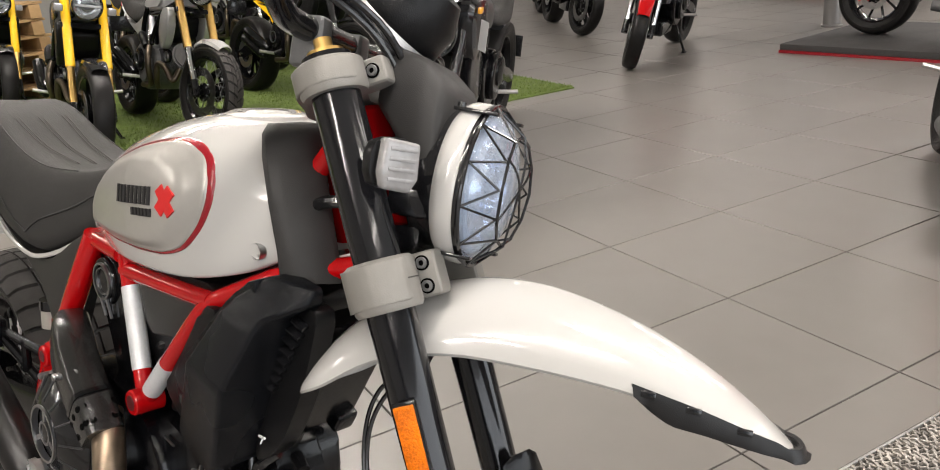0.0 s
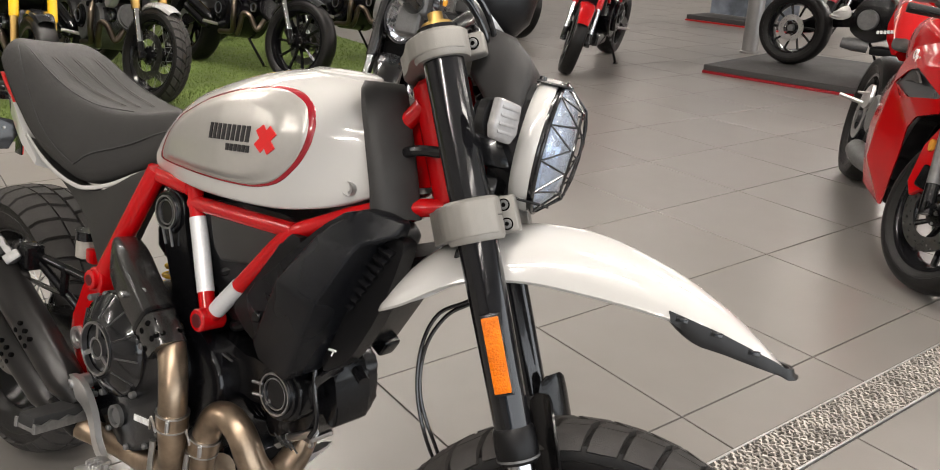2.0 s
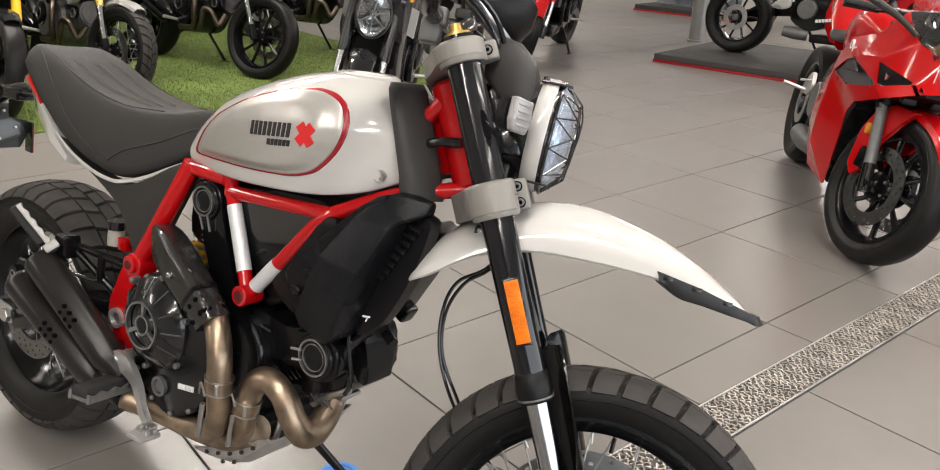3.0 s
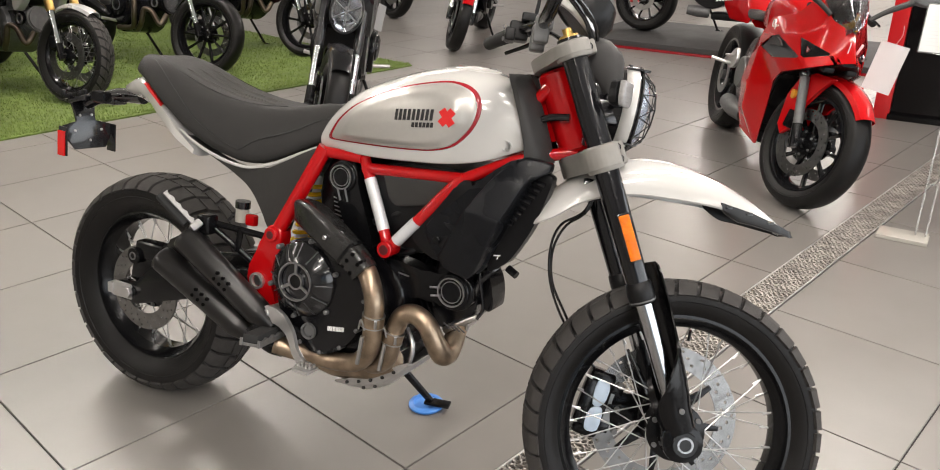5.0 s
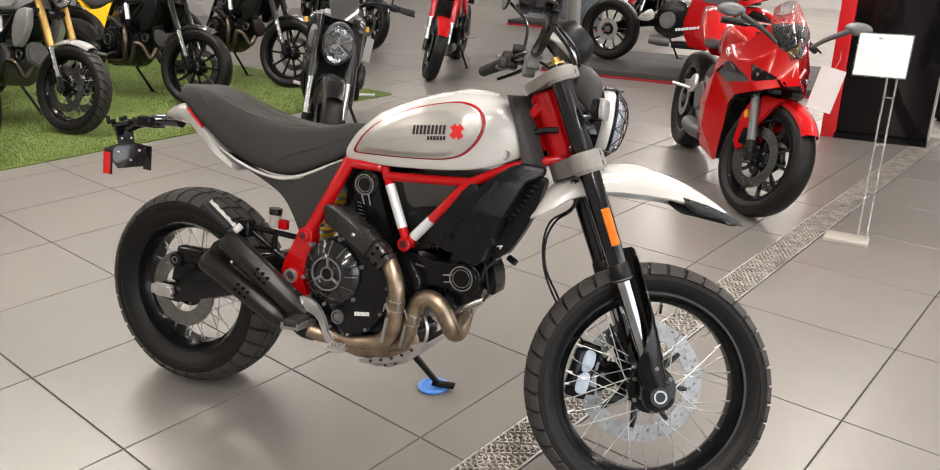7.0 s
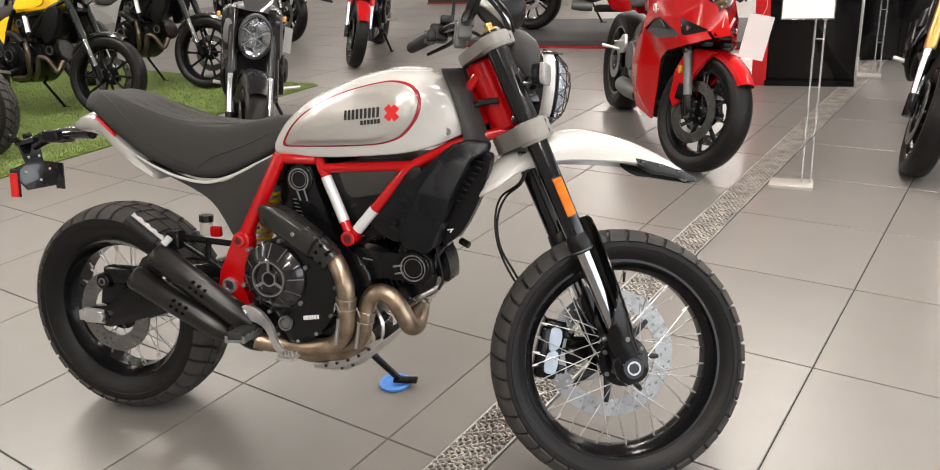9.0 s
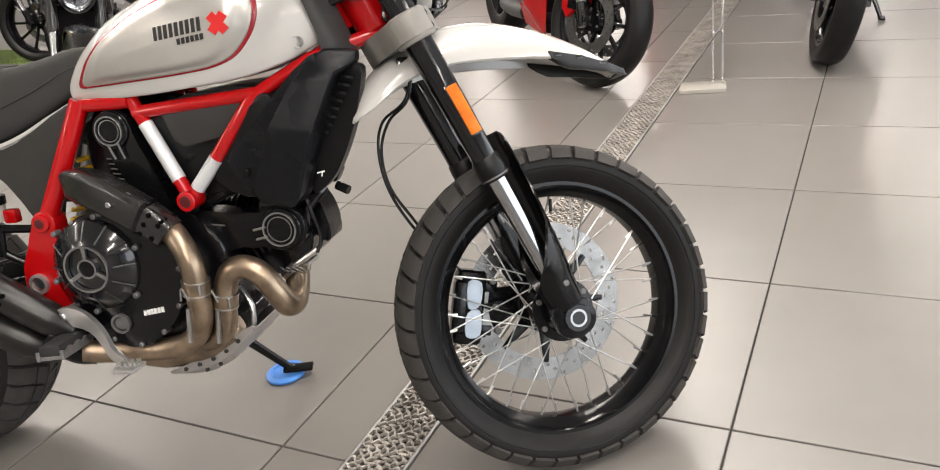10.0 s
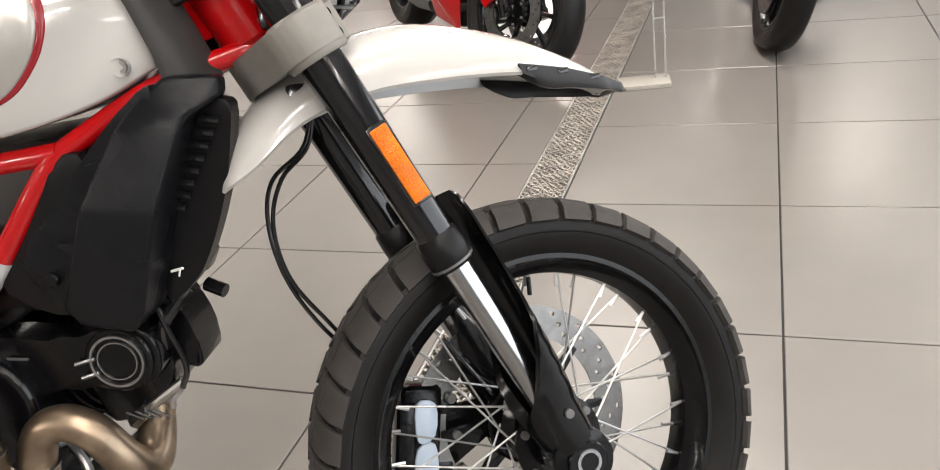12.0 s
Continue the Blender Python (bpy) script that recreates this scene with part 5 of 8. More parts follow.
for k in range(4):
    part("cover_ridge", tube([(0.90 - 0.02 * k, -0.1165, 0.545 - 0.02 * k), (0.84 - 0.005 * k, -0.1165, 0.553 - 0.017 * k)], 0.0018, 6), EDGE, hero)
    part("fin_edge", tube([(0.985 + k * 0.012, -0.088, 0.446), (1.005 + k * 0.012, -0.088, 0.434)], 0.0016, 6), RIB, hero)
for k in range(6):
    part("fin_edge", tube([(0.664 + 0.002 * k, -0.092, 0.688 - k * 0.010), (0.690 + 0.002 * k, -0.092, 0.684 - k * 0.010)], 0.0016, 6), EDGE, hero)
# airbox and black covers between the tubes
part("airbox", slab(smooth_poly([(0.79, 0.785), (1.06, 0.80), (1.05, 0.72), (0.96, 0.62), (0.87, 0.60), (0.80, 0.68)], 3), -0.105, 0.105, 0.015, 3), PLASTIC, hero, "black plastic airbox")
part("airbox_panel", slab([(0.812, 0.768), (0.985, 0.780), (0.935, 0.715), (0.85, 0.70), (0.83, 0.715)], -0.118, -0.10, 0.006, 3), GREY_PLASTIC, hero)
both_sides("frame_cover", slab(smooth_poly([(0.90, 0.66), (1.02, 0.79), (1.05, 0.74), (1.02, 0.62), (0.96, 0.60)], 3), -0.128, -0.10, 0.008), PLASTIC, hero)
# throttle bodies and wiring glimpsed inside the frame
for k, (x, z) in enumerate(((0.80, 0.66), (0.84, 0.58), (0.90, 0.60), (0.76, 0.64))):
    part("engine_hose", pipe([(x, -0.07, z), (x + 0.05, -0.10, z + 0.02), (x + 0.10, -0.06, z + 0.05)], 0.009, 10, 5), PLASTIC, hero)


def bulged(outline, c, steps):
    """A shell over an outline in x, z: steps of (share of the outline, y)."""
    return capped([[(c[0] + (x - c[0]) * q, y, c[1] + (z - c[1]) * q) for x, z in outline] for q, y in steps])


def faceted(verts, faces, back, bevel, seg=3):
    """A solid from named corner points and front faces, carried back to y = back, with rounded edges."""
    bm = bmesh.new()
    v = {k: bm.verts.new(p) for k, p in verts.items()}
    for f in faces:
        bm.faces.new([v[k] for k in f])
    rim = [e for e in bm.edges if e.is_boundary]
    low = {}
    for e in rim:
        for q in e.verts:
            if q not in low:
                low[q] = bm.verts.new((q.co.x, back, q.co.z))
    for e in rim:
        a, b = e.verts
        bm.faces.new((a, b, low[b], low[a]))
    bmesh.ops.recalc_face_normals(bm, faces=bm.faces)
    bmesh.ops.bevel(bm, geom=[e for e in bm.edges if len(e.link_faces) == 2 and e.calc_face_angle(0) > radians(7)], offset=bevel, segments=seg, profile=0.5, affect="EDGES", clamp_overlap=True)
    return bm


part("radiator_shroud", faceted({"a": (1.150, -0.122, 0.857), "b": (1.208, -0.100, 0.849), "c": (1.205, -0.106, 0.828), "d": (1.174, -0.142, 0.811), "e": (1.166, -0.152, 0.799), "f": (1.096, -0.153, 0.808), "g": (1.110, -0.140, 0.826),
                                       "h": (1.129, -0.174, 0.717), "i": (1.047, -0.173, 0.734), "j": (1.078, -0.156, 0.598), "k": (1.060, -0.152, 0.578), "l": (0.998, -0.150, 0.592), "m": (0.984, -0.152, 0.616)},
                                      ("abcdefg", "efih", "ihjklm"), -0.086, 0.006), SHROUD, hero, "matt black faceted radiator side shroud", sharp=40)
part("shroud_flank", slab(smooth_poly([(1.140, 0.852), (1.128, 0.800), (1.07, 0.70), (1.04, 0.59), (0.985, 0.60), (0.962, 0.625), (0.936, 0.672), (0.99, 0.725), (1.05, 0.785), (1.10, 0.828)], 2), -0.132, -0.10, 0.005), SHROUD, hero, "matt black shroud flank")
part("shroud_wing", slab([(0.985, 0.690), (1.024, 0.690), (1.018, 0.664), (1.008, 0.676)], -0.1385, -0.13, 0.002), SHROUD, hero)
part("shroud_bolt", disc_y((0.972, 0.648), 0.009, -0.139, -0.13, 14), SATIN_BLACK, hero)


def chamfered(a, b, c, d, z, r=0.18):
    """A four-cornered ring at height z with its corners cut."""
    p = [Vector((*q, z)) for q in (a, b, c, d)]
    out = []
    for k in range(4):
        out += [p[k].lerp(p[k - 1], r), p[k].lerp(p[(k + 1) % 4], r)]
    return out


grey = [chamfered((1.138, -0.100), (1.166, -0.096), (1.202, -0.046), (1.150, -0.046), 0.846),
        chamfered((1.134, -0.101), (1.158, -0.099), (1.190, -0.044), (1.14, -0.044), 0.880),
        chamfered((1.118, -0.101), (1.138, -0.101), (1.166, -0.038), (1.12, -0.038), 0.935),
        chamfered((1.096, -0.094), (1.114, -0.096), (1.138, -0.028), (1.10, -0.028), 0.985),
        chamfered((1.082, -0.084), (1.096, -0.087), (1.120, -0.018), (1.085, -0.018), 1.010),
        chamfered((1.074, -0.070), (1.084, -0.072), (1.106, -0.014), (1.078, -0.014), 1.021)]
both_sides("grey_shroud", loft(grey), COWL_GREY, hero, "dark grey plastic shroud beside the tank", sharp=50)
cool = Matrix.Translation((1.108, 0, 0.70)) @ pose(0, 0, 0, 0, 30, 0)
part("oil_cooler", box((0, 0, 0), (0.03, 0.11, 0.20), 0.004), PLASTIC, hero, "black finned oil cooler", m=cool)
part("cooler_frame", join(box((0.012, 0, 0.0), (0.022, 0.13, 0.20), 0.008, 3), box((0.020, -0.045, -0.098), (0.030, 0.035, 0.034), 0.008, 3), box((0.020, 0.045, -0.098), (0.030, 0.035, 0.034), 0.008, 3)), SATIN_BLACK, hero, "black oil cooler frame", m=cool)
part("cooler_bolt", tube([(1.118, -0.060, 0.598), (1.142, -0.066, 0.588)], 0.009, 14), SATIN_BLACK, hero)
part("cooler_cover", slab(smooth_poly([(1.165, 0.815), (1.208, 0.822), (1.206, 0.79), (1.182, 0.715), (1.148, 0.648), (1.122, 0.615), (1.085, 0.592), (1.09, 0.64), (1.13, 0.72)], 3), -0.098, -0.070, 0.006), PLASTIC, hero)
for k in range(8):
    part("cover_louvre", moved(box((0, 0, 0), (0.024, 0.012, 0.005), 0.001), pose(1.186 - 0.0088 * k, -0.102, 0.805 - 0.0135 * k, 20, 12, 0)), BLACK, hero)
part("cable_tie", join(tube([(1.098, -0.102, 0.632), (1.114, -0.104, 0.635)], 0.0018, 6), tube([(1.110, -0.104, 0.634), (1.108, -0.106, 0.626)], 0.0012, 6)), BADGE_WHITE, hero, "white cable tie")
part("cooler_hose", pipe([(1.10, -0.075, 0.60), (1.085, -0.085, 0.585), (1.065, -0.09, 0.56), (1.058, -0.085, 0.53)], 0.008, 10, 5), BLACK, hero)
part("lambda_sensor", join(tube([(0.985, -0.078, 0.425), (1.012, -0.080, 0.446)], 0.0095, 6), tube([(1.012, -0.080, 0.446), (1.066, -0.078, 0.478)], 0.007, 10)), STEEL, hero)
part("sensor_lead", pipe([(1.07, -0.094, 0.476), (1.082, -0.094, 0.505), (1.07, -0.095, 0.56), (1.06, -0.09, 0.60)], 0.004, 8, 5), BLACK, hero)
# exhaust
P1 = [(0.795, -0.165, 0.575), (0.832, -0.180, 0.545), (0.858, -0.192, 0.497), (0.858, -0.190, 0.44), (0.848, -0.178, 0.375), (0.805, -0.160, 0.325), (0.74, -0.150, 0.306), (0.66, -0.155, 0.305), (0.585, -0.190, 0.322)]
part("header_pipe", pipe(P1, 0.0228, 20, 6), BRONZE, hero, "heat-tinted bronze header pipe")
P2 = [(0.998, -0.030, 0.440), (1.001, -0.055, 0.402), (1.004, -0.088, 0.379), (1.001, -0.116, 0.382), (0.990, -0.133, 0.412), (0.968, -0.140, 0.452), (0.935, -0.143, 0.469), (0.905, -0.146, 0.455), (0.888, -0.149, 0.405), (0.876, -0.145, 0.350), (0.83, -0.120, 0.312), (0.76, -0.09, 0.296)]
part("header_pipe", pipe(P2, [0.0225, 0.0245, 0.0265, 0.0260, 0.0240, 0.0232, 0.0228, 0.0228, 0.0228, 0.0228, 0.0228, 0.0228], 20, 6), BRONZE, hero, "heat-tinted bronze header pipe")
part("collector", pipe([(0.87, -0.10, 0.33), (0.80, -0.09, 0.295), (0.70, -0.09, 0.285), (0.60, -0.12, 0.305)], [0.03, 0.04, 0.045, 0.03], 18, 5), BRONZE, hero)
for (a, b) in ((((0.860, -0.1915, 0.462)), ((0.857, -0.190, 0.436))), (((0.892, -0.150, 0.420)), ((0.886, -0.150, 0.394)))):
    clamp = part("pipe_clamp", tube([a, b], 0.0258, 24), BRONZE, hero)
    a, b = Vector(a), Vector(b)
    d = (b - a).normalized()
    for p in (a, b):
        part("clamp_lip", tube([p - d * 0.0014, p + d * 0.0014], 0.0268, 24), STEEL, clamp)
    part("clamp_screw", tube([a.lerp(b, 0.5) + Vector((0.020, -0.022, 0.008)), a.lerp(b, 0.5) + Vector((0.020, -0.022, -0.010))], 0.0035, 8), STEEL, clamp)
for x, y, z in ((0.849, -0.216, 0.0), (0.884, -0.176, -0.02)):
    part("exhaust_spring", tube([(x, y, 0.415 + z), (x - 0.012, y + 0.004, 0.345 + z)], 0.005, 8), STEEL, hero)
    part("spring_hook", pipe([(x + 0.004, y, 0.43 + z), (x - 0.004, y - 0.004, 0.455 + z), (x - 0.012, y, 0.43 + z)], 0.002, 6, 4), STEEL, hero)
part("port_flange", join(box((1.000, -0.030, 0.440), (0.066, 0.052, 0.009), 0.003), tube([(1.026, -0.046, 0.425), (1.026, -0.046, 0.462)], 0.0045, 8), tube([(0.976, -0.046, 0.430), (0.976, -0.046, 0.462)], 0.0045, 8)), STEEL, hero)
part("weld_ring", join(*[tube([Vector(P2[i]) * 0.97 + Vector(P2[i + 1]) * 0.03, Vector(P2[i]) * 0.93 + Vector(P2[i + 1]) * 0.07], 0.0240, 24) for i in (3, 8)]), STEEL, hero)
# heat shield round the rear header
HS = [((0.612, -0.136, 0.652), 0.026, 0.022), ((0.620, -0.141, 0.652), 0.030, 0.026), ((0.665, -0.160, 0.645), 0.034, 0.030), ((0.72, -0.174, 0.622), 0.034, 0.030), ((0.765, -0.180, 0.597), 0.032, 0.029), ((0.783, -0.181, 0.586), 0.031, 0.028)]


def shield_mesh(stations, n=28):
    """A shell of rounded-box section along the stations of (centre, half height, half depth)."""
    cs = spline([s[0] for s in stations], 4)
    hs = spline([(s[1], s[2], 0) for s in stations], 4)
    rings = []
    for k, (p, h) in enumerate(zip(cs, hs)):
        dd = (cs[min(k + 1, len(cs) - 1)] - cs[max(k - 1, 0)]).normalized()
        side = Vector((0, -1, 0))
        side = (side - dd * side.dot(dd)).normalized()
        up = side.cross(dd)
        up = up if up.z > 0 else -up
        ring = []
        for q in range(n):
            an = 2 * math.pi * q / n
            co, si = math.cos(an), math.sin(an)
            ring.append(p + side * h.y * math.copysign(abs(co) ** 0.45, co) + up * h.x * math.copysign(abs(si) ** 0.45, si))
        rings.append(ring)
    return loft(rings)


part("heat_shield", shield_mesh(HS), SHIELD, hero, "black exhaust heat shield with a raised panel", sharp=60)
LIFT = Vector((0.50, -0.52, 0.69))
# the larger black shell paints the shade of a groove round the panel
for name, grow, lift, paint in (("groove_shade", 0.0022, 0.0122, RECESS_SHADE), ("shield_panel", 0.0, 0.0160, SHIELD)):
    part(name, shield_mesh([(Vector(c) + LIFT * lift, hh - 0.012 + grow, dd - 0.010 + grow) for c, hh, dd in (((0.640 - grow, -0.152, 0.650), 0.026, 0.024), ((0.652, -0.156, 0.648), 0.032, 0.029), ((0.69, -0.168, 0.636), 0.033, 0.030), ((0.735, -0.177, 0.614), 0.032, 0.029), ((0.760 + grow, -0.180, 0.600), 0.028, 0.026))], 24), paint, hero, sharp=60)
part("shield_bolt", moved(lathe([(0.0022, 0.0), (0.0022, -0.002), (0.0058, -0.002), (0.0066, 0.0)], 16, ring=True), Matrix.Translation(Vector((0.744, -0.1775, 0.609)) + LIFT * 0.0345) @ LIFT.to_track_quat("-Y", "Z").to_matrix().to_4x4()), ENGINE_GREY, hero)
part("shield_seam", shield_mesh([((0.776, -0.181, 0.591), 0.0335, 0.0305), ((0.782, -0.181, 0.587), 0.0335, 0.0305)], 28), SATIN_BLACK, hero, sharp=60)
part("shield_end", shield_mesh([((0.780, -0.181, 0.588), 0.030, 0.030), ((0.800, -0.183, 0.574), 0.029, 0.028), ((0.824, -0.184, 0.553), 0.027, 0.027)], 24), SHIELD, hero, "perforated end of the heat shield", sharp=60)
END_A, END_B = Vector((0.780, -0.181, 0.588)), Vector((0.824, -0.184, 0.553))
along = (END_B - END_A).normalized()
out = (Vector((0, -1, 0)) - along * along.dot(Vector((0, -1, 0)))).normalized()
over = out.cross(along) if out.cross(along).z > 0 else along.cross(out)
# black discs on the solid end paint the shade of its perforations
for k, share in enumerate((0.28, 0.72)):
    for q in range(-1, 5):
        turn_q = radians(30 * q + 15 * k)
        co, si = math.cos(turn_q), math.sin(turn_q)
        n_q = out * math.copysign(abs(co) ** 0.45, co) + over * math.copysign(abs(si) ** 0.45, si)
        spot = END_A.lerp(END_B, share) + n_q * (0.0284 - 0.001 * k)
        part("shield_hole", moved(disc_y((0, 0), 0.0050, -0.0016, 0.004, 14, 0.0004), Matrix.Translation(spot) @ (out * co + over * si).to_track_quat("-Y", "Z").to_matrix().to_4x4()), RECESS_SHADE, hero)
part("shield_bolt", disc_y((0.728, 0.620), 0.006, -0.214, -0.2, 12), STEEL, hero)
# silencers: two stacked black cans
for a, b in (((0.556, -0.196, 0.382), (0.318, -0.216, 0.542)), ((0.500, -0.200, 0.340), (0.246, -0.220, 0.476))):
    a, b = Vector(a), Vector(b)
    d = (b - a).normalized()
    part("silencer", join(tube([a - d * 0.03, a, a + d * 0.02, b - d * 0.01, b, b + d * 0.004, b + d * 0.002, b - d * 0.03], [0.016, 0.026, 0.033, 0.0350, 0.034, 0.031, 0.026, 0.024], 28)), SILENCER, hero, "satin black stub silencer")
    # black discs laid on the can paint the shade in its holes
    for j in range(2):
        for i in range(3):
            c = a + d * (0.11 + 0.019 * i) + Vector((0.008 * j, 0, 0.015 * j))
            part("silencer_hole", moved(disc_y((0, 0), 0.0046, -0.0025, 0.006, 12, 0.0005), pose(c.x, c.y - 0.0335 + 0.003 * j, c.z + 0.002, -16 * j, 0, 0)), RECESS_SHADE, hero)
part("link_pipe", pipe([(0.60, -0.17, 0.312), (0.57, -0.19, 0.325), (0.53, -0.20, 0.365)], 0.026, 16, 5), SATIN_BLACK, hero)
part("silencer_bracket", slab(smooth_poly([(0.255, 0.525), (0.345, 0.555), (0.37, 0.530), (0.30, 0.47), (0.24, 0.46)], 3), -0.205, -0.185, 0.004), SILENCER, hero)
# swingarm and rear brake
for side in (-1, 1):
    rings = []
    for x, z0, z1, w in ((0.50, 0.40, 0.47, 0.028), (0.42, 0.385, 0.46, 0.026), (0.30, 0.36, 0.445, 0.022), (0.18, 0.325, 0.425, 0.020), (0.10, 0.300, 0.400, 0.018), (0.05, 0.285, 0.350, 0.016), (-0.018, 0.290, 0.340, 0.015)):
        yc = side * (0.112 if x < 0.4 else 0.095)
        rings.append([(x, yc - w, z0 + 0.01), (x, yc - w * 0.7, z0), (x, yc + w * 0.7, z0), (x, yc + w, z0 + 0.01), (x, yc + w, z1 - 0.01), (x, yc + w * 0.7, z1), (x, yc - w * 0.7, z1), (x, yc - w, z1 - 0.01)])
    part("swingarm", loft(rings), SATIN_BLACK, hero, "black box-section swingarm", sharp=50)
    part("chain_adjuster", join(box((0.0, side * 0.126, 0.316), (0.075, 0.012, 0.044), 0.005), moved(disc_y((0, 0), 0.017, -0.012, 0.0, 6, 0.001), pose(0.030, side * 0.134, 0.318, 0, 0, 0 if side < 0 else 180)), box((-0.040, side * 0.126, 0.316), (0.02, 0.02, 0.03), 0.003)), ALLOY, hero, "bright axle adjuster block")
part("rear_axle", tube([(0.032, -0.13, 0.318), (0.032, 0.13, 0.318)], 0.012, 16), STEEL, hero)
part("rear_caliper", join(box((0.085, -0.096, 0.440), (0.10, 0.045, 0.05), 0.012, 3), disc_y((0.040, 0.422), 0.022, -0.128, -0.09), slab([(0.01, 0.35), (0.06, 0.34), (0.11, 0.41), (0.03, 0.44)], -0.11, -0.09, 0.005)), SATIN_BLACK, hero, "black rear brake caliper")
part("caliper_ring", ring_y((0.040, 0.422), 0.011, 0.003, -0.1305, -0.12), EDGE, hero)
part("brake_hose", pipe([(0.09, -0.10, 0.44), (0.18, -0.11, 0.475), (0.32, -0.10, 0.48), (0.44, -0.09, 0.50)], 0.005, 8, 5), BLACK, hero)
part("rear_hugger", slab(smooth_poly([(0.30, 0.40), (0.34, 0.47), (0.40, 0.50), (0.44, 0.47), (0.40, 0.40)], 3), -0.07, 0.07, 0.01), PLASTIC, hero)
part("shock_absorber", tube([(0.44, 0.07, 0.48), (0.52, 0.07, 0.70)], 0.018, 14), STEEL, hero)
part("coil_spring", pipe([(0.445 + 0.008 * k / 6 + 0.024 * math.cos(k * math.pi / 3), 0.07 + 0.024 * math.sin(k * math.pi / 3), 0.50 + 0.022 * k / 6) for k in range(49)], 0.006, 8, 2), YELLOW, hero, "yellow coil spring")
# rider and passenger foot rests
part("brake_pedal", join(slab(smooth_poly([(0.538, 0.384), (0.545, 0.408), (0.575, 0.420), (0.612, 0.410), (0.645, 0.372), (0.662, 0.325), (0.684, 0.305), (0.676, 0.296), (0.652, 0.308), (0.632, 0.352), (0.608, 0.376), (0.572, 0.380)], 4), -0.204, -0.192, 0.004), tube([(0.566, -0.19, 0.400), (0.566, -0.14, 0.400)], 0.014, 18),
                         box((0.712, -0.236, 0.306), (0.046, 0.044, 0.008), 0.003), box((0.688, -0.212, 0.303), (0.026, 0.030, 0.010), 0.003), *[box((0.696 + 0.010 * k, -0.222 - 0.014 * (q % 2), 0.313), (0.005, 0.008, 0.009), 0.001) for k in range(4) for q in range(2)]), ALLOY, hero, "bare aluminium brake pedal")
part("pedal_bolt", disc_y((0.566, 0.400), 0.010, -0.208, -0.20, 14), STEEL, hero)
part("pedal_rod", tube([(0.530, -0.150, 0.395), (0.500, -0.145, 0.450)], 0.0035, 8), STEEL, hero)
for side in (-1, 1):
    peg_at = pose(0.585, side * 0.232, 0.352, side * 6, 0, side * -12)
    peg = part("foot_rest", join(moved(slab([(y, z) for y, z in ((-0.068, -0.008), (0.068, -0.008))] + [(0.068 - 0.017 * k, 0.004 if k % 2 else 0.011) for k in range(9)], -0.026, -0.019, 0.001, 1), pose(0, 0, 0, 0, 0, 90)),
                                 moved(slab([(y, z) for y, z in ((-0.068, -0.008), (0.068, -0.008))] + [(0.068 - 0.017 * k, 0.004 if k % 2 else 0.011) for k in range(9)], 0.019, 0.026, 0.001, 1), pose(0, 0, 0, 0, 0, 90)),
                                 box((0, 0, -0.004), (0.046, 0.13, 0.008), 0.002)), PEG_METAL, hero, "serrated aluminium foot rest", m=peg_at)
    part("peg_rubber", box((0, side * 0.002, 0.010), (0.040, 0.130, 0.022), 0.006), GRIP, hero, "black rubber pad", m=peg_at)
    part("peg_bracket", join(box((0.595, side * 0.155, 0.35), (0.05, 0.03, 0.04), 0.006), pipe([(0.60, side * 0.15, 0.34), (0.58, side * 0.16, 0.322), (0.565, side * 0.19, 0.318)], 0.006, 8, 4)), SATIN_BLACK, hero)
    part("passenger_bracket", join(tube([(0.355, side * 0.170, 0.582), (0.525, side * 0.135, 0.565)], 0.0085, 12), tube([(0.355, side * 0.170, 0.575), (0.465, side * 0.132, 0.490)], 0.0085, 12), tube([(0.44, side * 0.155, 0.580), (0.425, side * 0.150, 0.518)], 0.008, 10),
                                   box((0.352, side * 0.178, 0.578), (0.04, 0.04, 0.05), 0.010, 3)), SATIN_BLACK, hero, "black passenger foot rest bracket")
    along = (Vector((0.270, side * 0.236, 0.652)) - Vector((0.345, side * 0.205, 0.575))).normalized()
    mid = Vector((0.308, side * 0.222, 0.612))
    aim = Matrix.Translation(mid) @ Vector((1, 0, 0)).rotation_difference(along).to_matrix().to_4x4()
    part("passenger_peg", join(slab([(-0.058, -0.006), (0.058, -0.006)] + [(0.058 - 0.0116 * k, 0.002 if k % 2 else 0.008) for k in range(11)], -0.005, 0.005, 0.001, 1), box((-0.052, 0, 0), (0.020, 0.026, 0.030), 0.005)), PEG_METAL, hero, "folded serrated aluminium passenger peg", m=aim @ pose(0, 0, 0, side * 90, 0, 0))
    part("peg_rubber", box((0.004, 0, 0), (0.100, 0.026, 0.024), 0.008, 3), GRIP, hero, "black rubber pad", m=aim @ Matrix.Translation((0.012, side * 0.008, 0.020)))
part("fluid_cup", tube([(0.384, -0.090, 0.590), (0.386, -0.090, 0.615)], 0.017, 18), ACRYLIC, hero, "pale translucent brake fluid cup")
part("fluid", tube([(0.383, -0.090, 0.576), (0.384, -0.090, 0.590)], 0.0165, 18), ACRYLIC, hero, "pale fluid at the cup's base")
part("cup_lid", tube([(0.386, -0.090, 0.612), (0.387, -0.090, 0.630)], 0.0195, 18), BLACK, hero)
part("red_clip", box((0.415, -0.088, 0.585), (0.03, 0.02, 0.03), 0.006), RED, hero)
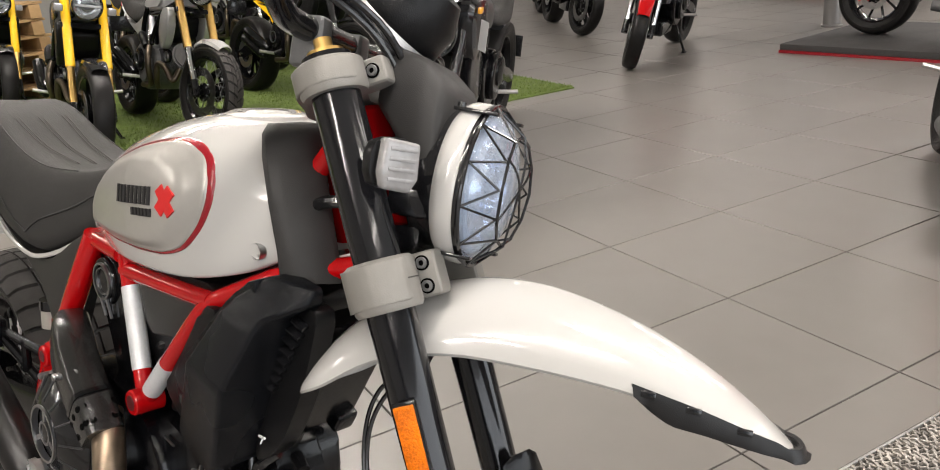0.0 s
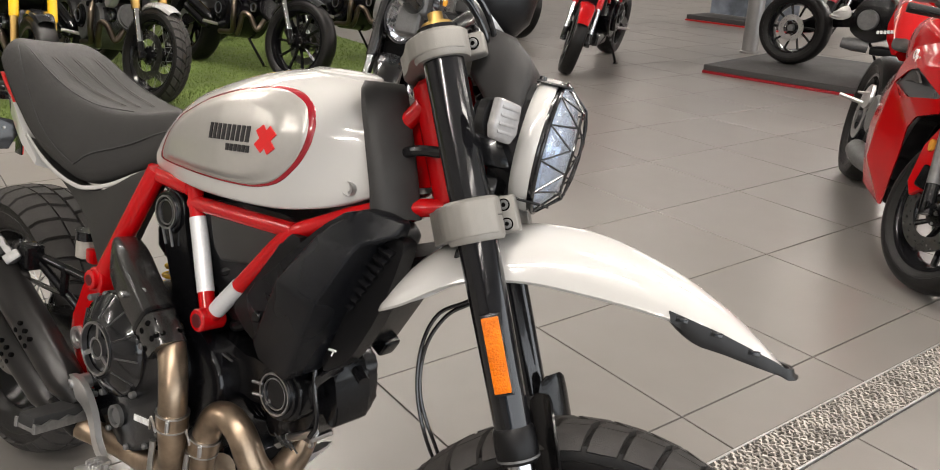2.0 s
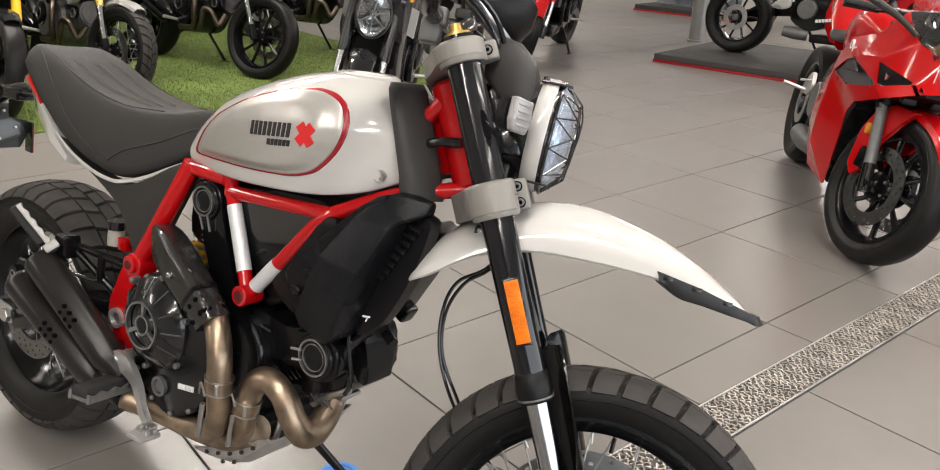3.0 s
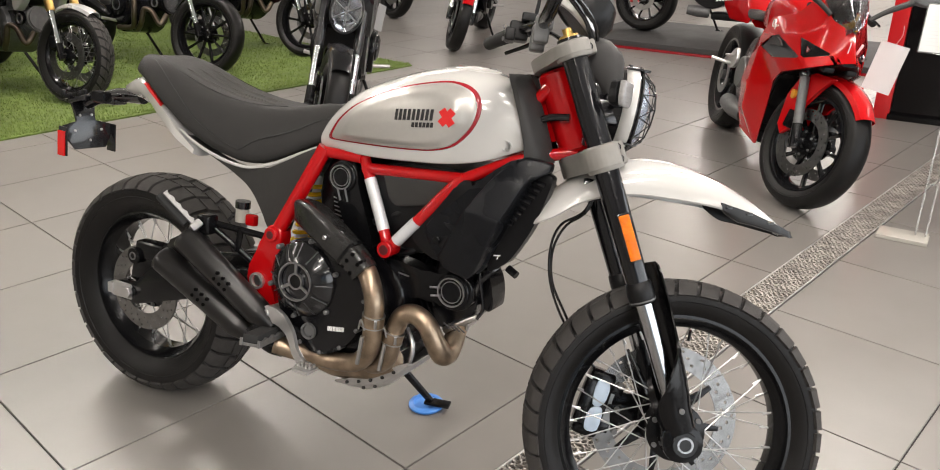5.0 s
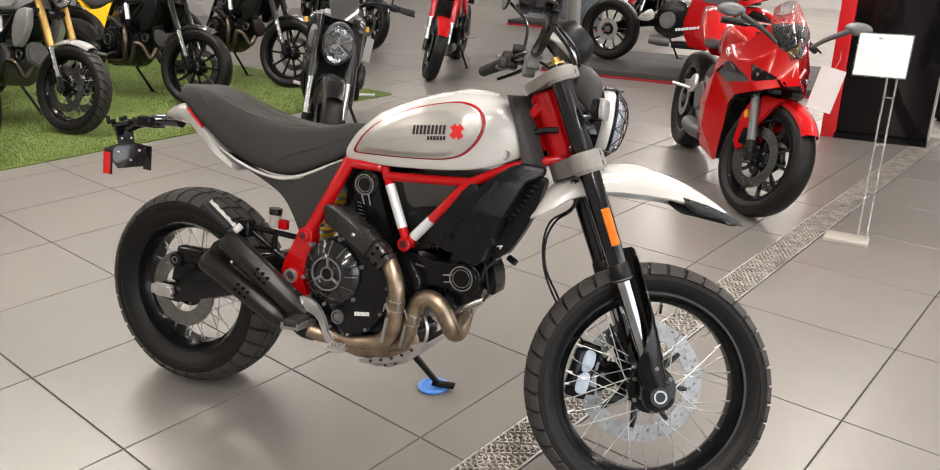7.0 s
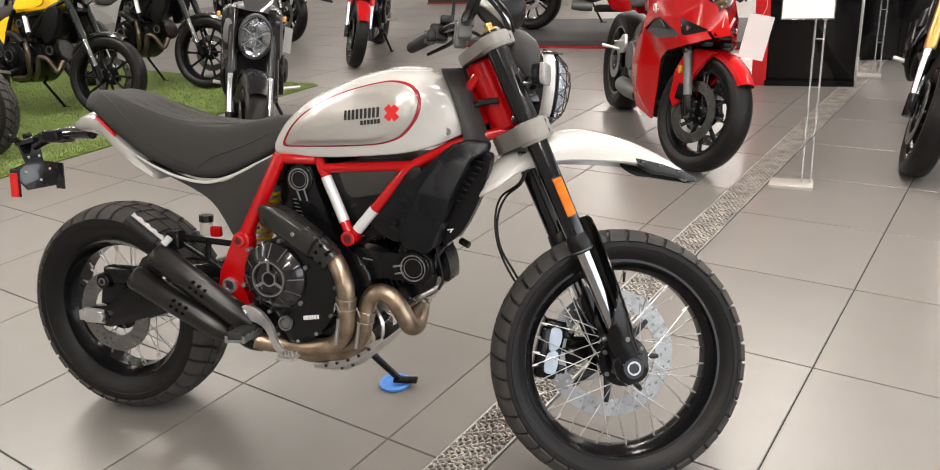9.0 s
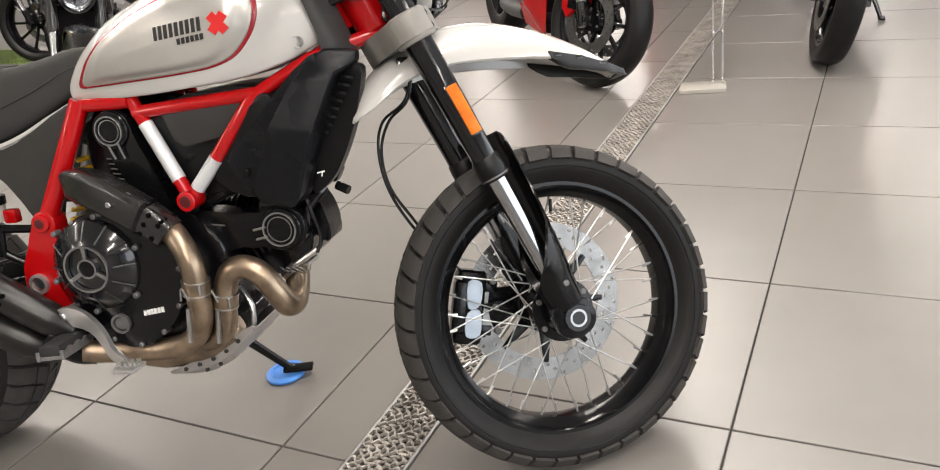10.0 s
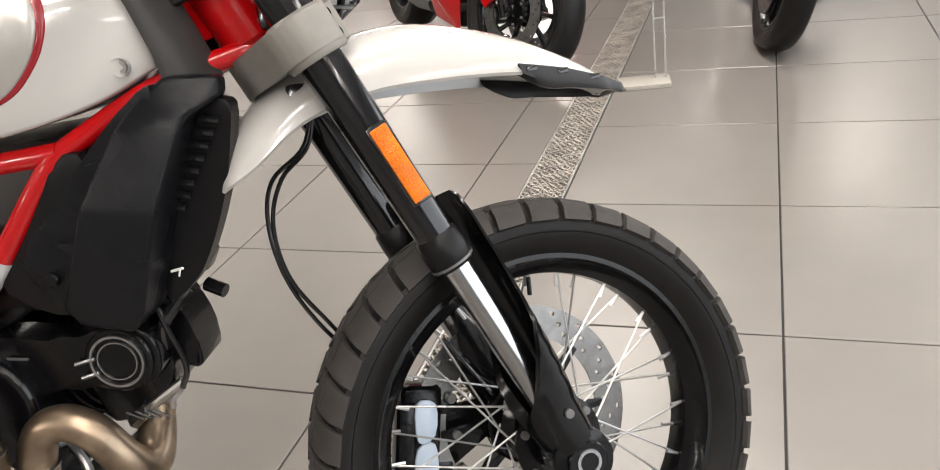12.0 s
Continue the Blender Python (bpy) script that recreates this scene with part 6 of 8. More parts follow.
# sump guard with round holes
part("sump_guard", loft([[(x, y, z) for y, z in ((-0.118, z0 + h), (-0.112, z0 + h * 0.4), (-0.09, z0), (0.09, z0), (0.112, z0 + h * 0.4), (0.118, z0 + h), (0.114, z0 + h), (0.108, z0 + h * 0.4 + 0.003), (0.088, z0 + 0.004), (-0.088, z0 + 0.004), (-0.108, z0 + h * 0.4 + 0.003), (-0.114, z0 + h))]
                         for x, z0, h in ((0.715, 0.228, 0.012), (0.75, 0.222, 0.030), (0.80, 0.228, 0.045), (0.85, 0.252, 0.042), (0.89, 0.290, 0.034), (0.915, 0.322, 0.014))]), ALLOY, hero, "aluminium sump guard with round holes", sharp=25)
# dark discs on the solid guard paint the shade of its holes
for x, z in ((0.752, 0.244), (0.785, 0.254), (0.818, 0.266), (0.850, 0.282), (0.880, 0.303), (0.800, 0.242), (0.832, 0.254)):
    part("guard_hole", moved(disc_y((0, 0), 0.0042, -0.003, 0.002, 12, 0.0004), pose(x, -0.1165, z, -14, 0, 0)), TROUGH, hero)
part("guard_stay", pipe([(0.90, -0.08, 0.315), (0.90, -0.07, 0.36), (0.875, -0.06, 0.40)], 0.006, 8, 4), STEEL, hero)
# side stand, folded out on the left
stand_foot = HERO.inverted() @ Vector((0.800, 0.262, 0.020))
part("side_stand", join(tube([(0.66, 0.105, 0.30), stand_foot], [0.013, 0.010], 12), moved(box((0, 0, 0), (0.075, 0.03, 0.010), 0.004), Matrix.Translation(stand_foot + Vector((0.022, 0.0, 0.0))) @ pose(0, 0, 0, LEAN_LEFT, 0, 12))), SATIN_BLACK, hero, "black side stand")
puck = base("stand_puck", pose(0.785, 0.262, 0), "blue round plastic puck under the side stand", "stand puck")
part("disc", moved(lathe([(0, 0), (0.046, 0), (0.05, 0.003), (0.05, 0.008), (0.046, 0.011), (0.036, 0.0115), (0.034, 0.0085), (0, 0.0085)], 36), pose(0, 0, 0, 90, 0, 0)), BLUE, puck)

# ---------------------------------------------------------------- the other motorcycles
# each stands in its own space as the white one does: rear axle over the origin, x ahead, y left


def turned_fork(steer, rake=24.0, trail_x=1.56):
    a0 = Vector((trail_x, 0, 0))
    ax = Vector((-math.sin(radians(rake)), 0, math.cos(radians(rake))))
    fo = Vector((math.cos(radians(rake)), 0, math.sin(radians(rake))))
    turn = Matrix.Translation(a0) @ Matrix.Rotation(radians(steer), 4, ax) @ Matrix.Translation(-a0)
    return turn, turn @ Matrix(((fo.x, 0, ax.x, a0.x), (0, 1, 0, 0), (fo.z, 0, ax.z, 0), (0, 0, 0, 1)))


def stood(front, heading, lean, reach=1.45):
    """The pose of a bike whose front wheel stands at front and that points along heading."""
    h = radians(heading)
    return pose(front[0] - reach * math.cos(h), front[1] - reach * math.sin(h), front[2] if len(front) > 2 else 0, 0, 0, heading) @ pose(0, 0, 0, -lean, 0, 0)


def pair(name, bm, mat, thing, label="", **kw):
    other = mirrored(bm)
    part(name, bm, mat, thing, label, **kw)
    part(name, other, mat, thing, label, **kw)


def arc_guard(r, w, a0, a1, n=14):
    """A mudguard that hugs a wheel, between two angles from straight ahead."""
    rings = []
    for i in range(n + 1):
        a = radians(a0 + (a1 - a0) * i / n)
        ww = w * (0.7 + 0.3 * math.sin(math.pi * min(1, max(0, i / n)))) / 2
        sec = []
        for q, dr in ((-1, -0.028), (-0.9, -0.008), (-0.5, 0.004), (0, 0.008), (0.5, 0.004), (0.9, -0.008), (1, -0.028)):
            sec.append(((r + dr) * math.cos(a), ww * q, (r + dr) * math.sin(a)))
        sec += [(x * (1 - 0.004 / r), y * 0.97, z * (1 - 0.004 / r)) for x, y, z in sec[::-1]]
        rings.append(sec)
    return loft(rings)


def run_gear(t, turn, fork, front_r, rear_r, fork_mat, slider_mat, wheels, rim_mat, discs=2, guard_mat=None, guard_arc=(40, 150), hub_x=1.45, top=1.12):
    """Wheels, brakes, fork, clamps and front mudguard of a bike."""
    hub = turn @ Matrix.Translation((hub_x, 0, front_r))
    back = Matrix.Translation((0, 0, rear_r))
    if wheels == "wire":
        fw = spoked_wheel(t, hub, front_r, front_r - 0.085, 0.115, (30, [(0.02, 0.32, 0.8, 0), (0.37, 0.8, 0.8, 0.3)], 0.005, 0.3), 28, "front_wheel")
        rw = spoked_wheel(t, back, rear_r, rear_r - 0.10, 0.17, None, 28, "rear_wheel")
    else:
        fw = cast_wheel(t, hub, front_r, front_r - 0.082, 0.12, wheels, rim_mat, "front_wheel")
        rw = cast_wheel(t, back, rear_r, rear_r - 0.105, 0.18, wheels, rim_mat, "rear_wheel")
    for side in ((-1, 1) if discs == 2 else (1,)):
        part("brake_disc", drilled_disc(0.105, 0.158, 0.005, 84), DISC, fw, m=Matrix.Translation((0, side * 0.066, 0)))
        part("brake_caliper", box((-0.115, side * 0.075, 0.075), (0.055, 0.040, 0.085), 0.012, 3), SATIN_BLACK, t, m=hub)
    part("brake_disc", drilled_disc(0.07, 0.115, 0.005, 84), STEEL, rw, m=Matrix.Translation((0, -0.085, 0)))
    s_axle = (fork.inverted() @ hub).translation
    f, s0 = s_axle.x, s_axle.z
    for side in (-1, 1):
        y = side * 0.105
        part("fork_tube", tube([(f, y, s0 + 0.30), (f, y, s0 + 0.31), (f, y, top)], [0.026, 0.028, 0.027], 18), fork_mat, t, m=fork)
        part("fork_slider", tube([(f, y, s0 + 0.02), (f, y, s0 + 0.30)], 0.022, 16), slider_mat, t, m=fork)
        part("axle_foot", join(tube([(f, y, s0 - 0.03), (f, y, s0 + 0.08)], [0.026, 0.024], 14), disc_y((f, s0), 0.026, y - 0.02, y + 0.02, 18)), SATIN_BLACK, t, m=fork)
    for z in (top - 0.24, top - 0.03):
        part("fork_clamp", moved(slab(smooth_poly([(0.05, -0.10), (0.03, -0.14), (-0.01, -0.12), (-0.035, 0), (-0.01, 0.12), (0.03, 0.14), (0.05, 0.10), (0.03, 0)], 3), 0, 0.032, 0.005),
                                 Matrix(((1, 0, 0, 0), (0, 0, 1, 0), (0, 1, 0, z), (0, 0, 0, 1)))), SATIN_BLACK, t, m=fork)
    if guard_mat:
        part("front_mudguard", arc_guard(front_r + 0.022, 0.135, *guard_arc), guard_mat, t, m=hub)
    return fw, rw


def bars(t, turn, x=1.09, z=1.09, wide=0.40, rise=0.05, back=0.10, mirrors=True):
    bar = pipe([(x, 0, z), (x, -0.10, z), (x, -0.18, z + rise), (x - back, -wide, z + rise - 0.01)], 0.0125, 12, 5)
    part("handlebar", join(bar, mirrored(bar)), SATIN_BLACK, t, m=turn)
    for side in (-1, 1):
        e = Vector((x - back, side * wide, z + rise - 0.01))
        d = (e - Vector((x, side * 0.18, z + rise))).normalized()
        part("grip", tube([e - d * 0.07, e + d * 0.05], 0.018, 14), GRIP, t, m=turn)
        part("lever", pipe([e - d * 0.12 + Vector((0.03, 0, 0)), e - d * 0.05 + Vector((0.06, 0, -0.01)), e + d * 0.05 + Vector((0.05, 0, -0.015))], 0.006, 8, 4), SATIN_BLACK, t, m=turn)
        part("switch_block", moved(box((0, 0, 0), (0.045, 0.05, 0.045), 0.01), Matrix.Translation(e - d * 0.11)), PLASTIC, t, m=turn)
        if mirrors:
            part("mirror_stem", pipe([e - d * 0.13, e - d * 0.12 + Vector((0.02, 0, 0.10)), e - d * 0.04 + Vector((0, 0, 0.17))], 0.0055, 8, 4), BLACK, t, m=turn)
            part("mirror", moved(lathe([(0, -0.012), (0.035, -0.01), (0.055, 0), (0.052, 0.005), (0, 0.005)], 24), pose(*(e - d * 0.02 + Vector((0, 0, 0.20))), 0, 0, 95)), PLASTIC, t, m=turn)


def round_lamp(t, turn, x, z, r, ring_mat):
    m = turn @ pose(x, 0, z, 0, 3, 0) @ pose(0, 0, 0, 0, 0, -90)
    part("headlamp_shell", lathe([(0, -0.09), (r * 0.6, -0.08), (r * 0.95, -0.045), (r, -0.03), (r, 0.0), (r * 0.92, 0.008), (r * 0.9, 0)], 36), ring_mat, t, m=m)
    part("lamp_reflector", lathe([(0, -0.022), (r * 0.2, -0.02), (r * 0.45, -0.002), (r * 0.55, -0.016), (r * 0.9, 0.0)], 36), CHROME, t, m=m)
    part("lamp_bar", moved(box((0, 0.004, 0), (r * 1.6, 0.012, r * 0.16), 0.003), Matrix.Identity(4)), ALLOY, t, m=m)
    part("headlamp_glass", lathe([(0, 0.022), (r * 0.5, 0.018), (r * 0.85, 0.008), (r * 0.92, 0.003), (r * 0.85, 0.003), (r * 0.5, 0.013), (0, 0.017)], 36), LENS, t, m=m)


def body_loft(xs, tops, lows, wids, sec):
    st = spline(list(zip(xs, tops, lows)), 4)
    sw = spline([(w, 0, 0) for w in wids], 4)
    rings = []
    for p, w in zip(st, sw):
        half = [(p.x, -w.x * a, p.z + (p.y - p.z) * b) for a, b in sec]
        rings.append(half + [(x, -y, z) for x, y, z in half[::-1]][:-1])
    return loft(rings)


def twin_engine(t, pipe_mat, case=ENGINE, cover_ring=True):
    """An L-shaped twin with its covers, headers and swingarm."""
    part("crankcase", slab(smooth_poly([(0.54, 0.40), (0.56, 0.54), (0.66, 0.60), (0.80, 0.58), (0.88, 0.50), (0.84, 0.36), (0.70, 0.27), (0.58, 0.30)], 4), -0.14, 0.14, 0.012), case, t)
    pair("engine_cover", slab(smooth_poly([(0.57, 0.52), (0.66, 0.59), (0.76, 0.56), (0.80, 0.45), (0.74, 0.34), (0.62, 0.34)], 4), -0.175, -0.13, 0.014, 3), case, t)
    pair("clutch_cover", moved(lathe([(0.085, -0.165), (0.080, -0.185), (0.05, -0.198), (0.0, -0.198)], 32), Matrix.Translation((0.65, 0, 0.48))), SATIN_BLACK, t)
    if cover_ring:
        pair("cover_ring", ring_y((0.65, 0.48), 0.046, 0.006, -0.203, -0.19), EDGE, t)
        pair("cover_ring", ring_y((0.99, 0.52), 0.034, 0.006, -0.118, -0.10), EDGE, t)
        pair("cover_ring", ring_y((0.70, 0.73), 0.030, 0.006, -0.118, -0.10), EDGE, t)
    for nm, a, b in (("rear_cylinder", (0.73, 0, 0.56), (0.70, 0, 0.76)), ("front_cylinder", (0.83, 0, 0.47), (1.05, 0, 0.53))):
        a, b = Vector(a), Vector(b)
        d = b - a
        m = Matrix.Translation(a) @ Vector((0, 1, 0)).rotation_difference(d).to_matrix().to_4x4()
        prof = [(0, 0)]
        for i in range(9):
            y = d.length * (i + 0.2) / 9
            prof += [(0.075, y), (0.09, y + 0.001), (0.09, y + 0.010), (0.075, y + 0.011)]
        part(nm, lathe(prof + [(0.075, d.length), (0, d.length)], 20), case, t, m=m)
    pair("belt_cover", slab(smooth_poly([(0.80, 0.55), (0.98, 0.57), (1.03, 0.53), (0.99, 0.48), (0.83, 0.48)], 3), -0.108, -0.085, 0.008), SATIN_BLACK, t)
    pair("belt_cover", slab(smooth_poly([(0.665, 0.75), (0.73, 0.77), (0.78, 0.60), (0.73, 0.57)], 3), -0.108, -0.085, 0.008), SATIN_BLACK, t)
    part("header_pipe", pipe([(0.78, -0.15, 0.60), (0.845, -0.185, 0.52), (0.85, -0.19, 0.42), (0.80, -0.16, 0.32), (0.62, -0.15, 0.30)], 0.021, 14, 6), pipe_mat, t)
    part("header_pipe", pipe([(1.05, -0.04, 0.44), (1.03, -0.09, 0.36), (0.97, -0.12, 0.45), (0.91, -0.145, 0.46), (0.88, -0.145, 0.36), (0.80, -0.11, 0.30)], 0.021, 14, 6), pipe_mat, t)
    part("heat_shield", pipe([(0.60, -0.14, 0.655), (0.70, -0.17, 0.64), (0.80, -0.18, 0.575)], [0.022, 0.032, 0.026], 14, 5), PLASTIC, t)
    for dx, dz in ((0, 0), (-0.045, -0.06)):
        a, b = Vector((0.55 + dx, -0.20, 0.395 + dz)), Vector((0.29 + dx, -0.22, 0.515 + dz))
        d = (b - a).normalized()
        part("silencer", tube([a - d * 0.03, a, a + d * 0.02, b, b + d * 0.004, b - d * 0.03], [0.018, 0.03, 0.04, 0.041, 0.033, 0.028], 18), SATIN_BLACK, t)
    pair("swingarm", loft([[(x, -0.112 + w, z0), (x, -0.112 + w, z1), (x, -0.112 - w, z1), (x, -0.112 - w, z0)] for x, z0, z1, w in ((0.5, 0.40, 0.47, 0.026), (0.3, 0.36, 0.44, 0.022), (0.1, 0.30, 0.39, 0.018), (-0.05, 0.285, 0.335, 0.015))]), SATIN_BLACK, t)
    part("rear_axle", tube([(0, -0.135, 0.318), (0, 0.135, 0.318)], 0.014, 14), STEEL, t)
    pair("foot_rest", tube([(0.60, -0.15, 0.35), (0.58, -0.28, 0.365)], 0.012, 10), ALLOY, t)
    part("side_stand", join(tube([(0.62, 0.10, 0.30), (0.70, 0.245, 0.055)], 0.011, 10), box((0.715, 0.25, 0.055), (0.07, 0.035, 0.010), 0.003)), SATIN_BLACK, t)


def scrambler(front, heading, label, tank_mat, side_mat, fork_mat, slider_mat, wheels, frame_mat=SATIN_BLACK, guard_mat=BLACK, seat_mat=SEAT, shroud_mat=PLASTIC, case_mat=None, lamp_mat=BLACK, tail_mat=BLACK, lean=10, steer=10, discs=1, guard_arc=(60, 150), pipe_mat=DARK_PIPE):
    """A roadster of the same family as the white motorcycle."""
    t = base("scrambler_motorcycle", stood(front, heading, lean), label, "motorcycle", "parked motorcycles")
    turn, fork = turned_fork(steer)
    run_gear(t, turn, fork, 0.318, 0.318, fork_mat, slider_mat, wheels, SATIN_BLACK, discs, guard_mat, guard_arc)
    if case_mat:
        twin_engine(t, pipe_mat, case_mat)
    else:
        twin_engine(t, pipe_mat)
    part("fuel_tank", body_loft([0.60, 0.66, 0.72, 0.80, 0.88, 0.96, 1.03, 1.10], [0.87, 0.925, 0.958, 0.99, 1.01, 1.015, 1.0, 0.95], [0.82, 0.812, 0.814, 0.818, 0.822, 0.828, 0.84, 0.86], [0.07, 0.105, 0.122, 0.137, 0.145, 0.142, 0.122, 0.085], TANK_SEC), tank_mat, t, sharp=70)
    pair("tank_panel", slab(smooth_poly([(0.70, 0.845), (0.78, 0.92), (0.92, 0.955), (1.0, 0.93), (1.0, 0.87), (0.9, 0.845)], 4), -0.148, -0.10, 0.012, 3), side_mat, t)
    part("seat", body_loft(SX, [z - 0.02 for z in S_TOP], S_LOW, S_WID, SEAT_SEC), seat_mat, t, sharp=75)
    part("tail_section", loft([[(x, w * a, z0 + (z1 - z0) * b) for a, b in ((-0.8, 0), (-1, 0.4), (-0.7, 1), (0.7, 1), (1, 0.4), (0.8, 0))] for x, w, z0, z1 in ((0.26, 0.122, 0.738, 0.752), (0.10, 0.11, 0.80, 0.85), (0.0, 0.085, 0.842, 0.89), (-0.12, 0.045, 0.838, 0.878))]), tail_mat, t)
    pair("side_cover", slab(smooth_poly([(0.20, 0.758), (0.40, 0.712), (0.62, 0.79), (0.56, 0.64), (0.525, 0.555), (0.47, 0.63), (0.32, 0.70)], 3), -0.118, -0.085, 0.010, 3), side_mat, t)
    for pts in ([(0.675, -0.118, 0.835), (0.612, -0.125, 0.722), (0.50, -0.125, 0.44)], [(0.777, -0.125, 0.812), (0.853, -0.16, 0.618), (0.86, -0.16, 0.60)], [(0.785, -0.126, 0.79), (0.9, -0.135, 0.80), (1.02, -0.14, 0.808)],
                [(0.853, -0.16, 0.618), (1.02, -0.14, 0.806), (1.14, -0.05, 0.90)]):
        pair("frame_tube", pipe(pts, 0.0165, 12, 4), frame_mat, t)
    pair("reflective_sleeve", tube([(0.79, -0.131, 0.78), (0.838, -0.153, 0.655)], 0.019, 14), SLEEVE, t)
    pair("radiator_shroud", slab(smooth_poly([(1.0, 0.77), (1.06, 0.83), (1.16, 0.84), (1.13, 0.68), (1.04, 0.58), (0.98, 0.60)], 3), -0.155, -0.10, 0.02, 3), shroud_mat, t)
    part("airbox", slab(smooth_poly([(0.79, 0.785), (1.04, 0.80), (1.03, 0.70), (0.94, 0.61), (0.82, 0.64)], 3), -0.10, 0.10, 0.015), PLASTIC, t)
    round_lamp(t, turn, 1.285, 0.955, 0.09, lamp_mat)
    part("lamp_cowl", box((1.20, 0, 1.00), (0.10, 0.11, 0.10), 0.03, 3), PLASTIC, t, m=turn)
    part("instrument", moved(lathe([(0, 0.02), (0.05, 0.016), (0.056, 0), (0.05, -0.03), (0, -0.03)], 28), pose(1.16, 0, 1.10, 60, 0, 0)), PLASTIC, t, m=turn)
    bars(t, turn)
    pair("indicator", box((1.22, -0.15, 0.93), (0.04, 0.05, 0.045), 0.012, 3), FROST_LENS, t, m=turn)
    part("plate_holder", join(pipe([(-0.06, 0, 0.845), (-0.2, 0, 0.83), (-0.28, 0, 0.77)], 0.018, 10, 4), box((-0.30, 0, 0.70), (0.012, 0.18, 0.12), 0.003)), BLACK, t)
    part("rear_lamp", box((-0.13, 0, 0.855), (0.03, 0.09, 0.04), 0.01), RED_LENS, t)
    return t


def power_cruiser(front, heading, lean, steer):
    """A low black muscle bike with wide shoulders and a large oval lamp."""
    t = base("power_cruiser_motorcycle", stood(front, heading, lean, 1.58), "black power cruiser motorcycle with a large oval headlamp", "motorcycle", "parked motorcycles")
    turn, fork = turned_fork(steer, 27, 1.70)
    run_gear(t, turn, fork, 0.305, 0.335, BLACK, CHROME, 14, SATIN_BLACK, 2, BLACK, (48, 165), 1.58, 1.00)
    twin_engine(t, SATIN_BLACK, ENGINE, False)
    part("fuel_tank", body_loft([0.62, 0.70, 0.82, 0.95, 1.08, 1.20, 1.26], [0.78, 0.83, 0.89, 0.93, 0.94, 0.90, 0.86], [0.74, 0.74, 0.74, 0.75, 0.77, 0.79, 0.81], [0.09, 0.12, 0.15, 0.165, 0.16, 0.13, 0.10], TANK_SEC), GUNMETAL, t, sharp=70)
    pair("side_scoop", bulged(smooth_poly([(0.98, 0.88), (1.22, 0.93), (1.34, 0.87), (1.30, 0.70), (1.20, 0.62), (1.05, 0.70)], 3), (1.17, 0.76), ((1.0, -0.09), (1.0, -0.135), (0.9, -0.158), (0.6, -0.168), (0.3, -0.170))), BLACK, t, "black shoulder scoop")
    pair("scoop_mesh", slab(smooth_poly([(-0.028, -0.05), (0.020, -0.06), (0.030, 0.04), (-0.010, 0.065)], 3), -0.006, 0.006, 0.003), SILVER_PAINT, t, "silver intake surround", m=pose(1.345, -0.125, 0.80, 0, 0, 68))
    part("radiator", box((1.16, 0, 0.60), (0.05, 0.26, 0.30), 0.01), PLASTIC, t)
    pair("lower_panel", slab(smooth_poly([(1.0, 0.62), (1.2, 0.70), (1.22, 0.50), (1.08, 0.38), (0.96, 0.44)], 3), -0.150, -0.11, 0.012), BLACK, t)
    part("belly_pan", box((0.95, 0, 0.27), (0.34, 0.24, 0.14), 0.03, 3), BLACK, t)
    part("seat", body_loft([-0.05, 0.05, 0.2, 0.35, 0.5, 0.64], [0.90, 0.92, 0.86, 0.79, 0.78, 0.80], [0.85, 0.82, 0.76, 0.71, 0.70, 0.73], [0.07, 0.10, 0.13, 0.15, 0.13, 0.09], SEAT_SEC), SEAT, t, sharp=75)
    part("tail_section", loft([[(x, w * a, z0 + (z1 - z0) * b) for a, b in ((-0.8, 0), (-1, 0.4), (-0.7, 1), (0.7, 1), (1, 0.4), (0.8, 0))] for x, w, z0, z1 in ((0.4, 0.13, 0.66, 0.72), (0.15, 0.12, 0.72, 0.80), (-0.05, 0.09, 0.80, 0.87), (-0.16, 0.05, 0.83, 0.87))]), GUNMETAL, t)
    lm = turn @ pose(1.46, 0, 0.79, 0, 12, 0) @ pose(0, 0, 0, 0, 0, -90)
    oval = Matrix.Diagonal((0.82, 1, 1.15, 1))
    part("headlamp_shell", moved(lathe([(0, -0.14), (0.07, -0.12), (0.105, -0.05), (0.112, 0.0), (0.104, 0.012), (0.1, 0.004)], 36), oval), GUNMETAL, t, m=lm)
    part("lamp_reflector", moved(lathe([(0, -0.02), (0.02, -0.02), (0.045, 0.004), (0.055, -0.014), (0.075, 0.004), (0.08, -0.004), (0.1, 0.006)], 12), oval), CHROME, t, "chromed faceted lamp reflector", m=lm)
    part("lamp_vane", join(*[moved(box((0.045, 0.010, 0), (0.07, 0.010, 0.006), 0.001), pose(0, 0, 0, 0, a, 0)) for a in (35, 90, 145, 215, 270, 325)]), SILVER_PAINT, t, m=lm)
    part("headlamp_glass", moved(lathe([(0, 0.035), (0.05, 0.03), (0.085, 0.018), (0.1, 0.008), (0.085, 0.012), (0.05, 0.025), (0, 0.03)], 36), oval), LENS, t, m=lm)
    part("fly_screen", loft([[(1.41, -0.06, 0.92), (1.415, 0.0, 0.935), (1.41, 0.06, 0.92)], [(1.36, -0.09, 1.00), (1.365, 0, 1.02), (1.36, 0.09, 1.00)], [(1.31, -0.08, 1.07), (1.315, 0, 1.09), (1.31, 0.08, 1.07)]], closed=False), SMOKE, t, m=turn)
    bars(t, turn, 1.24, 1.00, 0.42, 0.05, 0.12)
    pair("indicator", box((1.28, -0.180, 0.88), (0.05, 0.02, 0.03), 0.008), AMBER, t)
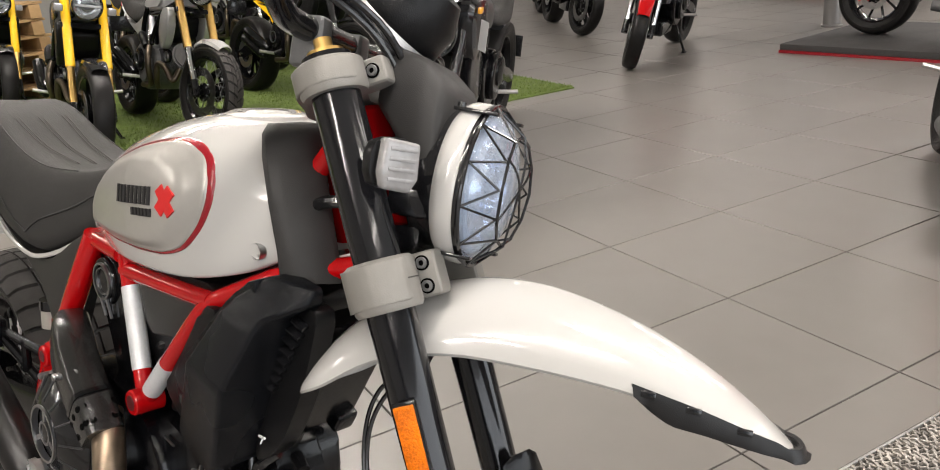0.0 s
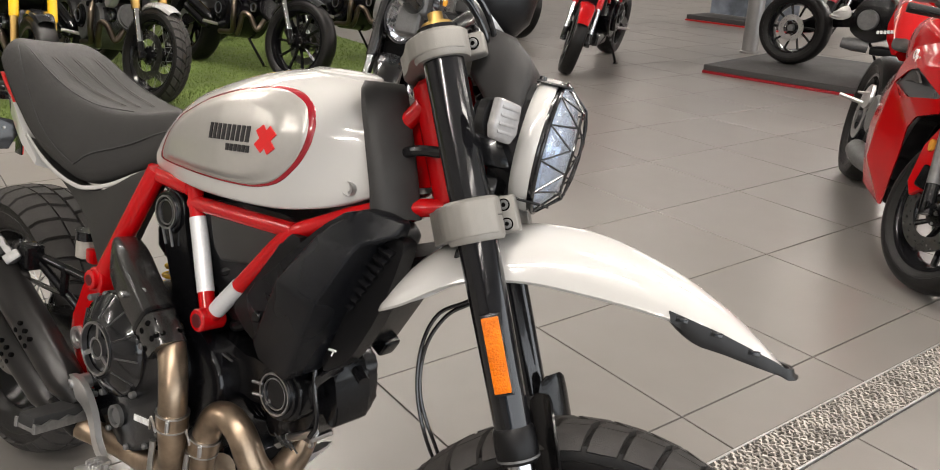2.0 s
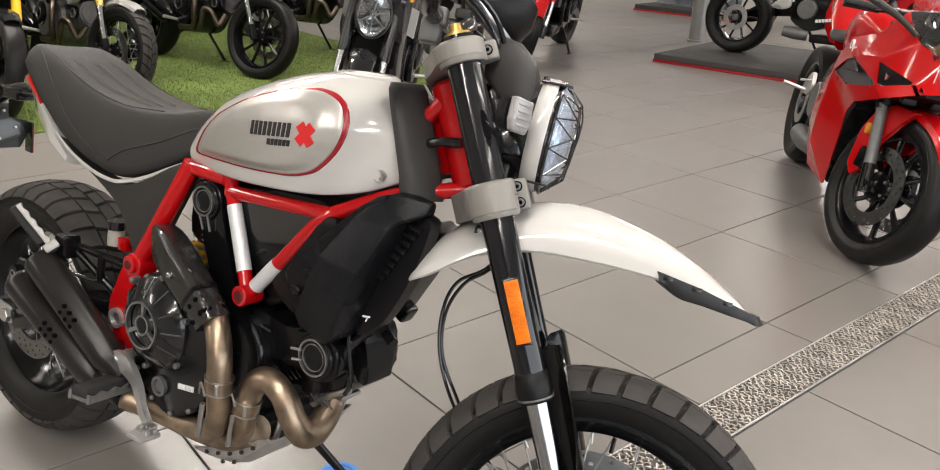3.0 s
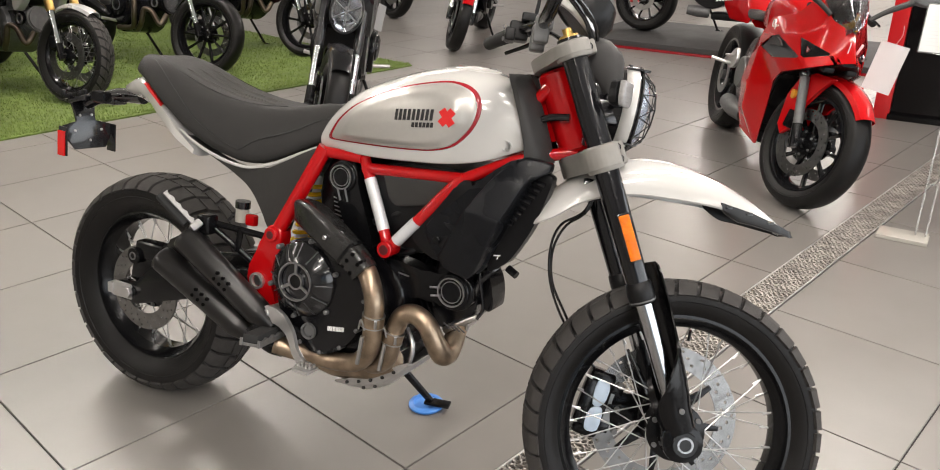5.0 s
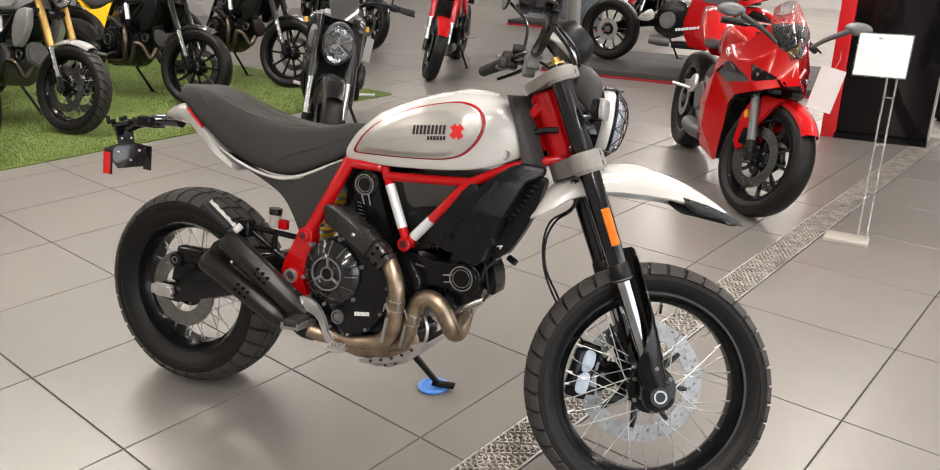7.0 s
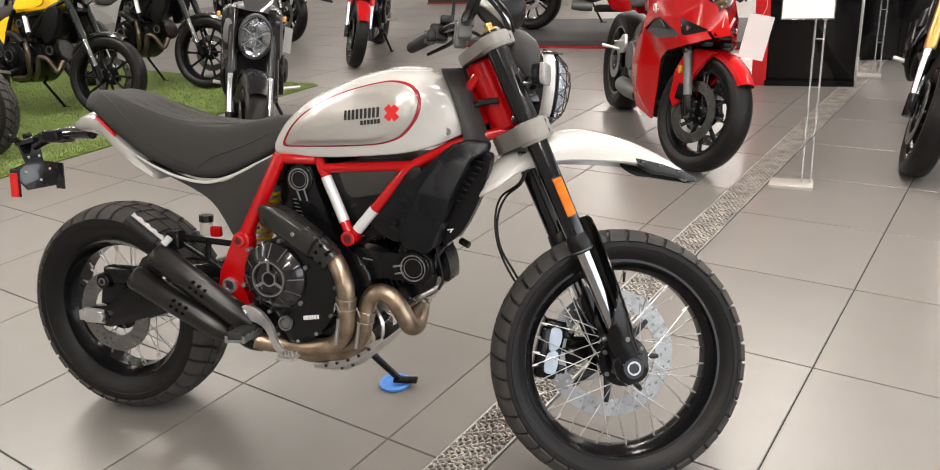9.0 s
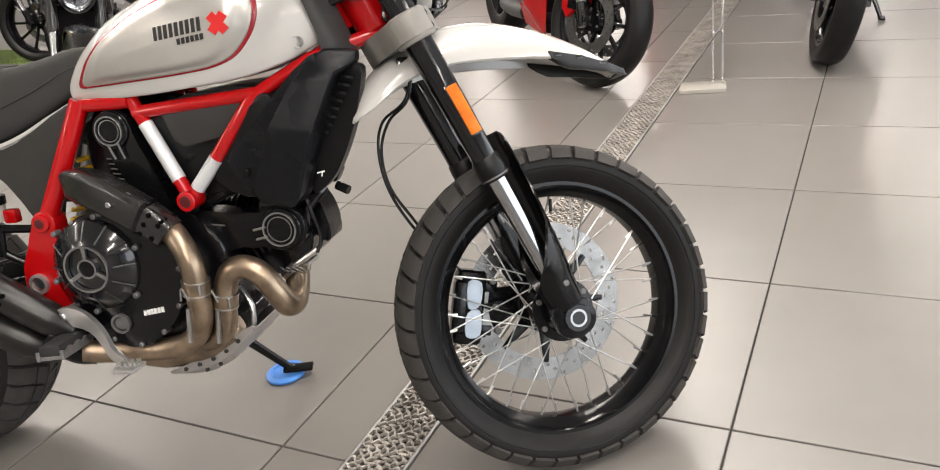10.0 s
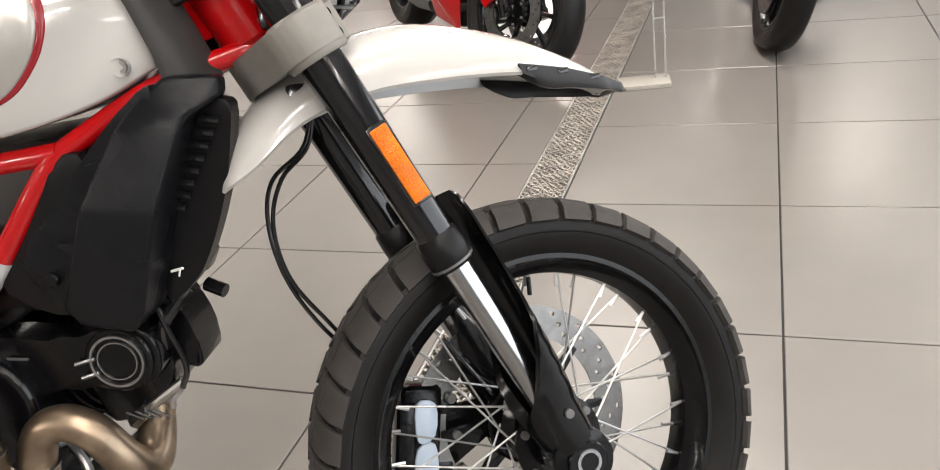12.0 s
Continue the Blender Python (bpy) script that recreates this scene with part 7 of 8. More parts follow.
    part("plate_holder", join(pipe([(-0.10, 0, 0.80), (-0.3, 0, 0.62), (-0.42, 0, 0.45)], 0.016, 10, 4), box((-0.43, 0, 0.44), (0.012, 0.2, 0.14), 0.003)), BLACK, t)
    tag = part("price_tag", box((0, 0, 0), (0.05, 0.002, 0.15), 0), PAPER, t, "white paper price tag", m=pose(1.26, 0.20, 0.76, 8, 10, 60))
    return t


def naked_bike(front, heading, label, paint, fork_mat, lean=9, steer=14, frame_mat=RED, rim_mat=SATIN_BLACK):
    """A streetfighter with a trellis frame and a small lamp."""
    t = base("naked_motorcycle", stood(front, heading, lean), label, "motorcycle", "parked motorcycles")
    turn, fork = turned_fork(steer)
    run_gear(t, turn, fork, 0.30, 0.318, fork_mat, CHROME, 10, rim_mat, 2, paint, (35, 140))
    twin_engine(t, SATIN_BLACK)
    part("fuel_tank", body_loft([0.62, 0.68, 0.78, 0.88, 0.98, 1.06, 1.12], [0.84, 0.90, 0.97, 1.01, 1.02, 0.99, 0.95], [0.80, 0.79, 0.79, 0.80, 0.82, 0.84, 0.86], [0.07, 0.10, 0.135, 0.16, 0.16, 0.13, 0.09], TANK_SEC), paint, t, sharp=70)
    part("seat", body_loft([-0.08, 0.0, 0.12, 0.25, 0.40, 0.55, 0.66], [0.93, 0.96, 0.93, 0.86, 0.80, 0.79, 0.82], [0.90, 0.90, 0.86, 0.80, 0.75, 0.74, 0.77], [0.05, 0.08, 0.10, 0.115, 0.12, 0.10, 0.07], SEAT_SEC), SEAT, t, sharp=75)
    part("tail_section", loft([[(x, w * a, z0 + (z1 - z0) * b) for a, b in ((-0.8, 0), (-1, 0.4), (-0.7, 1), (0.7, 1), (1, 0.4), (0.8, 0))] for x, w, z0, z1 in ((0.45, 0.115, 0.69, 0.76), (0.2, 0.11, 0.76, 0.84), (0.0, 0.085, 0.84, 0.90), (-0.15, 0.04, 0.90, 0.93))]), paint, t)
    for pts in ([(0.66, -0.12, 0.80), (0.56, -0.125, 0.60), (0.50, -0.125, 0.44)], [(0.66, -0.12, 0.79), (0.85, -0.15, 0.66), (1.02, -0.13, 0.82), (1.15, -0.04, 0.92)], [(0.66, -0.12, 0.80), (0.9, -0.14, 0.80), (1.12, -0.05, 0.97)]):
        pair("frame_tube", pipe(pts, 0.016, 12, 4), frame_mat, t)
    part("radiator", box((1.13, 0, 0.62), (0.04, 0.26, 0.24), 0.008), PLASTIC, t)
    pair("radiator_cover", slab(smooth_poly([(1.02, 0.80), (1.16, 0.86), (1.18, 0.70), (1.08, 0.60)], 3), -0.15, -0.11, 0.012), paint, t)
    part("belly_pan", box((0.88, 0, 0.27), (0.34, 0.22, 0.12), 0.03, 3), BLACK, t)
    round_lamp(t, turn, 1.27, 0.94, 0.085, paint)
    bars(t, turn, 1.07, 1.05, 0.38, 0.03, 0.09)
    pair("indicator", box((1.20, -0.14, 0.90), (0.04, 0.06, 0.03), 0.008), FROST_LENS, t, m=turn)
    part("plate_holder", join(pipe([(-0.10, 0, 0.87), (-0.22, 0, 0.80), (-0.30, 0, 0.70)], 0.016, 10, 4), box((-0.31, 0, 0.66), (0.012, 0.18, 0.12), 0.003)), BLACK, t)
    return t


def sport_bike(front, heading, label, lean=8, steer=18, tag=True):
    """A fully faired red superbike."""
    t = base("sport_motorcycle", stood(front, heading, lean, 1.46), label, "motorcycle", "parked motorcycles")
    turn, fork = turned_fork(steer, 24, 1.56)
    fw, rw = run_gear(t, turn, fork, 0.302, 0.325, BLACK, ENGINE_GREY, 10, BLACK, 2, None, (0, 0), 1.46, 0.96)
    hub = turn @ Matrix.Translation((1.46, 0, 0.302))
    part("front_mudguard", arc_guard(0.322, 0.14, 40, 142), RED, t, "glossy red front mudguard", m=hub)
    pair("guard_side", slab([(0.05, 0.315), (-0.08, 0.31), (-0.17, 0.27), (-0.205, 0.17), (-0.185, 0.03), (-0.14, -0.01), (-0.10, 0.03), (-0.075, 0.16), (-0.02, 0.25)], -0.088, -0.066, 0.006, 3), RED, t, "red mudguard flank beside the fork", m=hub)
    # the fairing: flat faces that meet in soft creases
    pts = {"a": (0.93, -0.200, 0.71), "b": (0.90, -0.215, 0.59), "c": (0.865, -0.220, 0.45), "d": (0.875, -0.205, 0.33), "e": (0.93, -0.180, 0.215), "f": (1.10, -0.130, 0.175), "g": (1.16, -0.150, 0.41), "h": (1.19, -0.165, 0.52),
           "i": (1.27, -0.170, 0.580), "j": (1.46, -0.125, 0.645), "k": (1.60, -0.050, 0.70), "l": (1.66, 0.0, 0.722), "m": (1.53, -0.055, 0.725), "n": (1.40, -0.145, 0.675), "o": (1.35, -0.155, 0.775),
           "p": (1.22, -0.208, 0.635), "q": (1.02, -0.225, 0.645), "r": (1.10, -0.205, 0.725), "s": (1.21, -0.190, 0.745), "t": (1.00, -0.190, 0.80), "u": (1.22, -0.150, 0.835), "v": (1.33, -0.105, 0.960), "x": (1.46, -0.075, 0.865), "w": (1.56, 0.0, 0.828),
           "y": (1.01, -0.228, 0.47), "z": (0.99, -0.215, 0.33)}

    def shell(faces, bevel, lift=0.0, thick=0.006):
        bm = bmesh.new()
        vs = {}
        for f in faces:
            for k in f:
                if k not in vs:
                    px, py, pz = pts[k]
                    vs[k] = bm.verts.new((px, py - (lift if py < -0.001 else 0), pz))
            bm.faces.new([vs[k] for k in f])
        if bevel:
            bmesh.ops.bevel(bm, geom=[q for q in bm.edges if len(q.link_faces) == 2 and all(w.co.y < -0.02 for w in q.verts)], offset=bevel, segments=4, profile=0.5, affect="EDGES", clamp_overlap=True)
        rim = [q for q in bm.edges if q.is_boundary]
        back = {w: bm.verts.new((w.co.x - thick, w.co.y + (thick if w.co.y < -0.01 else 0.0), w.co.z - 0.002)) for w in list(bm.verts)}
        for f in list(bm.faces):
            bm.faces.new([back[w] for w in reversed(f.verts)])
        for q in rim:
            w0, w1 = q.verts
            bm.faces.new((w0, w1, back[w1], back[w0]))
        bmesh.ops.recalc_face_normals(bm, faces=bm.faces)
        return bm

    pair("side_fairing", shell(("abqr", "bcyq", "cdzy", "defz", "yzfg", "qygh", "qhip", "ijnp", "jkmn", "klm", "arst", "stu", "suo", "son", "uvxo", "oxwm", "mwl"), 0.014), RED, t, "glossy red creased side fairing", sharp=40)
    pair("fairing_vent", shell(("qpnsr",), 0, -0.010), GUNMETAL, t, "dark grey fairing vent")
    pair("vent_blade", slab(smooth_poly([(1.06, 0.672), (1.12, 0.715), (1.20, 0.725), (1.28, 0.70), (1.18, 0.69)], 3), -0.205, -0.195, 0.003), GREY_PLASTIC, t)
    pair("headlamp", shell(("omn",), 0, -0.004), DARK_PANEL, t, "narrow dark headlamp")
    pair("lamp_lens", slab([(1.385, 0.715), (1.40, 0.735), (1.43, 0.725), (1.42, 0.705)], -0.131, -0.120, 0.003), CHROME, t)
    part("nose_floor", loft([[(x, -w, z), (x, w, z), (x, w, z + 0.02), (x, -w, z + 0.02)] for x, w, z in ((1.20, 0.14, 0.56), (1.34, 0.13, 0.61), (1.48, 0.09, 0.655), (1.60, 0.03, 0.695))]), PLASTIC, t)
    pair("nose_intake", box((1.50, -0.05, 0.66), (0.07, 0.05, 0.03), 0.012, 3), PLASTIC, t)
    pair("inner_fairing", slab(smooth_poly([(1.00, 0.66), (1.24, 0.60), (1.18, 0.54), (1.13, 0.40), (1.00, 0.34)], 3), -0.14, -0.07, 0.01), PLASTIC, t)
    part("radiator", box((1.08, 0, 0.46), (0.05, 0.26, 0.34), 0.01), PLASTIC, t)
    part("belly_pan", box((0.90, 0, 0.215), (0.36, 0.24, 0.07), 0.025, 3), PLASTIC, t)
    screen = []
    for p in spline([(1.555, 0.03, 0.835), (1.46, 0.085, 0.905), (1.37, 0.100, 0.99), (1.27, 0.070, 1.075)], 4):
        screen.append([(p.x + 0.012 - 0.045 * q * q, p.y * q, p.z + 0.012 - 0.045 * q * q) for q in np.linspace(-1, 1, 13)])
    sb = loft(screen, closed=False)
    bmesh.ops.solidify(sb, geom=list(sb.faces), thickness=0.003)
    part("windscreen", sb, LENS, t, "clear plastic windscreen")
    part("instrument", box((1.29, 0, 0.90), (0.03, 0.17, 0.10), 0.012, 3), BLACK, t, m=None)
    part("fairing_stay", join(tube([(1.20, -0.06, 0.80), (1.45, -0.04, 0.84)], 0.010, 8), tube([(1.20, 0.06, 0.80), (1.45, 0.04, 0.84)], 0.010, 8)), AMBER, t)
    part("fuel_tank", body_loft([0.56, 0.64, 0.76, 0.88, 1.0, 1.10, 1.17], [0.80, 0.85, 0.91, 0.94, 0.94, 0.91, 0.86], [0.74, 0.73, 0.73, 0.73, 0.74, 0.76, 0.78], [0.09, 0.13, 0.165, 0.18, 0.17, 0.14, 0.10], TANK_SEC), RED, t, "glossy red fuel tank", sharp=70)
    part("seat", body_loft([0.20, 0.28, 0.38, 0.48, 0.58], [0.82, 0.80, 0.77, 0.77, 0.80], [0.77, 0.75, 0.72, 0.72, 0.74], [0.09, 0.12, 0.14, 0.13, 0.09], SEAT_SEC), SEAT, t, sharp=75)
    part("tail_section", loft([[(x, w * a, z0 + (z1 - z0) * b) for a, b in ((-0.8, 0), (-1, 0.4), (-0.8, 0.85), (-0.4, 1), (0.4, 1), (0.8, 0.85), (1, 0.4), (0.8, 0))] for x, w, z0, z1 in ((0.45, 0.13, 0.68, 0.74), (0.25, 0.125, 0.74, 0.84), (0.05, 0.105, 0.80, 0.92), (-0.12, 0.07, 0.86, 0.94), (-0.2, 0.03, 0.89, 0.92))]), RED, t, "glossy red tail", sharp=50)
    part("engine_block", slab(smooth_poly([(0.54, 0.36), (0.56, 0.56), (0.70, 0.66), (0.86, 0.60), (0.90, 0.40), (0.74, 0.28)], 3), -0.15, 0.15, 0.012), ENGINE, t)
    pair("engine_cover", disc_y((0.68, 0.46), 0.085, -0.19, -0.14, 28, 0.008), ENGINE_GREY, t)
    part("swingarm", loft([[(x, 0.125 + w, z0), (x, 0.125 + w, z1), (x, 0.125 - w, z1), (x, 0.125 - w, z0)] for x, z0, z1, w in ((0.52, 0.38, 0.50, 0.03), (0.3, 0.36, 0.50, 0.026), (0.1, 0.29, 0.42, 0.022), (-0.06, 0.27, 0.37, 0.018))]), SATIN_BLACK, t)
    part("rear_hub_nut", disc_y((0, 0.325), 0.030, -0.10, -0.06, 24), ENGINE_GREY, t)
    pair("foot_plate", slab(smooth_poly([(0.46, 0.44), (0.54, 0.48), (0.50, 0.56), (0.42, 0.52), (0.36, 0.46)], 3), -0.185, -0.165, 0.005), ALLOY, t)
    pair("foot_rest", join(tube([(0.44, -0.18, 0.46), (0.41, -0.29, 0.475)], 0.010, 10), tube([(0.50, -0.18, 0.52), (0.40, -0.21, 0.50)], 0.006, 8)), ALLOY, t)
    part("silencer", tube([(0.70, -0.10, 0.24), (0.60, -0.14, 0.25), (0.50, -0.16, 0.26)], [0.05, 0.055, 0.045], 16), ENGINE_GREY, t)
    part("side_stand", join(tube([(0.62, 0.12, 0.28), (0.70, 0.245, 0.05)], 0.011, 10), box((0.715, 0.25, 0.05), (0.07, 0.035, 0.010), 0.003)), SATIN_BLACK, t)
    for side in (-1, 1):
        part("clip_on_bar", tube([(1.22, side * 0.12, 0.925), (1.12, side * 0.32, 0.895)], 0.012, 12), SATIN_BLACK, t, m=turn)
        part("grip", tube([(1.175, side * 0.21, 0.911), (1.115, side * 0.33, 0.892)], 0.018, 14), GRIP, t, m=turn)
        part("lever", pipe([(1.21, side * 0.19, 0.91), (1.20, side * 0.26, 0.90), (1.15, side * 0.34, 0.89)], 0.006, 8, 4), SATIN_BLACK, t, m=turn)
        part("mirror_stem", pipe([(1.44, side * 0.085, 0.885), (1.42, side * 0.16, 0.935), (1.38, side * 0.27, 0.985)], [0.010, 0.012, 0.015], 10, 5), GREY_PLASTIC, t)
        part("mirror", moved(lathe([(0, -0.02), (0.04, -0.016), (0.06, 0.0), (0.055, 0.006), (0, 0.006)], 24), Matrix.Translation((1.37, side * 0.325, 1.005)) @ pose(0, 0, 0, 0, 0, 95) @ Matrix.Diagonal((1.25, 1, 0.55, 1))), ENGINE_GREY, t, "grey fairing mirror")
    # white marks on the flank stand in for lettering
    for i in range(0 if tag else 9):
        pair("lettering_bar", box((0.80 + 0.027 * i, -0.2265 + 0.0005 * i, 0.375 + 0.004 * i), (0.020, 0.010, 0.026), 0.001), BADGE_WHITE, t)
    if tag:
        pair("white_mark", moved(ring_y((1.05, 0.775), 0.020, 0.006, -0.004, 0.004, 20), pose(0, -0.192, 0, 0, 0, 0)), BADGE_WHITE, t)
        for k in range(3):
            pair("white_mark", box((1.085 + 0.022 * k, -0.193 + 0.006 * k, 0.762), (0.012, 0.006, 0.024), 0.001), BADGE_WHITE, t)
        pair("white_mark", moved(box((0, 0, 0), (0.012, 0.004, 0.05), 0.001), pose(1.60, -0.022, 0.775, 0, 25, -20)), BADGE_WHITE, t)
        part("price_tag", join(box((0, 0, -0.03), (0.120, 0.0015, 0.215), 0), pipe([(0, 0, 0.075), (0.01, 0, 0.12), (0.0, 0, 0.16)], 0.001, 5, 3)), PAPER, t, "white paper price tag on a string", m=pose(1.50, 0.20, 0.735, 0, 5, 60))
        part("brake_sticker", moved(disc_y((0, 0), 0.023, 0, 0.05, 14), pose(1.33, -0.105, 0.50)), AMBER, t, "amber plastic cap")
    return t


YELLOW_S = scrambler((-2.98, 3.37), -3, "yellow and black scrambler motorcycle with cast black wheels", YELLOW, YELLOW, BLACK, CHROME, 10, guard_mat=BLACK, tail_mat=YELLOW, steer=12)
GOLD_S = scrambler((-3.075, 2.23), -7, "silver scrambler motorcycle with gold fork and wire wheels", SILVER_PAINT, SILVER_PAINT, GOLD, CHROME, "wire", guard_mat=SILVER_PAINT, shroud_mat=SILVER_PAINT, case_mat=ENGINE_GREY, tail_mat=SILVER_PAINT, steer=10, discs=2, guard_arc=(62, 118))
FORK_S = scrambler((-3.12, 1.47), -17, "black roadster motorcycle with bright yellow fork tubes", GUNMETAL, BLACK, YELLOW, GOLD, 10, guard_mat=BLACK, steer=6, discs=2, guard_arc=(60, 125))
SILVER_S = scrambler((-2.80, 4.42), -5, "silver and black scrambler motorcycle with cast wheels", SILVER_PAINT, SILVER_PAINT, BLACK, CHROME, 10, guard_mat=BLACK, tail_mat=WHITE, steer=10)
power_cruiser((-0.90, 2.05), -61, 10, 12)
naked_bike((-1.83, 5.40), -74, "red naked motorcycle with black wheels on its side stand", RED, RED, 9, 18)
naked_bike((-3.45, 6.95), -39, "black naked motorcycle with wire-thin black wheels", BLACK, BLACK, 9, 14, SATIN_BLACK)
naked_bike((-1.0, 9.9), -99, "dark red naked motorcycle standing far back", DEEP_RED, BLACK, 9, 10)
naked_bike((-5.4, 8.7), -49, "black roadster motorcycle standing far back", GUNMETAL, BLACK, 9, 10, SATIN_BLACK)
naked_bike((2.557, 2.58), -103, "black naked motorcycle with gold fork and white frame", BLACK, GOLD, 9, 8, WHITE)
sport_bike((1.505, 2.53), -67, "glossy red sport motorcycle with full fairing and price tag", 8, 22)
sport_bike((0.95, 6.9, 0.075), -7, "glossy red sport motorcycle on a low display platform", 3, 5, False)

for src, x, y, a in ((YELLOW_S, -4.8, 2.8, -11), (SILVER_S, -5.25, 4.2, -3), (GOLD_S, -5.2, 5.35, -9), (FORK_S, -5.05, 1.6, -15)):
    copy_thing(src, stood((x, y), a, 10))

# ---------------------------------------------------------------- display furniture
plat = base("display_platform", pose(-1.03, 6.42, 0, 0, 0, -7), "low black carpeted display platform with a red edge strip", "platform")
part("deck", box((1.7, 0.75, 0.05), (3.4, 1.5, 0.05), 0.006), CARPET, plat)
part("plinth", box((1.7, 0.75, 0.0125), (3.41, 1.51, 0.025), 0.002), DEEP_RED, plat, "red strip under the deck")
col = base("column", pose(-1.2, 8.0, 0), "brushed grey metal column", "column", kind="structure")
part("shaft", moved(lathe([(0.10, 0), (0.10, 0.02), (0.085, 0.025), (0.085, 3.6)], 28), pose(0, 0, 0, 90, 0, 0)), POST, col)
board = base("poster_board", pose(-2.8, 10.4, 0, 0, 0, -11), "printed poster board on a low dark red plinth", "poster")
part("plinth", box((0.6, 0.25, 0.05), (1.6, 0.6, 0.06), 0.006), CARPET, board)
part("edge_strip", box((0.6, 0.25, 0.010), (1.62, 0.62, 0.02), 0.002), RED_PANEL, board)
part("panel", box((0.6, 0.30, 1.0), (1.3, 0.04, 1.8), 0.006), PRINT, board)
wall = base("display_wall", pose(1.835, 4.60, 0, 0, 0, -4), "tall glossy black display wall with a red end panel", "display wall")
part("black_panel", box((0.34, 0.20, 1.15), (0.58, 0.36, 2.3), 0.004), DARK_PANEL, wall)
part("red_end", box((-0.005, 0.20, 1.15), (0.10, 0.40, 2.3), 0.004), RED_PANEL, wall, "red end panel")
part("foot", box((0.335, 0.19, 0.02), (0.60, 0.40, 0.04), 0.003), SATIN_BLACK, wall)
part("ledge", box((0.34, 0.012, 1.30), (0.58, 0.02, 0.012), 0.002), SATIN_BLACK, wall)
part("side_bar", tube([(0.640, 0.02, 0.04), (0.640, 0.02, 2.2)], 0.008, 10), ALLOY, wall)
cab = base("side_cabinet", pose(2.58, 5.52, 0, 0, 0, -4), "low black cabinet standing behind the black display wall", "cabinet")
part("body", box((0.28, 0.25, 0.46), (0.56, 0.50, 0.86), 0.006), DARK_PANEL, cab)
part("top_board", box((0.28, 0.25, 0.905), (0.60, 0.54, 0.03), 0.004), GREY_PLASTIC, cab)
part("door_gap", box((0.28, -0.001, 0.46), (0.006, 0.004, 0.84), 0), RECESS_SHADE, cab)
part("foot_board", box((0.28, 0.26, 0.015), (0.52, 0.44, 0.03), 0.002), SATIN_BLACK, cab)


def price_stand(m, label):
    t = base("price_stand", m, label, "sign stand", "price stands")
    part("foot", box((0, 0, 0.009), (0.20, 0.125, 0.018), 0.003), ACRYLIC, t, "frosted plastic foot")
    for x in (0.045, 0.085):
        part("post", tube([(x, 0.02, 0.018), (x, 0.02, 0.80)], 0.0042, 8), CLEAR, t, "clear plastic rod")
    for z in (0.25, 0.48, 0.70):
        part("rung", tube([(0.045, 0.02, z), (0.085, 0.02, z)], 0.0035, 6), CLEAR, t)
    tilt = pose(0.01, 0.02, 0.885, -14, 0, 0)
    part("panel", box((0, 0, 0), (0.225, 0.006, 0.195), 0.001), CLEAR, t, m=tilt)
    sheet = part("sheet", box((0, -0.005, 0), (0.215, 0.002, 0.185), 0), PAPER, t, "white printed sheet", m=tilt)
    for k in range(9):
        w = 0.16 - 0.03 * ((k * 7) % 4)
        part("text_bar", box((-0.09 + w / 2, -0.0066, 0.045 - k * 0.014), (w, 0.0008, 0.0018), 0), FAINT_INK, sheet, m=tilt)
    part("heading_bar", box((-0.02, -0.0066, 0.074), (0.018, 0.0008, 0.010), 0), INK_GREY, sheet, m=tilt)
    return t


price_stand(pose(1.993, 2.33, 0, 0, 0, -6), "clear plastic price stand with a white sheet on the tiles")
price_stand(pose(2.58, 4.90, 0, 0, 0, -11), "clear plastic price stand with a white sheet beside the black wall")

# wooden pallets stacked at the back of the turf
for k in range(6):
    p = base("wooden_pallet", pose(-6.6, 1.80 + 0.02 * (k % 2), 0.012 + 0.145 * k, 0, 0, 8 - 2 * (k % 3)), "rough pine pallet in a stack on the turf", "pallet", "stacked pallets")
    for j in range(6):
        part("board", box((-0.5 + 0.2 * j, 0, 0.131), (0.14, 1.2, 0.022), 0.003), WOOD, p)
    for j in range(3):
        part("bearer", box((0, -0.52 + 0.52 * j, 0.066), (1.15, 0.10, 0.10), 0.003), WOOD, p)
    for j in range(3):
        part("bottom_board", box((0, -0.52 + 0.52 * j, 0.008), (1.15, 0.10, 0.016), 0.003), WOOD, p)


# ---------------------------------------------------------------- floor tiles, last
TILE_S, JOINT = 0.6, 0.0050
LEFT_V, LEFT_U, RIGHT_V, RIGHT_U = 0.2432, 2.0377, 1.7569, 1.7526


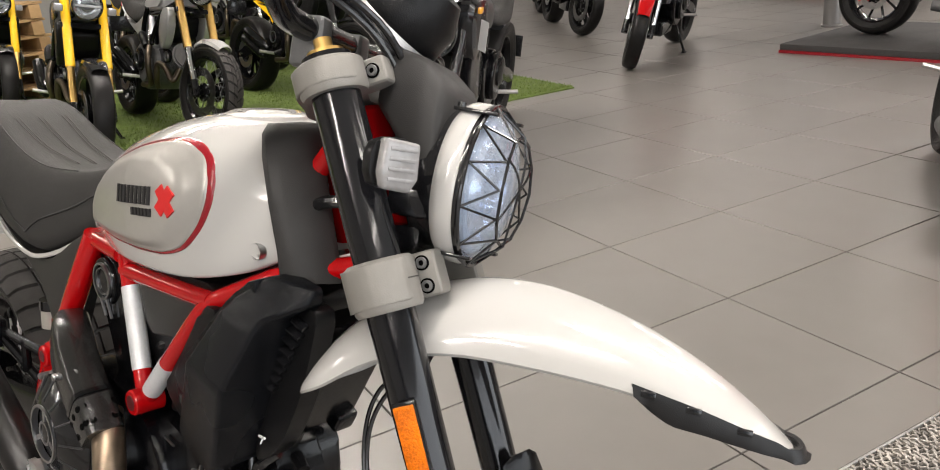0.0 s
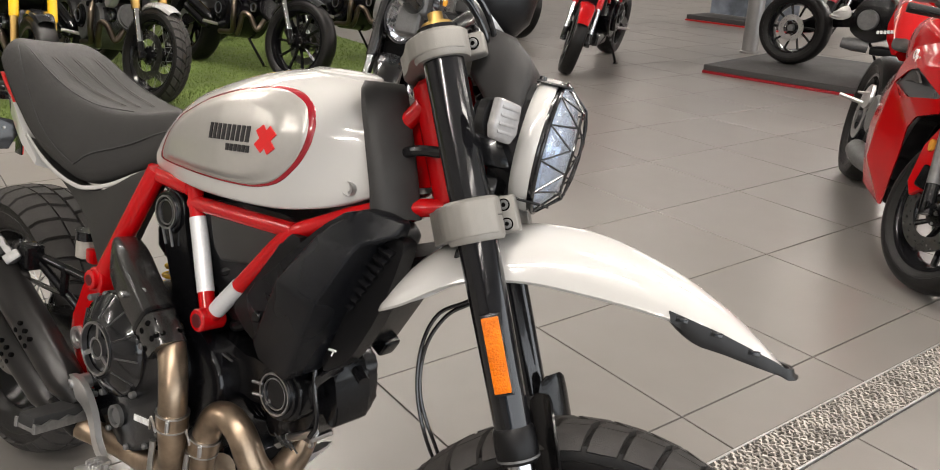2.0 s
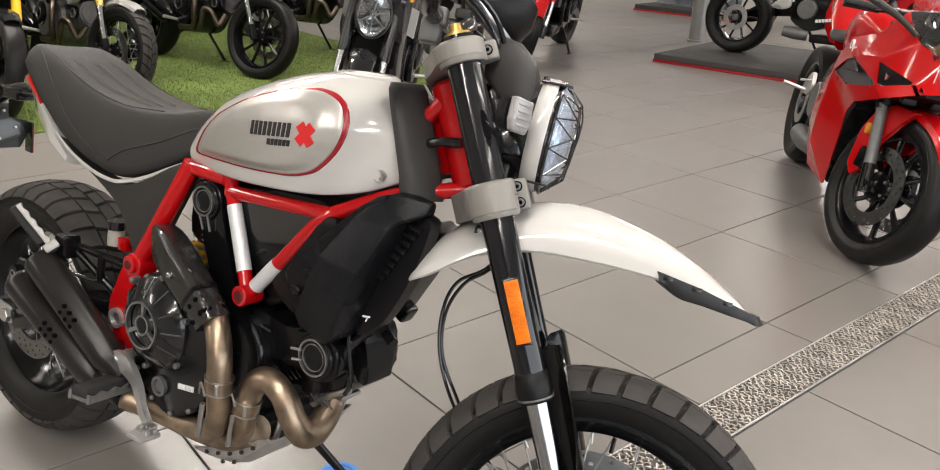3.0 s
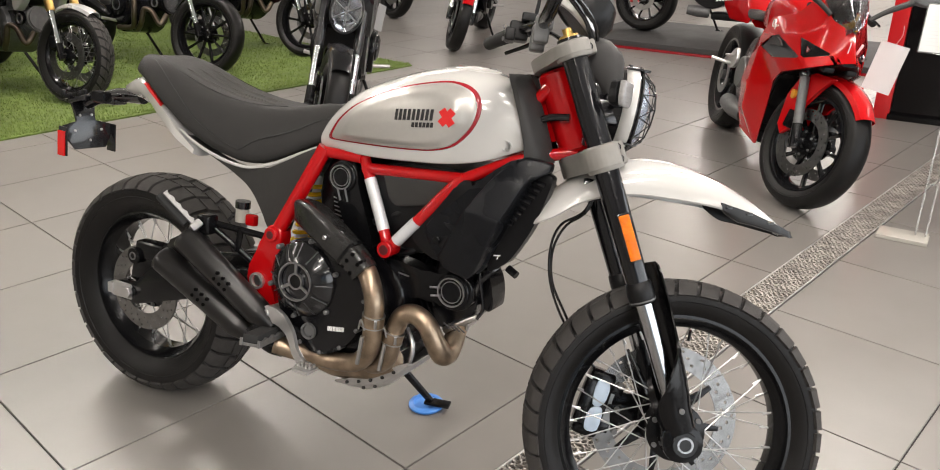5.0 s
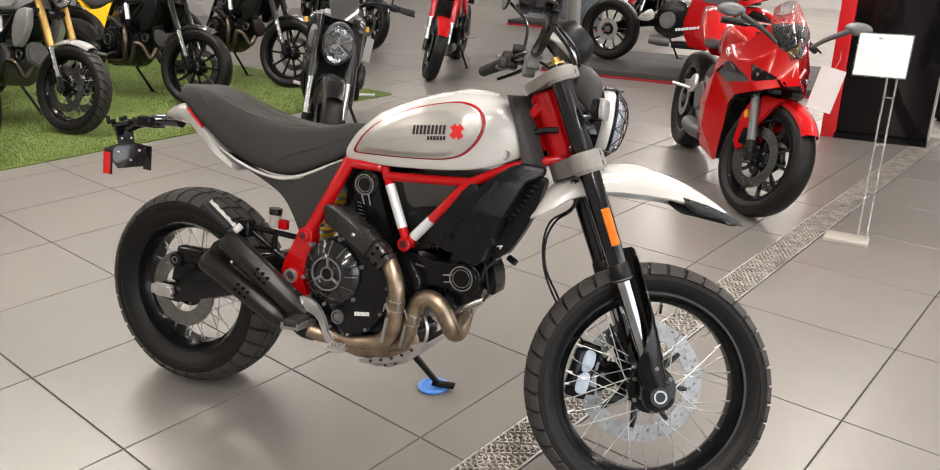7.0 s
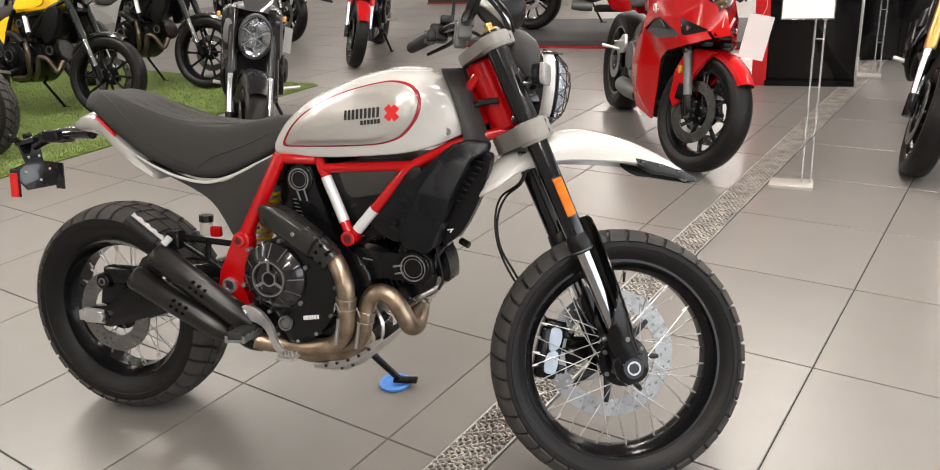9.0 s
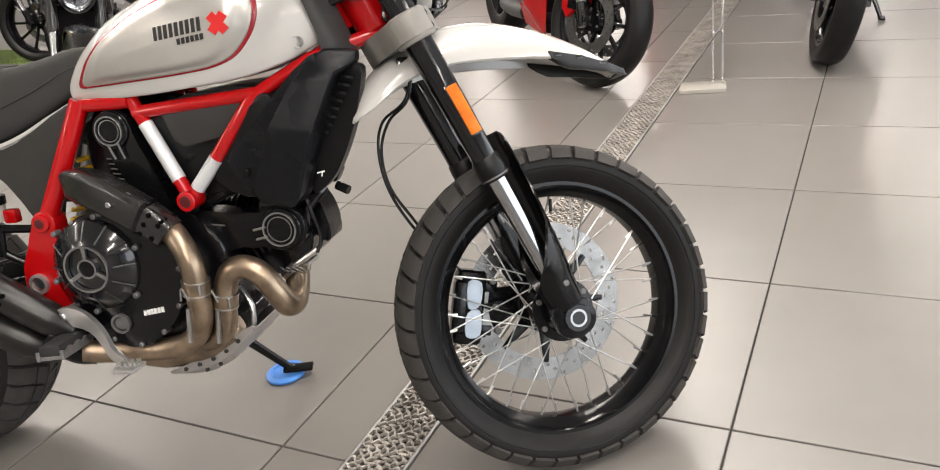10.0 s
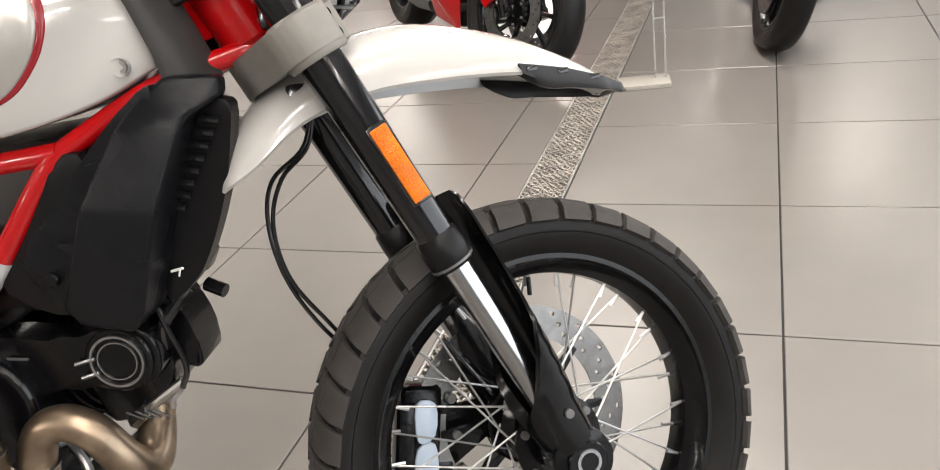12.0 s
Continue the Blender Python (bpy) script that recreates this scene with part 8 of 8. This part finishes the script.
def tile_mesh(w, d):
    bm = box((0, 0, -0.006), (w - JOINT, d - JOINT, 0.012), 0)
    bmesh.ops.bevel(bm, geom=[e for e in bm.edges if all(v.co.z > -0.001 for v in e.verts)], offset=0.0012, segments=1, affect="EDGES")
    for f in bm.faces:
        f.smooth = False
    data = bpy.data.meshes.new("tile")
    bm.to_mesh(data)
    bm.free()
    data.materials.append(TILE)
    return data


tiles = []
for side, v_off, u_off in ((-1, LEFT_V, LEFT_U), (1, RIGHT_V, RIGHT_U)):
    lo, hi = (V0, DRAIN0) if side < 0 else (DRAIN1, V1)
    for i in range(-18, 13):
        a, b = v_off + i * TILE_S, v_off + (i + 1) * TILE_S
        a, b = max(a, lo), min(b, hi)
        if b - a < 0.02:
            continue
        for j in range(-16, 25):
            c, d = u_off + j * TILE_S, u_off + (j + 1) * TILE_S
            c, d = max(c, U0), min(d, U1)
            if d - c > 0.02:
                tiles.append(((a + b) / 2, (c + d) / 2, round(b - a, 3), round(d - c, 3)))
near = sorted(tiles, key=lambda q: (q[0] - 0.6) ** 2 + (q[1] - 1.6) ** 2)
shared = {}
for x, y, w, d in near[:300]:
    if (w, d) not in shared:
        shared[w, d] = tile_mesh(w, d)
    placed("tile", shared[w, d], sub, Matrix.Translation((x, y, 0)))
verts, faces = [], []
for x, y, w, d in near[300:]:
    s, hw, hd = len(verts), (w - JOINT) / 2, (d - JOINT) / 2
    verts += [(x - hw, y - hd, 0), (x + hw, y - hd, 0), (x + hw, y + hd, 0), (x - hw, y + hd, 0), (x - hw, y - hd, -0.012), (x + hw, y - hd, -0.012), (x + hw, y + hd, -0.012), (x - hw, y + hd, -0.012)]
    faces += [(s, s + 1, s + 2, s + 3)] + [(s + k, s + 4 + k, s + 4 + (k + 1) % 4, s + (k + 1) % 4) for k in range(4)]
far = bpy.data.meshes.new("far_tiles")
far.from_pydata(verts, [], faces)
far.materials.append(TILE)
placed("far_tiles", far, sub, Matrix.Identity(4))["kind"] = "stuff"
